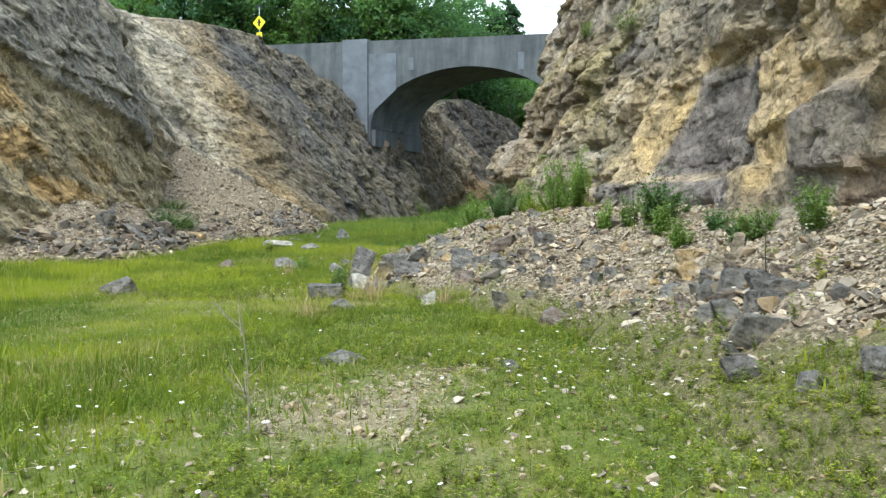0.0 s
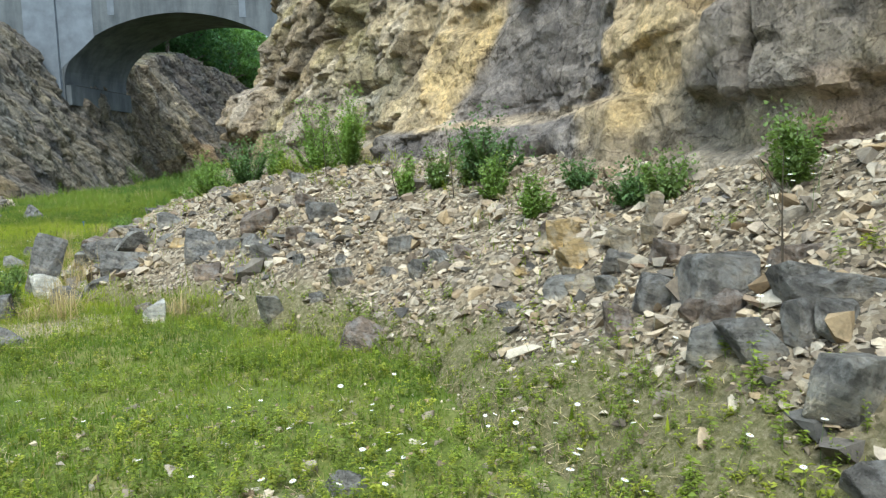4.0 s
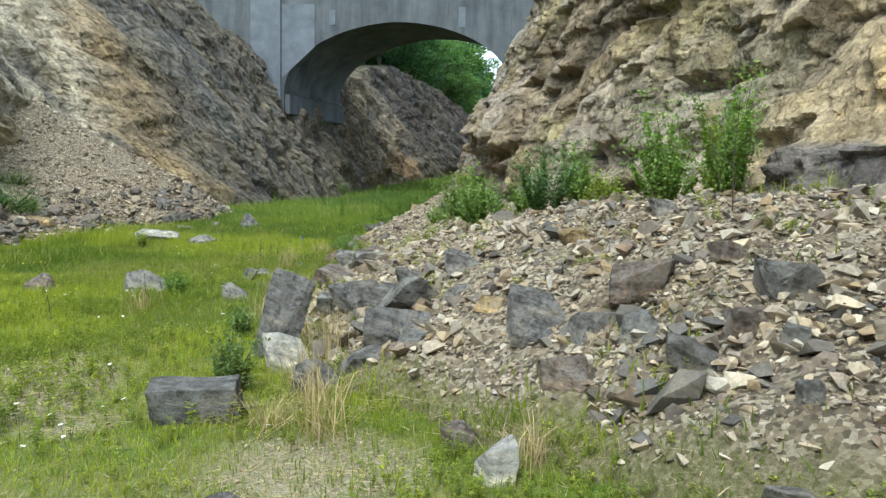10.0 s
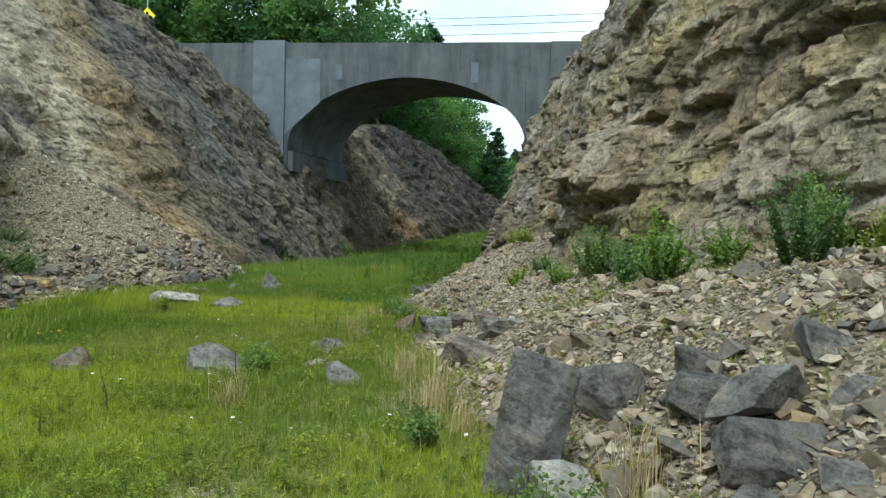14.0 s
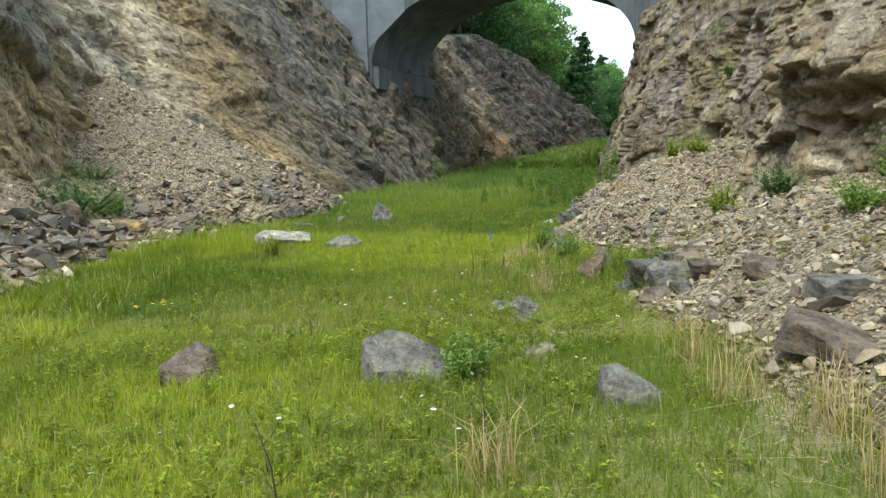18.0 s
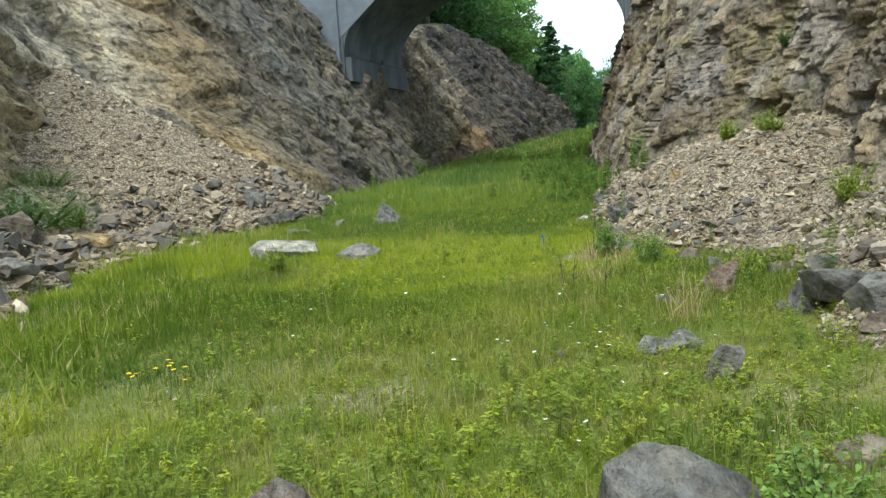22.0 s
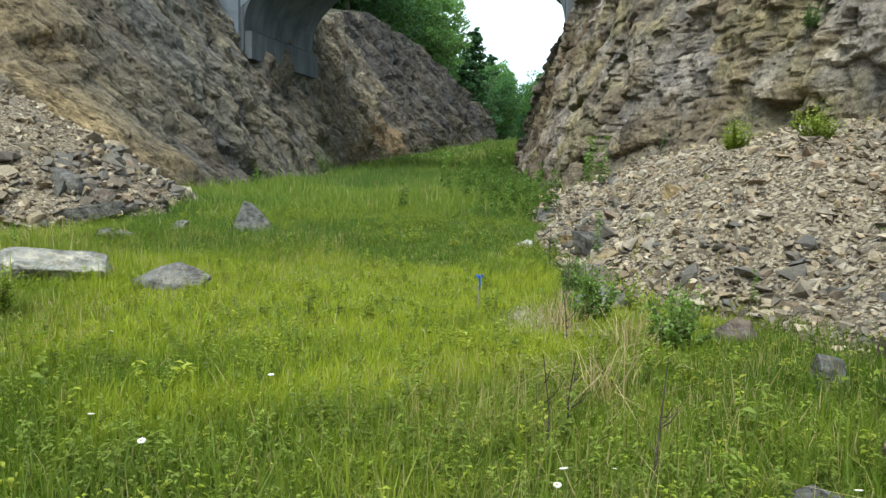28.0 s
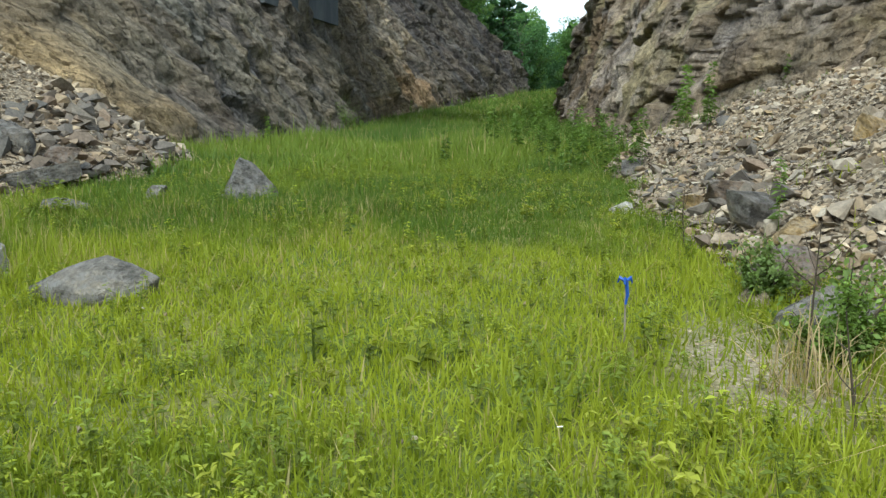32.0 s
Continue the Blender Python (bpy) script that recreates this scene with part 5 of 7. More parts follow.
# boulders: east, north, width, height, tone
BOULDERS = """
-6.94 14.03 0.74 0.32 d; -2.24 11.75 0.44 0.16 d; -1.44 7.39 0.50 0.12 g; -2.92 13.68 0.62 0.26 q; -1.33 15.40 0.62 0.25 g; -2.65 15.80 0.40 0.80 s; -2.56 15.31 0.51 0.38 w; -1.92 16.47 0.55 0.34 d
-1.48 15.78 0.62 0.21 d; -1.56 15.04 0.58 0.32 s; -2.40 20.03 0.74 0.20 b; -0.98 15.26 0.26 0.13 g; -1.40 14.65 0.29 0.14 g; -1.80 14.67 0.47 0.12 d; -0.86 15.61 0.43 0.18 g; -1.42 16.34 0.30 0.19 d
-2.03 20.82 0.51 0.19 g; -2.20 16.95 0.60 0.21 g; -1.93 22.52 0.57 0.20 b; -1.74 17.69 0.42 0.14 t; -7.12 20.67 0.52 0.32 b; -5.41 20.48 0.84 0.38 g; -3.91 19.77 0.47 0.25 g; -12.74 30.00 0.76 0.29 g
-13.28 28.21 0.97 0.41 d; -12.93 27.30 0.61 0.34 b; -13.92 27.49 0.74 0.69 d; -13.0 33.56 0.85 0.36 y; -13.84 35.37 0.78 0.47 b; -13.86 32.54 0.82 0.55 b; -12.12 30.41 0.35 0.14 g; -11.05 27.01 0.46 0.08 t
-13.11 25.93 0.56 0.19 g; -4.22 23.97 0.37 0.17 g; -4.37 21.19 0.38 0.11 t; -2.49 24.48 0.75 0.29 d; -13.04 29.59 0.35 0.29 d; -13.18 35.24 0.53 0.23 g; -10.14 38.08 1.16 0.30 d; -11.63 36.74 0.64 0.26 d
-4.39 23.83 0.50 0.22 f; -4.31 23.00 0.26 0.29 g; -2.99 26.16 0.43 0.40 r; -3.75 25.89 0.32 0.10 d; -2.55 24.88 0.66 0.27 d; -2.45 23.87 0.58 0.31 g; -2.78 23.49 0.39 0.17 b; -2.01 25.71 0.46 0.19 g
-1.77 25.49 0.35 0.18 b; -2.75 31.41 0.60 0.30 b; -2.50 35.61 0.32 0.14 w; -6.35 23.96 0.12 0.07 d; -5.35 23.79 0.10 0.09 g; -2.51 27.60 0.30 0.24 d; -2.83 25.09 0.26 0.10 d; -1.78 25.02 0.38 0.15 b
-2.17 23.54 0.38 0.23 b; -2.51 23.35 0.32 0.14 d; -2.36 29.07 0.49 0.21 b; -9.14 32.35 1.30 0.66 p; -7.48 31.92 0.84 0.27 g; -7.05 37.20 0.95 0.58 k; -9.2 36.5 0.7 0.16 d; -8.3 37.3 0.28 0.28 g
-2.34 32.67 0.55 0.26 d; -3.02 30.70 0.54 0.24 g; -1.91 34.03 0.54 0.24 b; -2.47 31.99 0.32 0.16 y; -10.50 38.71 0.75 0.52 d; -2.11 34.49 0.25 0.16 y; -1.05 33.17 0.29 0.23 y; -1.20 38.52 0.55 0.20 d
-10.01 38.81 0.65 0.37 b; -3.10 31.31 0.28 0.14 t; -2.76 30.73 0.34 0.22 g; 2.38 7.45 0.48 0.32 d; 2.20 7.85 0.32 0.24 d; 2.17 7.45 0.22 0.14 b; 2.13 7.15 0.24 0.20 b; 1.98 7.00 0.32 0.22 g
2.06 6.78 0.28 0.22 d; 2.38 6.85 0.32 0.26 d; 2.48 6.70 0.45 0.24 d; 2.27 6.72 0.20 0.20 d; 2.36 6.60 0.22 0.20 d; 2.13 6.22 0.50 0.28 g; 1.94 7.80 0.24 0.26 b; 2.34 9.70 0.24 0.20 t
2.45 9.60 0.30 0.24 y; 2.30 9.15 0.30 0.26 y; 2.62 9.00 0.30 0.16 t; 2.68 8.70 0.28 0.14 t; 2.74 8.80 0.16 0.30 t; 2.45 8.70 0.26 0.18 d; 2.05 8.90 0.26 0.16 g; 2.19 8.82 0.26 0.18 t
2.20 9.00 0.22 0.16 t; 2.50 9.30 0.20 0.14 t; 2.40 9.90 0.18 0.16 b; 1.75 9.10 0.22 0.10 d; 2.60 8.35 0.30 0.18 b; 0.21 7.30 0.22 0.10 g; 0.88 10.25 0.50 0.24 b; 1.90 5.85 0.28 0.22 d
2.07 5.05 0.22 0.12 g; 2.42 4.80 0.34 0.22 g; 2.55 8.90 0.18 0.16 t; 2.36 9.30 0.18 0.20 y; 2.28 8.60 0.20 0.12 g; 2.75 7.30 0.26 0.14 b; 2.62 7.70 0.20 0.16 b; -0.46 14.05 0.42 0.48 s
-0.17 13.67 0.39 0.22 d; 0.09 13.32 0.35 0.20 g; 0.24 12.73 0.42 0.21 d; 0.24 13.75 0.50 0.30 b; 0.95 12.96 0.45 0.21 d; 0.59 12.78 0.31 0.20 b; -0.96 12.40 0.27 0.26 w; -1.12 13.16 0.28 0.18 b
-0.44 13.23 0.42 0.25 b; 0.50 11.97 0.17 0.18 d; -2.14 14.60 0.46 0.25 d; 0.12 15.24 0.50 0.16 y; 0.32 13.44 0.15 0.11 y; -0.76 14.59 0.25 0.14 y; 0.73 12.55 0.16 0.14 g; 0.78 13.66 0.24 0.16 b
0.90 15.32 0.31 0.20 g; 0.15 11.44 0.36 0.28 g; 0.86 11.38 0.28 0.19 d; 0.61 11.29 0.21 0.11 d; 1.48 11.36 0.27 0.19 d; 1.48 10.67 0.20 0.19 d; 1.28 11.15 0.13 0.10 g; 0.90 11.67 0.15 0.12 g
1.68 10.70 0.19 0.16 g; 1.56 12.06 0.25 0.13 t; 1.88 10.63 0.22 0.11 b; 1.95 9.83 0.24 0.09 t; 2.07 9.57 0.27 0.07 y; 2.19 11.00 0.18 0.11 t; 1.09 12.28 0.18 0.13 t
"""
TONES = {"d": ("dark grey", (0.165, 0.155, 0.145)), "g": ("grey", (0.23, 0.22, 0.205)), "b": ("brown", (0.21, 0.165, 0.135)), "t": ("tan", (0.38, 0.32, 0.235)), "y": ("yellowish", (0.44, 0.32, 0.16)), "w": ("whitish", (0.60, 0.58, 0.54)), "p": ("pale grey", (0.42, 0.40, 0.365)), "r": ("rusty brown", (0.23, 0.165, 0.12)), "s": ("dark grey", (0.17, 0.163, 0.158)), "k": ("dark grey pointed", (0.17, 0.165, 0.158)), "q": ("dark grey square", (0.17, 0.165, 0.16)), "f": ("grey", (0.24, 0.235, 0.225))}
boulder_mats = {}
for code, (word, c) in TONES.items():
    mat, nt, bsdf = material("boulder_" + word.replace(" ", "_"), 0.85)
    grain, blotch, vein = noise_node(nt, 30.0, 7, 0.7), noise_node(nt, 3.2, 6, 0.62), noise_node(nt, 5.0, 6, 0.62, stretch=((1, 1, 0.5), (0.5, 0.3, 0)))
    col = mixc(nt, (*c, 1), ramp(nt, blotch.outputs["Fac"], [(0.32, (0.52, 0.52, 0.54)), (0.52, (1, 1, 1)), (0.68, (1.75, 1.62, 1.4))]), 0.9)
    col = mixc(nt, col, ramp(nt, vein.outputs["Fac"], [(0.34, (0.7, 0.7, 0.7)), (0.66, (1.25, 1.22, 1.18))]), 0.8)
    col = mixc(nt, col, ramp(nt, grain.outputs["Fac"], [(0.3, (0.6, 0.6, 0.6)), (0.7, (1.4, 1.38, 1.35))]), 0.8)
    lichen, band = noise_node(nt, 8.0, 8, 0.72), noise_node(nt, 3.0, 7, 0.7, stretch=((1, 1, 0.16), (0.35, 0.2, 0)))
    col = mixc(nt, col, ramp(nt, band.outputs["Fac"], [(0.38, (0.5, 0.5, 0.51)), (0.5, (1, 1, 1)), (0.62, (1.4, 1.36, 1.27))]), 0.9)
    col = mixc(nt, col, tuple(0.5 * v + 0.19 for v in c) + (1,), ramp(nt, lichen.outputs["Fac"], [(0.46, (0, 0, 0)), (0.62, (0.8, 0.8, 0.8))]), "MIX")
    nt.links.new(col, bsdf.inputs["Base Color"])
    tc = nt.nodes.new("ShaderNodeTexCoord")
    bumped(nt, bsdf, [(facet_height(nt, tc.outputs["Object"], 7.0, 1.0), 1.0, 1.0), (band.outputs["Fac"], 0.8, 0.06), (blotch.outputs["Fac"], 0.7, 0.12), (vein.outputs["Fac"], 1.0, 0.08), (grain.outputs["Fac"], 1.0, 0.03)])
    boulder_mats[code] = mat

for k, row in enumerate(BOULDERS.replace("\n", ";").split(";")):
    if not row.strip():
        continue
    bx, by, bw, bh, code = row.split()
    bx, by, bw, bh = float(bx), float(by), float(bw), float(bh)
    r = np.random.default_rng(500 + k)
    if code == "s":           # a slab set on edge, its broad side to the path
        pts = block_points(r, bw * 1.15, bw * 0.5, bh * 1.15)
        m = pose(bx, by + 0.12, 0, (-20 if bh > 0.6 else -48) + r.uniform(-5, 5), r.uniform(9, 20), r.uniform(-14, 14))
        lift = (0.44 if bh > 0.6 else 0.2) * bh
    elif code == "q":         # a squared block with a flat top
        pts = np.array([(sx * bw * 0.5 * r.uniform(0.88, 1.06), sy * bw * 0.3 * r.uniform(0.85, 1.1), bh * r.uniform(0.88, 1.0) if sz else -0.15) for sx in (-1, -0.3, 0.4, 1) for sy in (-1, 1) for sz in (0, 1)])
        m, lift = pose(bx, by + 0.2, 0, 2, -2, 6), 0.0
    elif code == "k":         # a pointed rock
        pts = np.array([(math.cos(q * 0.9) * bw * r.uniform(0.45, 0.58), math.sin(q * 0.9) * bw * r.uniform(0.35, 0.5), -0.15) for q in range(7)] + [(-0.12 * bw, -0.02, bh), (0.10 * bw, 0.08, bh * 0.82), (-0.26 * bw, 0.0, bh * 0.5), (0.30 * bw, -0.08, bh * 0.42)])
        m, lift = pose(bx, by + 0.1, 0, 0, 0, 10), 0.0
    elif code in "fp":
        pts = stone_points(r, 16, 0.36)
        pts = pts * np.where(pts[:, 2:] < 0, 1.15, 1.0)
        pts = pts / (pts.max(0) - pts.min(0)) * (bw * 1.05, bw * 0.72, bh * 0.95)
        m, lift = pose(bx, by + bw * 0.3, 0, -8, 2, r.uniform(-15, 15)), 0.22 * bh
    elif scree_z(np.array(bx), np.array(by)) < 0.1 and bx > -10 and bh < 0.62 * bw:      # half sunk in the turf: broad below, broken above
        rings = ((-0.12, 1.0, 7), (0.42 * bh, 0.95, 5))
        tip = r.uniform(-0.22, 0.22) * bw
        ridge = [(tip - 0.22 * bw, 0.04 * bw, bh * r.uniform(0.62, 0.9)), (tip, 0.10 * bw, bh), (tip + 0.20 * bw, 0.02 * bw, bh * r.uniform(0.72, 0.95)), (tip + 0.05 * bw, -0.14 * bw, bh * r.uniform(0.6, 0.85))]
        pts = np.array(ridge + [(math.cos(q) * bw * 0.54 * g * r.uniform(0.82, 1.08), math.sin(q) * bw * 0.36 * g * r.uniform(0.85, 1.1), z * r.uniform(0.55, 1.2)) for z, g, n in rings for q in (2 * math.pi * (i + r.uniform(-0.35, 0.35)) / n for i in range(n))])
        m, lift = pose(bx, by + bw * 0.28, 0, 0, r.uniform(-5, 5), r.uniform(-20, 20)), 0.0
    else:
        pts = block_points(r, bw * 0.98, bw * r.uniform(0.55, 0.85), bh * 1.15)
        m, lift = pose(bx, by + bw * 0.28, 0, r.uniform(-14, 14), r.uniform(-14, 14), r.uniform(-35, 35)), 0.28 * bh
    ob = part("boulder", hull_mesh("boulder", pts, 0.022 * min(bw, bh), 0.034 * (bw * bh) ** 0.5, k, 2 if bw < 0.5 else 3), boulder_mats[code])
    m.translation.z = float(surface_z(np.array(bx), np.array(by + bw * 0.2))) + lift
    ob.matrix_basis = m
    spot = "on the stone bank" if scree_z(np.array(bx), np.array(by)) > 0.08 or fan_z(np.array(bx), np.array(by)) > 0.1 else "lying in the grass"
    shape = "leaning slab" if code == "s" else "flat slab" if code == "f" else "angular boulder" if max(bw, bh) > 0.35 else "angular rock"
    tagged(ob, f"{TONES[code][0]} {shape} {spot}", "boulder", "loose boulders")
# ---- grass, weeds and flowers ----
leaf_mat = leaf_material("grass_blades", 0.35)
WALK = np.array([e[:2] for _, e, _, _ in PATH])


def walk_gap(x, y):
    """How far a place lies from the footpath."""
    return np.min(np.hypot(x[:, None] - WALK[None, ::3, 0], y[:, None] - WALK[None, ::3, 1]), 1)


def lush(x, y):
    edge = (x > west_foot(y) + 0.5) * (x < east_foot(y) + 1.5)
    return (1 - 0.72 * bare(x, y)) * (1 - 0.97 * smooth(0.02, 0.22, scree_z(x, y)) * (1 - turf_cover(x, y))) * (1 - smooth(0.0, 0.2, fan_z(x, y))) * edge


def blades(n, x0, x1, y0, y1, keep, height, width, bent, seed, tint=None):
    r = np.random.default_rng(seed)
    x, y = r.uniform(x0, x1, n), r.uniform(y0, y1, n)
    ok = r.uniform(size=n) < keep(x, y)
    x, y = x[ok], y[ok]
    n = len(x)
    tall = (1 - 0.45 * smooth(-3.5, -1.5, x) * smooth(13, 8, y)) * (0.55 + 0.75 * smooth(-0.35, 0.45, fbm(x * 0.3, y * 0.3, 303)) + 0.25 * smooth(-6, -10, x))
    h = height * tall * np.exp(r.normal(0, 0.30, n))
    w = width * r.uniform(0.7, 1.3, n)
    a, lean, la = r.uniform(0, 2 * np.pi, n), np.abs(r.normal(0, 0.68, n)), r.uniform(0, 2 * np.pi, n)
    z = surface_z(x, y) - 0.01
    side = np.stack([np.cos(a), np.sin(a), 0 * a], 1) * w[:, None]
    tipd = np.stack([np.cos(la) * lean, np.sin(la) * lean, 1 - 0.35 * lean], 1) * h[:, None]
    p = np.stack([x, y, z], 1)
    tone = smooth(-0.35, 0.35, 0.9 * fbm(x * 0.22, y * 0.22, 305) + 0.6 * fbm(x * 0.9, y * 0.9, 306)) * 0.85 + r.uniform(-0.05, 0.25, n)
    col = lerp((0.085, 0.150, 0.016), (0.335, 0.385, 0.036), tone)
    col = lerp(col, np.array((0.075, 0.135, 0.025)), 0.6 * smooth(0.12, 0.4, fbm(x * 0.45, y * 0.35, 308, 4)))
    col = lerp(col, np.array((0.38, 0.395, 0.075)), 0.45 * np.exp(-((y - 23.4) / 2.6) ** 2) * smooth(-0.4, 0.3, fbm(x * 0.7, y * 0.7, 309)))
    col = lerp(col, np.array((0.125, 0.205, 0.055)), 0.65 * smooth(30, 42, y))
    col = lerp(col, np.array((0.46, 0.38, 0.20)), (r.uniform(size=n) < 0.05 + 0.18 * smooth(0.05, 0.5, fbm(x * 0.5, y * 0.5, 307))) * 0.8)
    if tint is not None:
        col = np.array(tint)[None] * r.uniform(0.65, 1.25, (n, 1))
    # shade low in the turf is painted on: each blade darker at its foot
    if bent:
        mid = p + tipd * 0.55 * np.array((0.55, 0.55, 1.05))
        v = np.stack([p - side, p + side, mid - 0.75 * side, mid + 0.75 * side, p + tipd], 1)
        f = np.array([[0, 1, 3], [0, 3, 2], [2, 3, 4]])
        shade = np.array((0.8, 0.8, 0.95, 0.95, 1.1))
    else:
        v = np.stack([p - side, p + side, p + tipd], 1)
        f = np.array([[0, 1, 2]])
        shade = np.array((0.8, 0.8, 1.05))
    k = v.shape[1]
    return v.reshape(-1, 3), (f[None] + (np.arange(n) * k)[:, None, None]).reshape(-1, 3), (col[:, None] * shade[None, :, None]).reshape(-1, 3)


def turf(name, label, *sets):
    vs, fs, cs, at = [], [], [], 0
    for v, f, c in sets:
        vs.append(v)
        fs.append(f + at)
        cs.append(c)
        at += len(v)
    ob = new(name, fast_mesh(name, np.concatenate(vs), np.concatenate(fs), leaf_mat, np.concatenate(cs)))
    return tagged(ob, label, "grass", kind="stuff")


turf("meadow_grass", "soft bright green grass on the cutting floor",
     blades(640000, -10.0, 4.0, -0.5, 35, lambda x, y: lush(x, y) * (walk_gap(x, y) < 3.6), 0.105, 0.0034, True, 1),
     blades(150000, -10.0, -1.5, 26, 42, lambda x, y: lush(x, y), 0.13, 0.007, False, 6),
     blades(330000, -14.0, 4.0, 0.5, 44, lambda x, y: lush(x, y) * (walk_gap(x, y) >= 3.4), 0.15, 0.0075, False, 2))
turf("far_grass", "deep green grass farther along the cutting", 
     blades(130000, -15.0, 6.0, 40, 66, lush, 0.30, 0.018, False, 3),
     blades(90000, -8.0, 26.0, 64, 125, lush, 0.40, 0.035, False, 4))
turf("start_grass", "coarse grass round the start of the walk", blades(90000, -17, 5.5, -16, 8, lambda x, y: lush(x, y) * (0.25 + 0.75 * smooth(6, -1, y)) * (x < east_foot(y) + 0.5), 0.2, 0.014, False, 7), blades(40000, -16, -9, 6, 44, lambda x, y: lush(x, y), 0.22, 0.013, False, 8))
turf("sparse_grass", "sparse tufts of grass among the stones",
     blades(60000, -3.5, 4.0, -1, 44, lambda x, y: smooth(0.15, 0.5, fbm(x * 0.9, y * 0.9, 311)) * (scree_z(x, y) > 0.05) * (x < east_foot(y) + 0.6), 0.16, 0.006, True, 5))


def litter(n, area, keep, seed):
    """Dead straw lying flat on the ground."""
    r = np.random.default_rng(seed)
    x, y = r.uniform(area[0], area[1], n), r.uniform(area[2], area[3], n)
    ok = r.uniform(size=n) < keep(x, y)
    x, y = x[ok], y[ok]
    n = len(x)
    a, l = r.uniform(0, 2 * np.pi, n), 0.10 * np.exp(r.normal(0, 0.45, n))
    p = np.stack([x, y, surface_z(x, y) + r.uniform(0.008, 0.03, n)], 1)
    d = np.stack([np.cos(a) * l, np.sin(a) * l, r.normal(0.015, 0.02, n)], 1)
    w = np.stack([-np.sin(a), np.cos(a), 0.3 * r.normal(size=n)], 1) * 0.0028
    v = np.stack([p - d * 0.5 - w, p - d * 0.5 + w, p + d * 0.5], 1)
    f = np.arange(3 * n).reshape(-1, 3)
    c = np.array((0.50, 0.41, 0.27))[None] * r.uniform(0.55, 1.25, (n, 1))
    return v.reshape(-1, 3), f, np.repeat(c, 3, 0)


turf("straw_litter", "dead straw lying on the thin places of the turf",
     litter(190000, (-8.5, 3.0, 1.5, 31), lambda x, y: (bare(x, y) + 0.05 * (y < 14) + 0.35 * turf_cover(x, y) * (scree_z(x, y) > 0.02)) * np.maximum(scree_z(x, y) < 0.1, turf_cover(x, y)) * (walk_gap(x, y) < 4.0), 23))
turf("seed_grass", "thin straw-coloured seed stalks standing over the grass",
     blades(90000, -9.5, 0.5, 11, 31, lambda x, y: lush(x, y) * smooth(0.08, 0.42, fbm(x * 0.4, y * 0.4, 341)) * (0.25 + 0.75 * smooth(-0.2, 0.3, fbm(x * 1.6, y * 1.6, 342))), 0.22, 0.0018, True, 21, (0.37, 0.33, 0.14)),
     blades(30000, -6, 2.5, 2.5, 13, lambda x, y: (0.3 + bare(x, y)) * smooth(-0.1, 0.3, fbm(x * 0.8, y * 0.8, 343)) * (scree_z(x, y) < 0.2), 0.16, 0.0022, True, 22, (0.42, 0.35, 0.20)))


def leafy(n_leaves, reach, height, leaf, r, base_colour, spread=0.35, droop=0.3, stems=1, narrow=0.32):
    """A weed: stems with pointed leaves. Arrays for a joined or single mesh, about its foot."""
    vs, fs, cs, at = [], [], [], 0
    for s in range(stems):
        a0, out = r.uniform(0, 2 * np.pi), reach * r.uniform(0.1, 1.0) * (stems > 1)
        top = np.array((math.cos(a0) * out, math.sin(a0) * out, height * r.uniform(0.7, 1.05)))
        foot = np.array((math.cos(a0) * out * 0.25, math.sin(a0) * out * 0.25, 0.0))
        m = n_leaves // stems
        t = r.uniform(0.12, 1.0, m) ** 0.8
        at_stem = foot + (top - foot) * t[:, None]
        a = r.uniform(0, 2 * np.pi, m)
        size = leaf * r.uniform(0.6, 1.25, m) * (1.15 - 0.5 * t)
        out_v = np.stack([np.cos(a), np.sin(a), spread + r.normal(0, 0.25, m)], 1)
        out_v /= np.linalg.norm(out_v, axis=1, keepdims=True)
        side = np.stack([-np.sin(a), np.cos(a), r.normal(0, 0.25, m)], 1) * narrow
        tip = at_stem + out_v * size[:, None]
        tip[:, 2] -= droop * size
        mid = at_stem + out_v * size[:, None] * 0.5
        v = np.stack([at_stem, mid - side * size[:, None], tip, mid + side * size[:, None]], 1)
        vs.append(v.reshape(-1, 3))
        k = np.arange(m)[:, None, None] * 4 + at
        fs.append((np.array([[0, 1, 2], [0, 2, 3]])[None] + k).reshape(-1, 3))
        # shade inside the plant is put into the colour: lower leaves darker
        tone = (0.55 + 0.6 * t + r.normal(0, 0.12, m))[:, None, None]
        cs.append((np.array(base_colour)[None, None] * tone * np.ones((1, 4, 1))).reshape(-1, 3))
        at += m * 4
        w = 0.002 + 0.003 * height
        vs.append(np.array([foot - (w, 0, 0), foot + (w, 0, 0), top, foot - (0, w, 0), foot + (0, w, 0)]))
        fs.append(np.array([[0, 1, 2], [3, 4, 2]]) + at)
        cs.append(np.full((5, 3), 1.0) * np.array((0.15, 0.20, 0.05)))
        at += 5
    return np.concatenate(vs), np.concatenate(fs), np.clip(np.concatenate(cs), 0.005, 1)


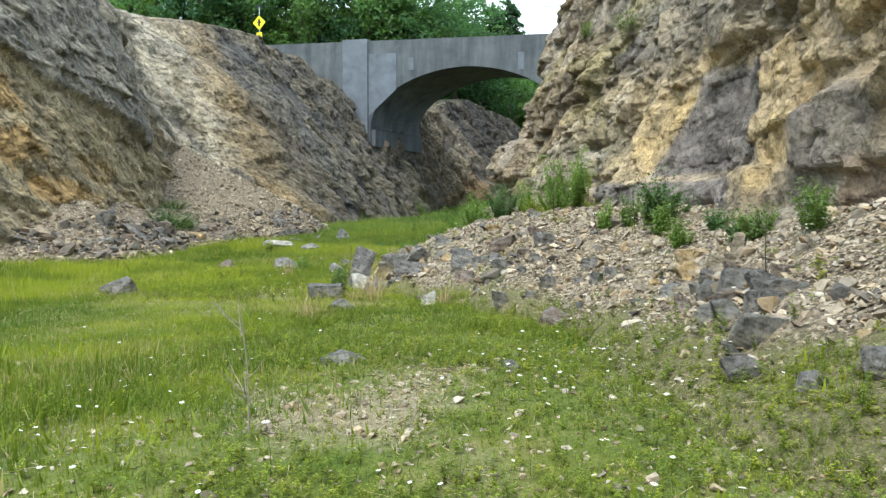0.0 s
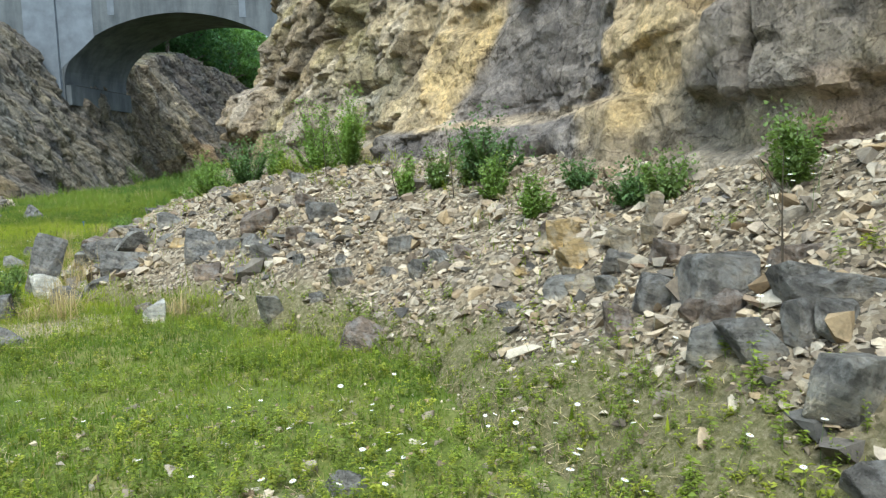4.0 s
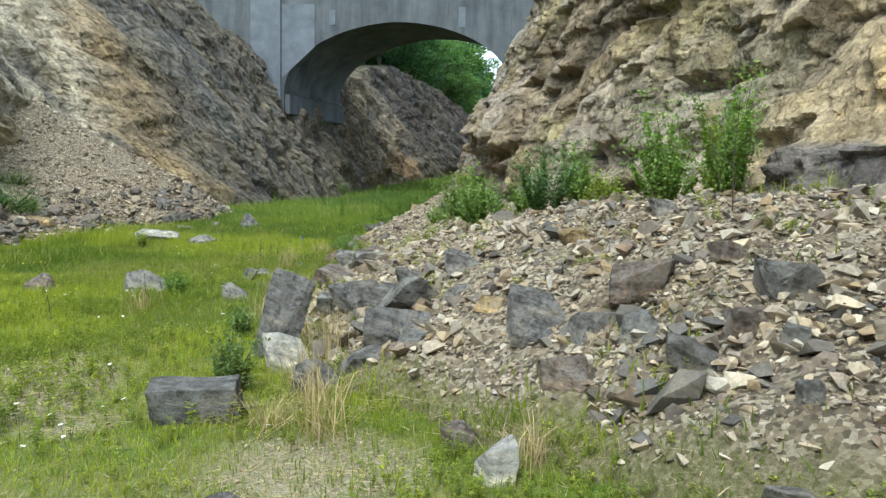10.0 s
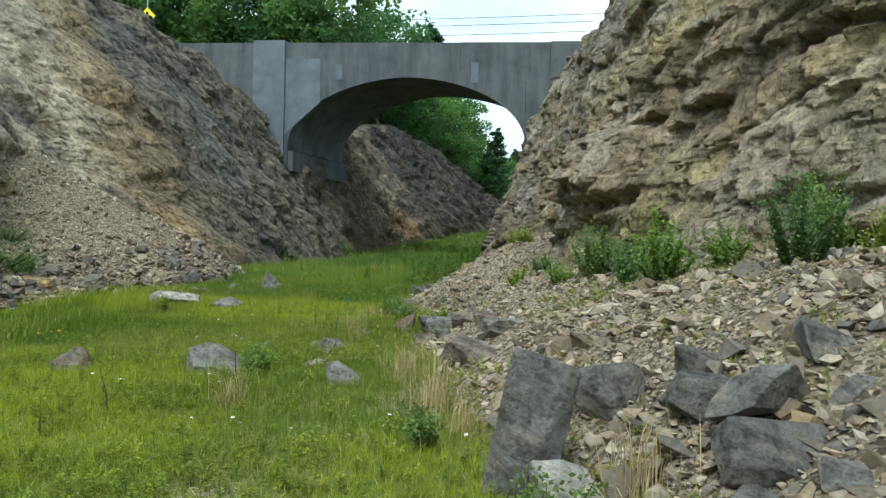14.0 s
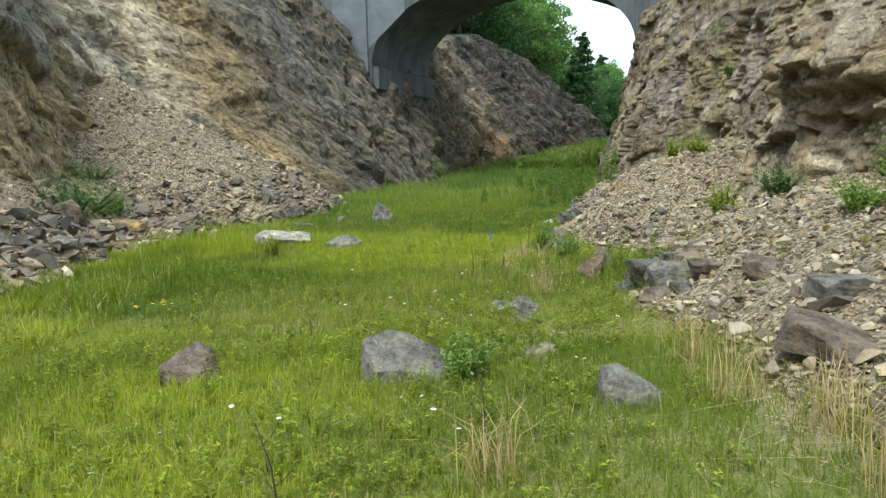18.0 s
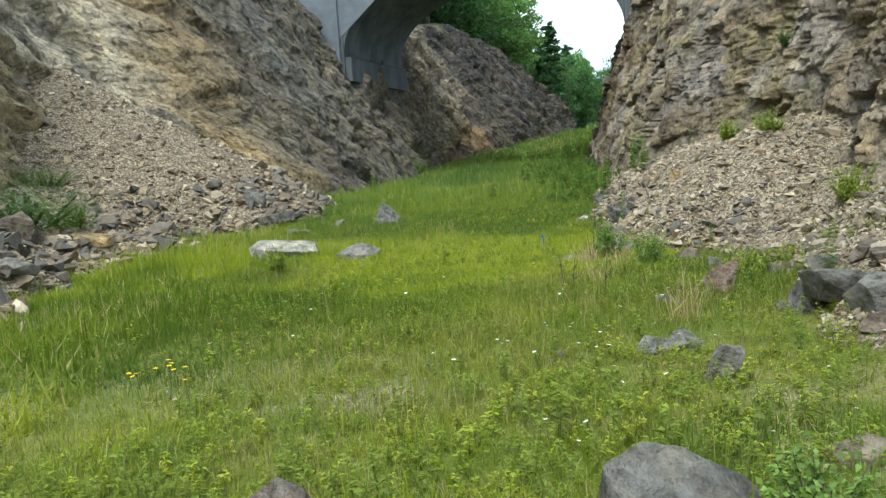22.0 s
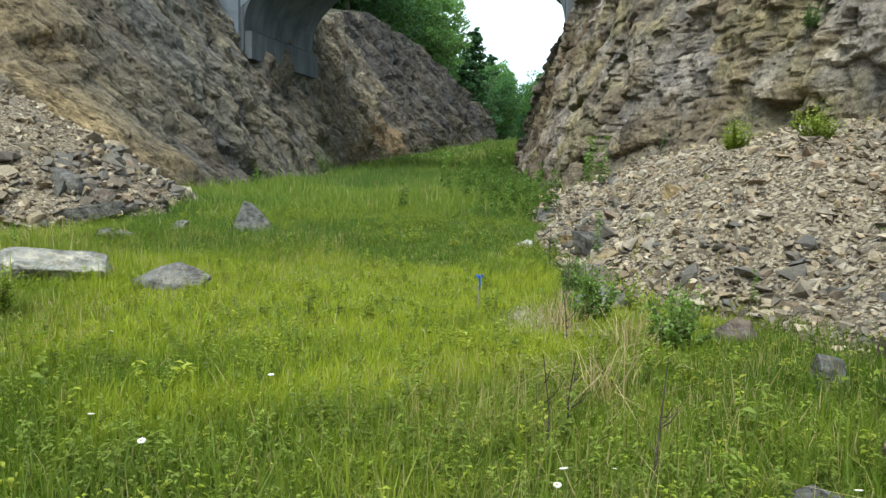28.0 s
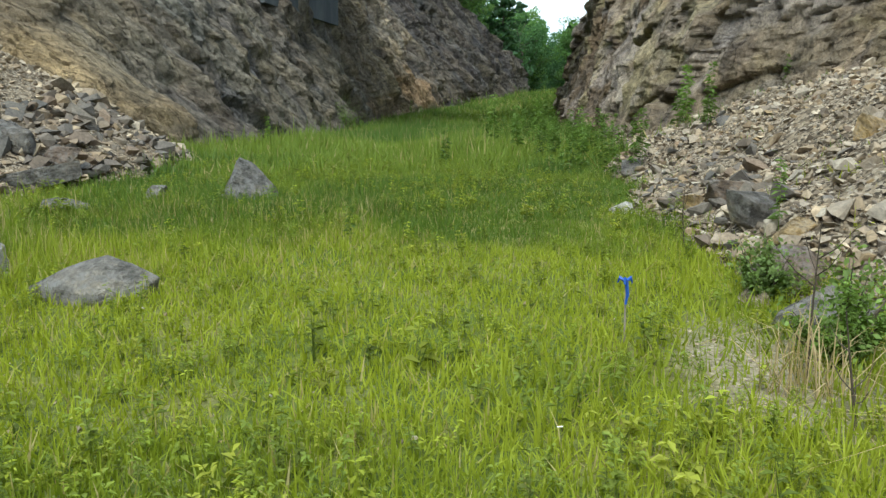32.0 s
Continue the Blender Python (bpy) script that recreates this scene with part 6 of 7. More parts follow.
def strew_plants(name, label, n, keep, area, shapes, scale, seed):
    r = np.random.default_rng(seed)
    x, y = r.uniform(area[0], area[1], n), r.uniform(area[2], area[3], n)
    ok = r.uniform(size=n) < keep(x, y)
    x, y = x[ok], y[ok]
    vs, fs, cs, at = [], [], [], 0
    z, which = surface_z(x, y), r.integers(0, len(shapes), len(x))
    turn, big = r.uniform(0, 2 * np.pi, len(x)), scale * np.exp(r.normal(0, 0.28, len(x)))
    for k in range(len(x)):
        v, f, c = shapes[which[k]]
        ca, sa = math.cos(turn[k]) * big[k], math.sin(turn[k]) * big[k]
        vs.append(np.stack([v[:, 0] * ca - v[:, 1] * sa + x[k], v[:, 0] * sa + v[:, 1] * ca + y[k], v[:, 2] * big[k] + z[k]], 1))
        fs.append(f + at)
        cs.append(c * r.uniform(0.75, 1.2))
        at += len(v)
    ob = new(name, fast_mesh(name, np.concatenate(vs), np.concatenate(fs), leaf_mat, np.concatenate(cs)))
    return tagged(ob, label, "weeds", kind="stuff")


weed_shapes = [leafy(28, 0.10, h, 0.042, np.random.default_rng(40 + k), c, stems=s, narrow=0.22) for k, (h, s, c) in enumerate(((0.16, 2, (0.23, 0.29, 0.04)), (0.22, 2, (0.19, 0.25, 0.045)), (0.12, 3, (0.30, 0.345, 0.04)), (0.18, 2, (0.22, 0.275, 0.05)), (0.09, 3, (0.31, 0.335, 0.05))))]
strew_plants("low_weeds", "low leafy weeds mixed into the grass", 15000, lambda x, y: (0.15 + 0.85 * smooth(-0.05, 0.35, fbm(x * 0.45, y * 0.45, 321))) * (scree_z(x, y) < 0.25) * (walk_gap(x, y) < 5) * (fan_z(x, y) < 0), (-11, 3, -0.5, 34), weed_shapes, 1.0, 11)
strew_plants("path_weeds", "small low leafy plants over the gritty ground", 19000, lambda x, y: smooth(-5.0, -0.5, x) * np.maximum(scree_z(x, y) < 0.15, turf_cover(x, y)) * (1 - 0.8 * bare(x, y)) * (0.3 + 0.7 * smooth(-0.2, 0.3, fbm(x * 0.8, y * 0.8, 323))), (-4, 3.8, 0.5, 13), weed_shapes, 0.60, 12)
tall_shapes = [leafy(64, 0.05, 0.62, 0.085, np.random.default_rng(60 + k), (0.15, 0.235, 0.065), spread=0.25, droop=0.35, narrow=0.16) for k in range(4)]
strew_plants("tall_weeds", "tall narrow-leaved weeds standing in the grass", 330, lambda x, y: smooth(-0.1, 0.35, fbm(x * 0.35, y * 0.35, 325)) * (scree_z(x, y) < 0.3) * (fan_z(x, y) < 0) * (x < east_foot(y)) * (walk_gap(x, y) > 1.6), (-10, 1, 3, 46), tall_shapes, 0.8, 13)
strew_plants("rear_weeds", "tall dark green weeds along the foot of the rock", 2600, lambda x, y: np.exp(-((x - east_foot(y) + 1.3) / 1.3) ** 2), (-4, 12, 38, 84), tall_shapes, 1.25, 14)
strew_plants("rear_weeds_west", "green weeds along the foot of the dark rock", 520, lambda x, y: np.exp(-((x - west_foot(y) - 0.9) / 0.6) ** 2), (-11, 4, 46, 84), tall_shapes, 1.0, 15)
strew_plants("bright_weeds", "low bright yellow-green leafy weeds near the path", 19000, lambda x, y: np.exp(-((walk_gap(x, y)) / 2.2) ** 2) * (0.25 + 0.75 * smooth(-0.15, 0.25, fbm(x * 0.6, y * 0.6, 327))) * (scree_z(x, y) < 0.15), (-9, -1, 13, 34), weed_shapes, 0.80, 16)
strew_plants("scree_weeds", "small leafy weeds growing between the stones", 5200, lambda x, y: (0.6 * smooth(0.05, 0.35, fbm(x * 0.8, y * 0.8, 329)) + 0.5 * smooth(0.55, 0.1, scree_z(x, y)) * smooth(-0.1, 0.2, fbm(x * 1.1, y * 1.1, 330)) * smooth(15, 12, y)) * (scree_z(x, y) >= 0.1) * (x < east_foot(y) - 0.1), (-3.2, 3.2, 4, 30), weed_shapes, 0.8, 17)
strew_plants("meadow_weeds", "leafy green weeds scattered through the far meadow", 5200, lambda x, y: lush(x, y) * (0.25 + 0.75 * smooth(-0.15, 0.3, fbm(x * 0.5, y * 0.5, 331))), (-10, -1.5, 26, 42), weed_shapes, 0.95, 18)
# ---- trees ----
bark_mat = plain_material("bark", (0.13, 0.105, 0.085), 0.95, 0, 0.4, 9.0)
crown_mat = leaf_material("tree_leaves", 0.42)


def leaf_cloud(centres, radii, per, leaf, colours, r, flat=0.8):
    """Leaves round many centres: points, faces and colours."""
    n = len(centres) * per
    c, rad = np.repeat(centres, per, 0), np.repeat(radii, per)
    d = r.normal(size=(n, 3))
    d /= np.linalg.norm(d, axis=1, keepdims=True)
    p = c + d * (rad * r.uniform(0.25, 1.0, n) ** 0.5)[:, None] * (1, 1, flat)
    a = r.normal(size=(n, 3))
    a /= np.linalg.norm(a, axis=1, keepdims=True)
    b = np.cross(a, r.normal(size=(n, 3)))
    b /= np.linalg.norm(b, axis=1, keepdims=True)
    s = leaf * r.uniform(0.6, 1.3, n)[:, None]
    v = np.stack([p - a * s, p - b * s * 0.55, p + a * s, p + b * s * 0.55], 1).reshape(-1, 3)
    f = (np.array([[0, 1, 2], [0, 2, 3]])[None] + np.arange(n)[:, None, None] * 4).reshape(-1, 3)
    col = np.repeat(colours, per, 0) * r.uniform(0.75, 1.25, n)[:, None]
    return v, f, np.repeat(col, 4, 0)


def broadleaf(seed, height, width, tint):
    r = np.random.default_rng(seed)
    tree = new("tree")
    bm = bmesh.new()
    trunk = [(0.15 * r.normal() * k, 0.15 * r.normal() * k, height * 0.82 * k / 5) for k in range(6)]
    tube(bm, trunk, [0.022 * height * (1 - 0.17 * k) for k in range(6)], 7)
    ends = []
    for k in range(13):
        t = r.uniform(0.25, 0.85)
        p = Vector(trunk[0]).lerp(Vector(trunk[-1]), t)
        a, out = 2.4 * k + r.uniform(-0.4, 0.4), width * 0.5 * (1.1 - 0.6 * abs(t - 0.4)) * r.uniform(0.6, 1.0)
        q = p + Vector((math.cos(a) * out * 0.55, math.sin(a) * out * 0.55, height * 0.06))
        e = p + Vector((math.cos(a) * out, math.sin(a) * out, height * r.uniform(0.08, 0.2)))
        tube(bm, [p, q, e], [0.007 * height, 0.005 * height, 0.002 * height], 5)
        ends += [q, e, q.lerp(e, 0.5)]
    part("trunk", bm, bark_mat, tree)
    centres = [np.array(e) for e in ends]
    for k in range(52):
        d = r.normal(size=3)
        d /= np.linalg.norm(d)
        lump = 0.78 + 0.3 * math.sin(3 * d[0] + seed) * math.cos(2.5 * d[1] + 2 * d[2] + seed)
        centres.append(np.array((d[0] * width * 0.5 * lump, d[1] * width * 0.5 * lump, height * 0.60 + d[2] * height * 0.40 * lump)))
    centres = np.array(centres)
    centres = centres[centres[:, 2] > height * 0.14]
    # the crown's own shade is painted in: leaf clumps darken downwards
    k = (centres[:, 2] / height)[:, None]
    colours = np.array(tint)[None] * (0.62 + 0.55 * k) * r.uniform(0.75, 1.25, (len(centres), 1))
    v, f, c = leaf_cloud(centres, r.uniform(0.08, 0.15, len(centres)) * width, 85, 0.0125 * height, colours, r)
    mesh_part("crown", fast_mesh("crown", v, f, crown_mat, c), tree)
    return tree


def conifer(seed, height, tint):
    r = np.random.default_rng(seed)
    tree = new("pine_tree")
    bm = bmesh.new()
    tube(bm, [(0, 0, 0), (0.05, 0, height * 0.5), (0, 0.05, height)], [0.016 * height, 0.010 * height, 0.02], 6)
    centres, radii = [], []
    for k in range(20):
        level = height * (0.15 + 0.82 * k / 19)
        for j in range(5):
            z = level + height * r.uniform(-0.025, 0.025)
            reach = height * 0.20 * (1.06 - k / 20) ** 0.8 * r.uniform(0.5, 1.2)
            a = j * 1.26 + k * 0.7 + r.uniform(-0.4, 0.4)
            e = Vector((math.cos(a) * reach, math.sin(a) * reach, z + reach * r.uniform(-0.25, 0.30)))
            tube(bm, [(0, 0, z), e], [0.03, 0.012], 4)
            for t in (0.35, 0.7, 1.0):
                centres.append((e.x * t, e.y * t, z + (e.z - z) * t))
                radii.append(0.16 * reach + 0.22)
    part("trunk", bm, bark_mat, tree)
    centres = np.array(centres)
    colours = np.array(tint)[None] * r.uniform(0.7, 1.25, (len(centres), 1))
    v, f, c = leaf_cloud(centres, np.array(radii), 13, 0.017 * height, colours, r, 0.75)
    mesh_part("crown", fast_mesh("crown", v, f, crown_mat, c), tree)
    return tree


GREENS = ((0.085, 0.175, 0.075), (0.12, 0.22, 0.075), (0.075, 0.16, 0.08), (0.14, 0.245, 0.08), (0.08, 0.17, 0.085))
kinds = [broadleaf(700 + k, 16.0, w, g) for k, (w, g) in enumerate(zip((10.5, 9.0, 11.5, 8.5, 9.5), GREENS))]
pine = conifer(720, 16.0, (0.055, 0.115, 0.055))
for base in kinds:
    tagged(base, "leafy green broadleaf tree above the cutting", "tree", "trees beyond the bridge")
tagged(pine, "dark green pine tree on the skyline", "tree", "trees beyond the bridge")
tr = np.random.default_rng(91)
spots = []          # east, north, height, pine or not


def stand(x, y, h, dark=False, z=None):
    spots.append((x, y, h, dark, z))


for k in range(15):      # behind the road, west
    stand(-62 + k * 3.8 + tr.uniform(-1, 1), 86 + tr.uniform(-2, 4), tr.uniform(17, 22))
for k in range(12):
    stand(-60 + k * 4.8 + tr.uniform(-1, 1), 97 + tr.uniform(-3, 3), tr.uniform(17, 21), k % 4 == 1)
for k in range(8):       # beside the road, far west
    stand(-66 + k * 4.2, 74 + tr.uniform(-3, 3) + 0.4 * k, tr.uniform(12, 17))
for x, y, h in ((-13, 92, 15), (-9, 96, 14), (-6, 98, 12), (-3.5, 101, 11), (-11, 100, 13)):
    stand(x, y, h)
for k in range(15):      # along the west rim beyond the bridge
    y = 84 + k * 4.6
    stand(west_foot(y) - west_lean(y) * 8 - tr.uniform(4.2, 6.2), y, tr.uniform(9.5, 12.5) + 1.5 * (k < 6), False, float(west_top(y)) - 0.6)
for k in range(9):
    y = 92 + k * 7.5
    stand(west_foot(y) - west_lean(y) * 8 - tr.uniform(9, 13), y, tr.uniform(12, 15), k % 3 == 0, float(west_top(y)) - 0.6)
for k in range(16):      # closing the far end, on both sides of the track
    y = 122 + k * 5.5
    stand(west_foot(y) - tr.uniform(0.0, 3.0) - 0.3 * k * (k < 4), y, tr.uniform(12, 15), k % 3 == 0)
    stand(east_foot(y) + tr.uniform(0.0, 3.0), y + 8, tr.uniform(9, 12), k % 3 == 1)
for k in range(11):      # along the east rim beyond the bridge
    y = 92 + k * 6.5
    stand(east_foot(y) + east_lean(y) * 6 + tr.uniform(1.5, 4.5) + 2.0, y, tr.uniform(7, 10))
for x, y, h in ((-13.5, 100, 22), (-9.5, 103, 22), (-6.5, 107, 22), (-3.5, 108, 20), (-1.0, 111, 18.5), (1.5, 113, 18), (-11, 110, 21), (-5, 114, 21), (5.5, 118, 14), (8.5, 122, 13)):
    stand(x, y, h, False, 12.0 if x > -4 else None)
for x, y, h in ((3.4, 109, 19.5), (1.0, 108, 18.5), (-15, 104, 24)):
    stand(x, y, h, True, 11.5 if x > -4 else None)
used = set()
for k, (x, y, h, dark, up) in enumerate(spots):
    base = pine if dark else kinds[int(tr.integers(0, 5))]
    z = float(ground_z(np.array([x]), np.array([y]))[0]) - 0.15 if up is None else up
    m = pose(x, y, z, tr.uniform(-2, 2), tr.uniform(-2, 2), tr.uniform(0, 360)) @ Matrix.Diagonal((h / 16 * tr.uniform(0.9, 1.15), h / 16 * tr.uniform(0.9, 1.15), h / 16, 1))
    if base.name not in used:
        used.add(base.name)
        base.matrix_basis = m
    else:
        ob = copy_thing(base, Matrix.Identity(4))
        ob.matrix_basis = m

# far woods on the hills
r = np.random.default_rng(95)
n = 2600
wx, wy = r.uniform(-260, 330, n), r.uniform(175, 620, n)
track = np.abs(wx - (0.46 * wy - 44)) > 9 + 0.02 * wy
wx, wy = wx[track], wy[track]
wz = ground_z(wx, wy) + 42 * smooth(300, 700, wy) * (0.7 + 0.3 * vnoise(wx / 160, wy / 200, 3))
cen = np.concatenate([np.c_[wx + r.normal(0, 1.6, len(wx)), wy, wz + h * r.uniform(0.8, 1.2, len(wx))] for h in (4.0, 8.0, 11.5)])
v, f, c = leaf_cloud(cen, r.uniform(2.2, 3.8, len(cen)), 9, 1.1, np.array((0.075, 0.125, 0.045))[None] * r.uniform(0.7, 1.3, (len(cen), 1)), r)
tagged(new("far_woods", fast_mesh("far_woods", v, f, crown_mat, c)), "hazy green woods on the distant hillside", "woods", kind="stuff")
# ---- bushes, flowers and dry stalks ----
def shrub(seed, width, height, leaf, tint, leaves):
    r = np.random.default_rng(seed)
    bush = new("bush")
    tops = []
    for k in range(14):
        bm = bmesh.new()
        a, o = 0.7 * k + r.uniform(-0.3, 0.3), width * 0.5 * r.uniform(0.1, 1.0)
        top = (math.cos(a) * o, math.sin(a) * o, height * r.uniform(0.35, 1.08))
        tube(bm, [(top[0] * 0.15, top[1] * 0.15, -0.03), (top[0] * 0.5, top[1] * 0.5, top[2] * 0.55), top], [0.008, 0.005, 0.002], 5)
        tops.append(top)
        part("stem", bm, bark_mat, bush)
    v, f, c = [], [], []
    at = 0
    for k, top in enumerate(tops):
        n = leaves // len(tops)
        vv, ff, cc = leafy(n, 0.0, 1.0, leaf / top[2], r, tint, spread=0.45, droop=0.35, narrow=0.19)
        t = vv[:, 2:3]
        vv = np.c_[vv[:, :2] * top[2], vv[:, 2] * top[2]] + np.array((top[0], top[1], 0)) * (0.3 + 0.7 * t)
        v.append(vv)
        f.append(ff + at)
        c.append(cc * r.uniform(0.8, 1.2))
        at += len(vv)
    inner = np.array([(t[0] * q * 0.9, t[1] * q * 0.9, t[2] * (0.25 + 0.7 * q)) for t in tops for q in (0.35, 0.7, 1.0)])
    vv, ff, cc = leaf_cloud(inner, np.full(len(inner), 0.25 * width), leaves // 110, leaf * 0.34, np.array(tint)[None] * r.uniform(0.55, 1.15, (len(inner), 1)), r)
    vv[:, 2] = np.maximum(vv[:, 2], 0.01)
    v.append(vv)
    f.append(ff + at)
    c.append(cc)
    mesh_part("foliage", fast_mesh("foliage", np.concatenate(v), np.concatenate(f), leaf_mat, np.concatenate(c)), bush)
    return bush


# east, north, height above the ground's own, width, height, tone
BUSHES = [(1.45, 16.9, 0.0, 0.8, 1.10, 1), (0.9, 18.7, 0.0, 0.55, 0.85, 1), (0.35, 19.8, 0.0, 0.5, 0.55, 1), (2.65, 12.0, 0.0, 0.75, 0.80, 2), (2.25, 12.7, 0.0, 0.3, 0.50, 0), (2.45, 12.2, 0.0, 0.32, 0.55, 0), (1.85, 12.7, 0.0, 0.25, 0.55, 1), (1.72, 15.9, 0.0, 0.6, 1.2, 1),
          (3.0, 10.55, 0.0, 0.3, 0.32, 2), (3.08, 9.65, 0.0, 0.5, 0.42, 2), (3.1, 9.2, 0.0, 0.5, 0.40, 0), (2.5, 10.45, 0.0, 0.35, 0.40, 1), (3.25, 8.0, 0.0, 0.42, 0.52, 0), (2.5, 11.5, 0.0, 0.35, 0.45, 1),
          (-0.35, 19.9, 0.0, 0.8, 0.8, 1), (0.3, 18.2, 0.0, 0.6, 0.8, 2), (-0.45, 22.4, 0.0, 0.95, 0.85, 0), (-0.15, 21.7, 0.0, 0.7, 0.55, 2), (-0.4, 21.0, 0.0, 0.4, 0.4, 2), (-0.8, 23.0, 0.0, 0.5, 0.35, 1), (1.0, 17.9, 0.0, 0.5, 0.4, 3), (0.5, 24.6, 0.0, 0.6, 0.45, 0), (1.9, 16.6, 0.0, 0.4, 0.9, 3),
          (-0.35, 26.1, 0.0, 0.5, 0.45, 2), (-0.5, 28.0, 0.0, 0.5, 0.5, 3), (-2.4, 27.0, 0.0, 0.5, 0.4, 3), (-3.3, 30.2, 0.0, 0.5, 0.55, 1), (-3.05, 31.4, 0.0, 0.45, 0.42, 0), (-3.0, 29.0, 0.0, 0.5, 0.5, 1),
          (-14.0, 33.2, 0.0, 1.9, 0.85, 2), (-13.5, 34.2, 0.0, 1.3, 0.6, 0), (-15.2, 37.0, 0.0, 1.2, 0.5, 0), (-8.9, 51.0, 0.0, 1.2, 0.9, 3), (-6.2, 66.0, 0.0, 2.2, 1.3, 0), (-9.4, 48.2, 0.0, 1.0, 0.7, 3),
          (0.5, 34.5, 0.0, 0.5, 0.5, 3), (0.4, 32.3, 0.0, 0.5, 0.45, 3), (-2.85, 14.6, 0.0, 0.36, 0.45, 0), (-3.25, 16.9, 0.0, 0.3, 0.35, 0), (-4.95, 20.55, 0.0, 0.35, 0.4, 1), (-8.7, 30.6, 0.0, 0.4, 0.5, 3)]
BUSH_TINTS = ((0.185, 0.265, 0.09), (0.21, 0.315, 0.085), (0.125, 0.21, 0.085), (0.28, 0.345, 0.07))
BUSH_WORDS = ("olive green", "light green", "dark green", "yellow-green")
for k, (x, y, up, w, h, tone) in enumerate(BUSHES):
    ob = shrub(800 + k, 1.3 * w, h, 0.055 if h < 0.6 else 0.065, BUSH_TINTS[tone], int(1100 + 4600 * w * h))
    spot = "at the foot of the rock" if scree_z(np.array(x), np.array(y)) > 0.1 else "growing in the grass" if x > -10 else "at the foot of the west slope"
    ob.matrix_basis = pose(x, y, float(surface_z(np.array(x), np.array(y))) - 0.02 + up, 0, 0, 37 * k)
    tagged(ob, f"{BUSH_WORDS[tone]} leafy bush {spot}", "bush", "bushes")

# shrubs rooted in cracks of the east face
for k, (y, z, w) in enumerate(((17.6, 5.6, 0.8), (19.2, 7.1, 1.0), (27.6, 6.6, 0.8), (21.6, 6.4, 0.6), (35.2, 4.0, 0.7), (36.5, 5.2, 0.6), (16.9, 8.3, 0.9))):
    ob = shrub(850 + k, w, w * 0.8, 0.085, BUSH_TINTS[(0, 2, 1)[k % 3]], 320)
    ob.matrix_basis = pose(float(east_foot(y) + east_lean(y) * z) - 0.12, y, z - 0.1, 0, -25, 50 * k)
    tagged(ob, "small green shrub rooted in the rock face", "bush", "shrubs on the rock")

# daisies
petal_mat, eye_mat, stem_mat = plain_material("white_petals", (0.80, 0.80, 0.76), 0.7, 0, 0.06), plain_material("yellow_flower_eye", (0.62, 0.42, 0.05), 0.8), plain_material("green_stem", (0.09, 0.14, 0.04), 0.7)


def daisy(height):
    d = new("daisy")
    bm = bmesh.new()
    tube(bm, [(0, 0, 0), (0.012, 0.008, height * 0.5), (0.004, 0.012, height)], [0.0028, 0.0024, 0.002], 5)
    part("stem", bm, stem_mat, d)
    bm = bmesh.new()
    for k in range(13):
        a = 2 * math.pi * k / 13
        u, s = Vector((math.cos(a), math.sin(a), 0.0)), Vector((-math.sin(a), math.cos(a), 0.0))
        c = Vector((0.004, 0.012, height))
        top = [bm.verts.new(c + q) for q in (u * 0.005, u * 0.016 - s * 0.0045, u * 0.024 - s * 0.002 - Vector((0, 0, 0.003)), u * 0.024 + s * 0.002 - Vector((0, 0, 0.003)), u * 0.016 + s * 0.0045)]
        low = [bm.verts.new(v.co - Vector((0, 0, 0.0012))) for v in top]
        bm.faces.new(top)
        bm.faces.new(low[::-1])
        for i in range(5):
            bm.faces.new((top[i], low[i], low[(i + 1) % 5], top[(i + 1) % 5]))
    part("flower_head", bm, petal_mat, d)
    bm = bmesh.new()
    bmesh.ops.create_icosphere(bm, subdivisions=1, radius=0.007, matrix=Matrix.Translation((0.004, 0.012, height + 0.001)) @ Matrix.Diagonal((1, 1, 0.5, 1)))
    part("flower_eye", bm, eye_mat, d)
    return tagged(d, "white daisy with a yellow eye on a thin green stem", "flower", "daisies")


r = np.random.default_rng(97)
flower = daisy(0.34)
flower.matrix_basis = pose(-1.2, 4.2, float(surface_z(np.array(-1.2), np.array(4.2))), 6, -4, 0)
CLUSTERS = [(-4.9, 23.6, 1.0, 26), (3.2, 7.95, 0.35, 18), (2.35, 12.3, 0.5, 12), (-3.2, 13.2, 0.8, 10), (-1.8, 4.0, 1.6, 10), (-3.6, 16.8, 1.0, 9), (-5.6, 19.0, 1.3, 10), (-6.0, 28.5, 1.6, 6), (-4.6, 25.8, 0.8, 9), (-8.2, 24.0, 2.0, 5), (-2.6, 8.6, 1.8, 8), (1.3, 6.2, 1.4, 50), (0.6, 7.6, 1.2, 30), (0.6, 3.6, 1.2, 22), (-2.6, 4.4, 0.9, 16), (-2.8, 6.6, 0.8, 10), (-4.4, 21.0, 1.5, 8)]
for cx, cy, rad, n in CLUSTERS:
    for k in range(n):
        x, y = cx + r.normal(0, rad * 0.6), cy + r.normal(0, rad * 0.6)
        if x > east_foot(y) - 0.3:
            continue
        big = r.uniform(0.45, 0.78)
        ob = copy_thing(flower, Matrix.Identity(4))
        ob.matrix_basis = pose(x, y, float(surface_z(np.array(x), np.array(y))) - 0.01, r.uniform(-20, 20), r.uniform(-20, 20), r.uniform(0, 360)) @ Matrix.Diagonal((big, big, big, 1))

# yellow flowers
GOLD_AT = (-8.3, 23.4)
gold_mat = plain_material("golden_petals", (0.72, 0.52, 0.03), 0.6, 0, 0.08)


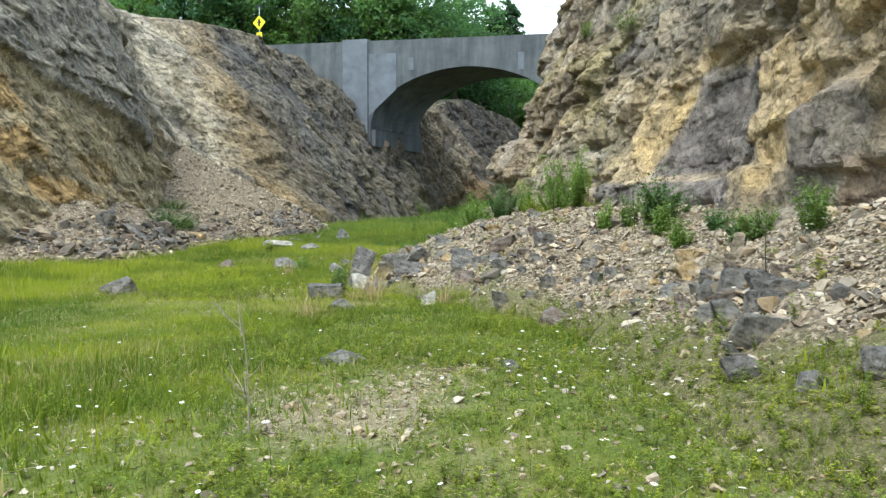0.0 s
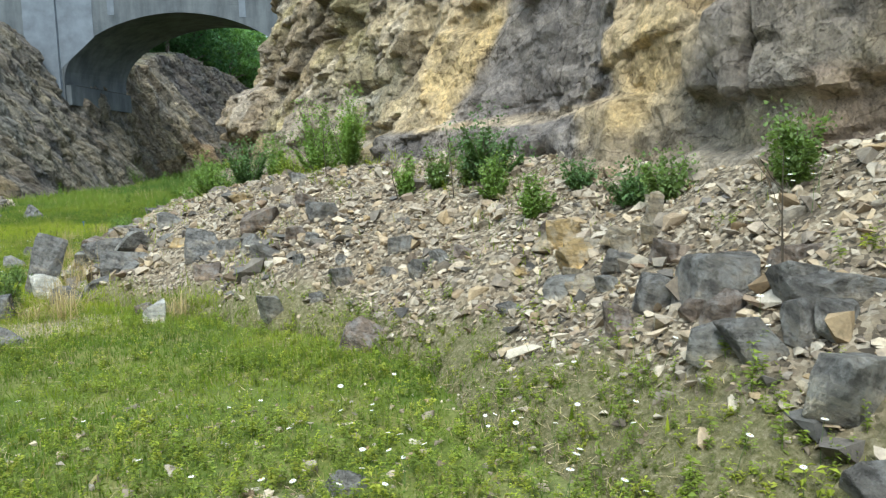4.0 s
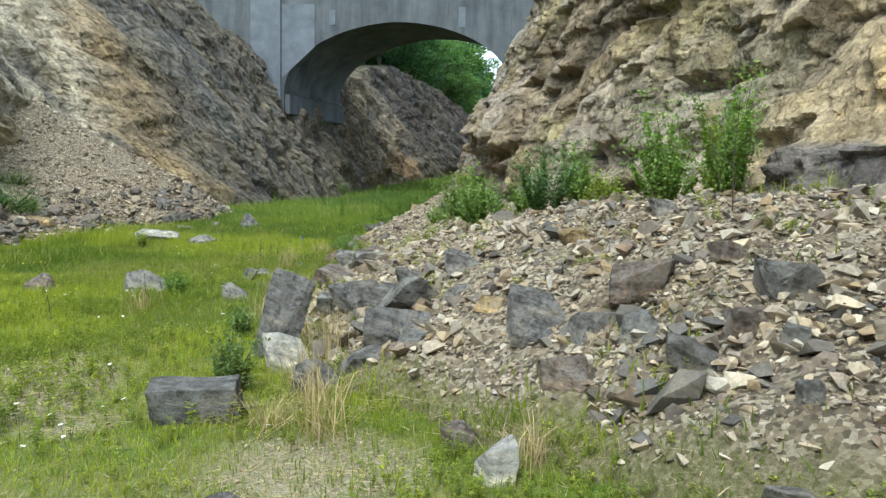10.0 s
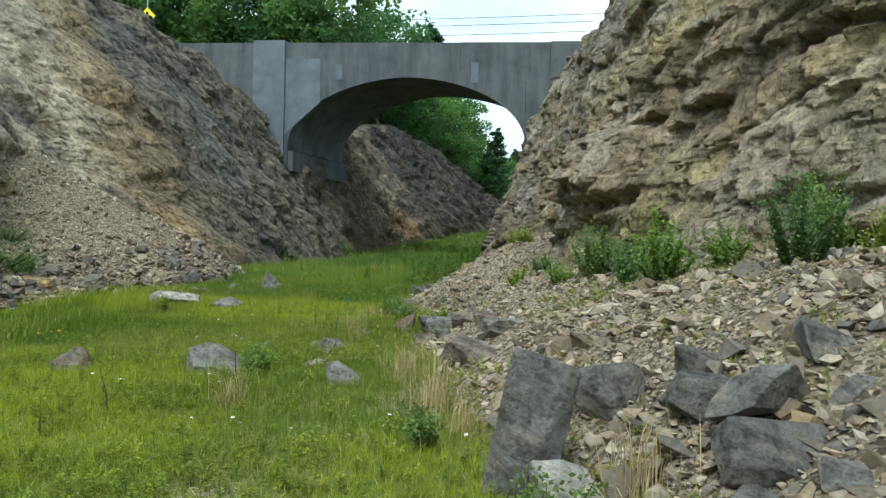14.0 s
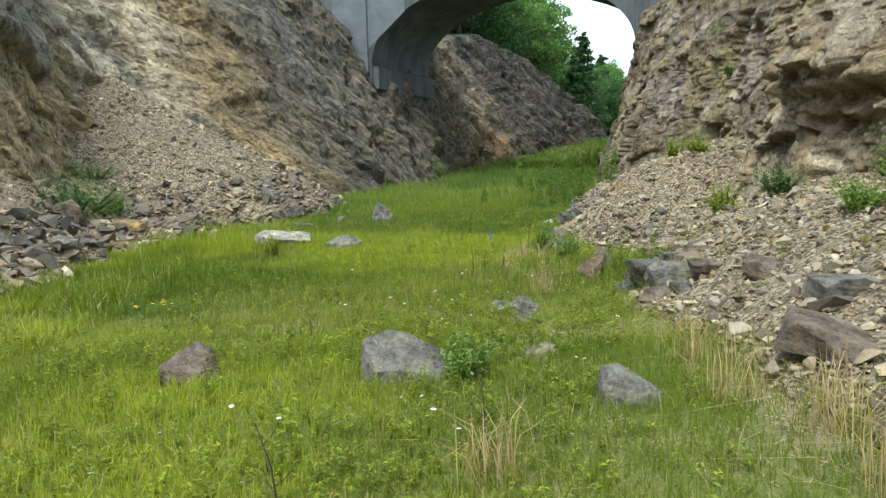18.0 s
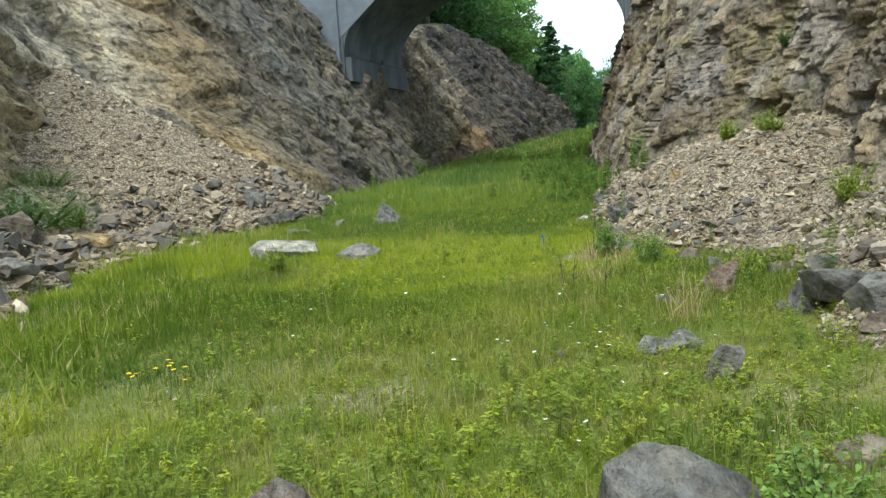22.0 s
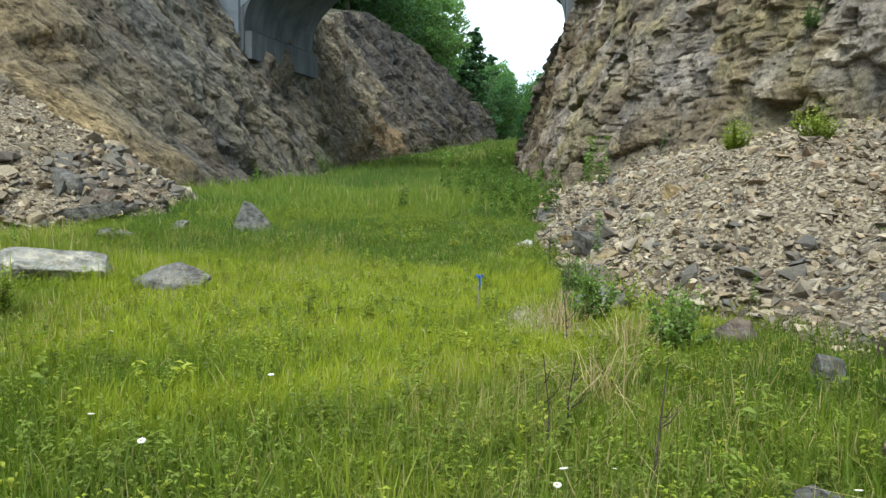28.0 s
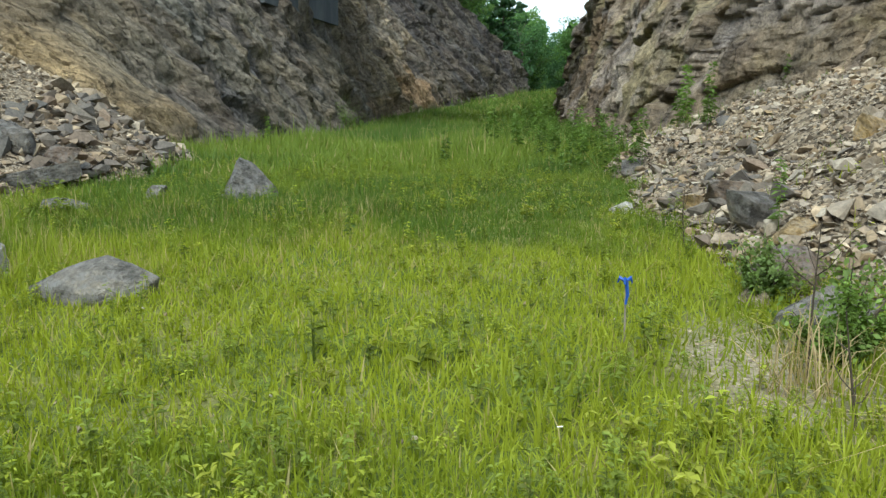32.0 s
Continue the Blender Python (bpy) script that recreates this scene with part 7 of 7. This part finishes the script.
def yellow_flower(height):
    f = new("yellow_flower")
    bm = bmesh.new()
    tube(bm, [(0, 0, 0), (0.008, 0.01, height * 0.5), (0.0, 0.015, height)], [0.003, 0.0025, 0.002], 5)
    part("stem", bm, stem_mat, f)
    bm = bmesh.new()
    for k in range(6):
        a = 2 * math.pi * k / 6
        u, s, c = Vector((math.cos(a), math.sin(a), 0.25)), Vector((-math.sin(a), math.cos(a), 0.0)), Vector((0, 0.015, height))
        top = [bm.verts.new(c + q) for q in (u * 0.003, u * 0.012 - s * 0.008, u * 0.021, u * 0.012 + s * 0.008)]
        low = [bm.verts.new(v.co - Vector((0, 0, 0.0014))) for v in top]
        bm.faces.new(top)
        bm.faces.new(low[::-1])
        for i in range(4):
            bm.faces.new((top[i], low[i], low[(i + 1) % 4], top[(i + 1) % 4]))
    part("flower_head", bm, gold_mat, f)
    return tagged(f, "small yellow flower on a thin green stem", "flower", "yellow flowers")


gold = yellow_flower(0.26)
gold.matrix_basis = pose(GOLD_AT[0], GOLD_AT[1], float(surface_z(np.array(GOLD_AT[0]), np.array(GOLD_AT[1]))), 4, 3, 0)
for k in range(9):
    x, y = GOLD_AT[0] + r.normal(0, 0.16), GOLD_AT[1] + r.normal(0, 0.22)
    ob = copy_thing(gold, Matrix.Identity(4))
    ob.matrix_basis = pose(x, y, float(surface_z(np.array(x), np.array(y))) - 0.01, r.uniform(-12, 12), r.uniform(-12, 12), r.uniform(0, 360))

# dry straw tufts
straw_mat = leaf_material("dry_straw", 0.25)


def straw_tuft(seed, n, height, spread):
    r = np.random.default_rng(seed)
    a, l = r.uniform(0, 2 * np.pi, n), np.abs(r.normal(0, spread, n))
    foot = np.c_[r.normal(0, 0.11, n), r.normal(0, 0.11, n), np.zeros(n)]
    h = height * r.uniform(0.5, 1.1, n)
    mid = foot + np.c_[np.cos(a) * l * 0.35, np.sin(a) * l * 0.35, h * 0.62]
    tip = foot + np.c_[np.cos(a) * l * 1.1, np.sin(a) * l * 1.1, h * (1 - 0.5 * np.minimum(l, 1))]
    s = np.c_[-np.sin(a), np.cos(a), 0 * a] * 0.0032
    v = np.stack([foot - s, foot + s, mid - s, mid + s, tip], 1).reshape(-1, 3)
    f = (np.array([[0, 1, 3], [0, 3, 2], [2, 3, 4]])[None] + np.arange(n)[:, None, None] * 5).reshape(-1, 3)
    c = np.repeat(np.array((0.46, 0.36, 0.20))[None] * r.uniform(0.6, 1.2, (n, 1)), 5, 0)
    return fast_mesh("straw_tuft", v, f, straw_mat, c)


straws = [straw_tuft(870 + k, 75, 0.66, s) for k, s in enumerate((0.30, 0.45, 0.65))]
STRAW_AT = [(-0.75, 12.7, 0), (-2.1, 14.2, 1), (-2.3, 14.9, 1), (-2.0, 13.4, 2), (-2.15, 15.5, 0), (-2.5, 16.6, 1), (-2.9, 17.4, 0), (-3.0, 18.4, 1), (-2.95, 19.1, 2), (-3.3, 19.8, 1), (-2.4, 13.6, 2), (-3.4, 28.9, 2), (-3.7, 29.8, 1), (-4.1, 27.6, 2), (-3.9, 25.0, 1), (-2.9, 22.0, 1), (-3.2, 21.0, 0), (-4.9, 18.6, 0), (-3.1, 17.9, 0), (-2.5, 10.8, 2)]
for k, (x, y, i) in enumerate(STRAW_AT):
    ob = new("straw_tuft", straws[i])
    ob.matrix_basis = pose(x, y, float(surface_z(np.array(x), np.array(y))) - 0.02, 0, 0, 61 * k) @ Matrix.Diagonal((0.8, 0.8, 0.55 + 0.1 * (k % 5), 1))
    tagged(ob, "tuft of dry straw-coloured grass", "grass tuft", "dry tufts")


# bare saplings and dry stalks
def bare_stalk(seed, height, twigs, mat, name="sapling", label="thin bare sapling with forked twigs", lean=0.1):
    r = np.random.default_rng(seed)
    ob = new(name)
    bm = bmesh.new()
    top = Vector((lean * height * r.uniform(-1, 1), lean * height * r.uniform(-1, 1), height))
    tube(bm, [(0, 0, -0.03), top * 0.5 + Vector((0.02, 0, 0)), top], [0.007, 0.005, 0.002], 5)
    part("stem", bm, mat, ob)
    for k in range(twigs):
        bm = bmesh.new()
        p = top * r.uniform(0.15, 0.8)
        a, l = r.uniform(0, 6.28), height * r.uniform(0.15, 0.42)
        e = p + Vector((math.cos(a) * l * 0.7, math.sin(a) * l * 0.7, l * 0.7))
        tube(bm, [p, p.lerp(e, 0.5) + Vector((0, 0, -0.02)), e], [0.0035, 0.0028, 0.0012], 4)
        part("twig", bm, mat, ob)
    return tagged(ob, label, "sapling", "stalks")


twig_mat, dark_stalk = plain_material("grey_twig", (0.30, 0.265, 0.22), 0.9), plain_material("dark_stalk", (0.075, 0.06, 0.045), 0.9)
ob = bare_stalk(880, 0.95, 14, twig_mat)
ob.matrix_basis = pose(-1.52, 4.85, float(surface_z(np.array(-1.52), np.array(4.85))), 0, 0, 20)
for k, (x, y, h) in enumerate(((-4.75, 26.6, 0.55), (-4.35, 26.3, 0.6), (-4.55, 26.9, 0.5), (2.5, 7.2, 0.7), (2.2, 11.95, 0.8), (2.45, 11.75, 0.75), (-3.6, 30.0, 0.75), (-2.75, 33.3, 0.6), (1.75, 12.6, 0.6), (-4.9, 19.0, 0.5), (-5.9, 18.4, 0.45), (-3.75, 29.4, 0.5), (1.2, 14.6, 0.9))):
    ob = bare_stalk(890 + k, h, 5, dark_stalk, "dry_stalk", "dark dry weed stalk standing among the plants", 0.15)
    ob.matrix_basis = pose(x, y, float(surface_z(np.array(x), np.array(y))) - 0.01, 0, 0, 71 * k)

# blue survey ribbon on a thin stake
# (kept small: a hand's length of ribbon)
ribbon = thing("marker_stake", (-4.28, 30.6, float(surface_z(np.array(-4.28), np.array(30.6))) - 0.06), "thin stake with a blue plastic ribbon tied on", "marker")
bm = bmesh.new()
tube(bm, [(0, 0, -0.05), (0, 0, 0.42)], [0.006, 0.005], 6)
part("stake", bm, twig_mat, ribbon)
bm = bmesh.new()
for k, (a, l) in enumerate(((0.2, 0.05), (2.3, 0.06), (4.2, 0.045))):
    tube(bm, [(0, 0, 0.40), (math.cos(a) * l * 0.6, math.sin(a) * l * 0.6, 0.42), (math.cos(a) * l * 0.8, math.sin(a) * l * 0.8, 0.39)], [0.009, 0.011, 0.004], 5)
tube(bm, [(0, -0.010, 0.40), (0.006, -0.016, 0.33), (-0.004, -0.014, 0.28)], [0.010, 0.009, 0.007], 5)
part("ribbon", bm, plain_material("blue_plastic", (0.03, 0.10, 0.42), 0.4), ribbon, "bright blue ribbon")
# ---- what stands by the road ----
steel_mat, yellow_mat, black_mat = plain_material("galvanised_steel", (0.45, 0.46, 0.47), 0.45, 0.8, 0.15), plain_material("yellow_sign_face", (0.82, 0.70, 0.03), 0.45, 0, 0.05), plain_material("black_print", (0.02, 0.02, 0.02), 0.6)
SIGN = (-19.9, 67.2, 14.4)
sign = thing("warning_sign", SIGN, "yellow diamond warning sign on a steel post by the road", "sign", turn=-14)
bm = bmesh.new()
tube(bm, [(0, 0.05, -0.6), (0, 0.05, 5.3)], [0.045, 0.04], 8)
part("post", bm, steel_mat, sign)


def plate(half, z, corners, thick=0.03):
    bm = bmesh.new()
    front = [bm.verts.new((x * half, 0.0, z + y * half)) for x, y in corners]
    rear = [bm.verts.new((v.co.x, thick, v.co.z)) for v in front]
    bm.faces.new(front)
    bm.faces.new(rear[::-1])
    for k in range(len(front)):
        bm.faces.new((front[k], rear[k], rear[(k + 1) % len(front)], front[(k + 1) % len(front)]))
    bmesh.ops.recalc_face_normals(bm, faces=bm.faces)
    return bm


diamond = part("diamond", plate(0.62, 3.85, ((0, -1), (1, 0), (0, 1), (-1, 0))), yellow_mat, sign)
bm = bmesh.new()
box(bm, -0.10, 0.10, -0.006, 0.0, 3.55, 4.15)
box(bm, -0.22, 0.22, -0.006, 0.0, 3.84, 3.92)
part("symbol", bm, black_mat, diamond, "plain black symbol")
small = part("plaque", plate(0.26, 2.75, ((-1, -1), (1, -1), (1, 1), (-1, 1))), yellow_mat, sign)
bm = bmesh.new()
box(bm, -0.16, 0.16, -0.006, 0.0, 2.71, 2.79)
part("symbol", bm, black_mat, small, "plain black bar")
bm = bmesh.new()
box(bm, -0.3, 0.3, -0.05, 0.35, 5.25, 5.3)
part("solar_panel", bm, plain_material("dark_panel", (0.03, 0.035, 0.05), 0.3), sign)
post = thing("roadside_post", (-27.6, 69.2, 14.6), "pale grey steel post beside the road", "post")
bm = bmesh.new()
tube(bm, [(0, 0, -0.6), (0, 0, 4.6)], [0.10, 0.09], 8)
part("shaft", bm, steel_mat, post)
bm = bmesh.new()
tube(bm, [(0, 0, 4.6), (0, 0, 4.7)], [0.13, 0.11], 8)
part("cap", bm, steel_mat, post)

# guard rail along the road west of the bridge
rail = thing("guard_rail", (-19.5, 66.5, 14.35), "grey steel guard rail along the road", "rail", turn=-15)
for k in range(7):
    bm = bmesh.new()
    box(bm, -13.0 + k * 2.1, -12.88 + k * 2.1, 0.1, 0.22, -0.5, 0.72)
    part("rail_post", bm, steel_mat, rail)
bm = bmesh.new()
for z in (0.48, 0.66):
    tube(bm, [(-13.5, 0.04, z + 0.35), (-6, 0.04, z + 0.12), (1.2, 0.04, z)], [0.09, 0.09, 0.09], 6)
part("rail_beam", bm, steel_mat, rail)

# overhead wires
wire_mat = plain_material("black_cable", (0.03, 0.03, 0.032), 0.6)
for k, (z, dy) in enumerate(((18.9, 0), (21.6, 1.2), (23.1, 1.6), (24.1, 2.0), (24.9, 2.4), (18.3, 0.6))):
    bm = bmesh.new()
    pts = []
    for j in range(17):
        u = j / 8 - 1
        pts.append((8 + 75 * u, 80 - 18 * u + dy, z + 2.2 * u * u - 0.8))
    tube(bm, pts, [0.025] * 17, 5)
    tagged(part("overhead_wire", bm, wire_mat), "thin black overhead wire above the bridge", "wire", "overhead wires")
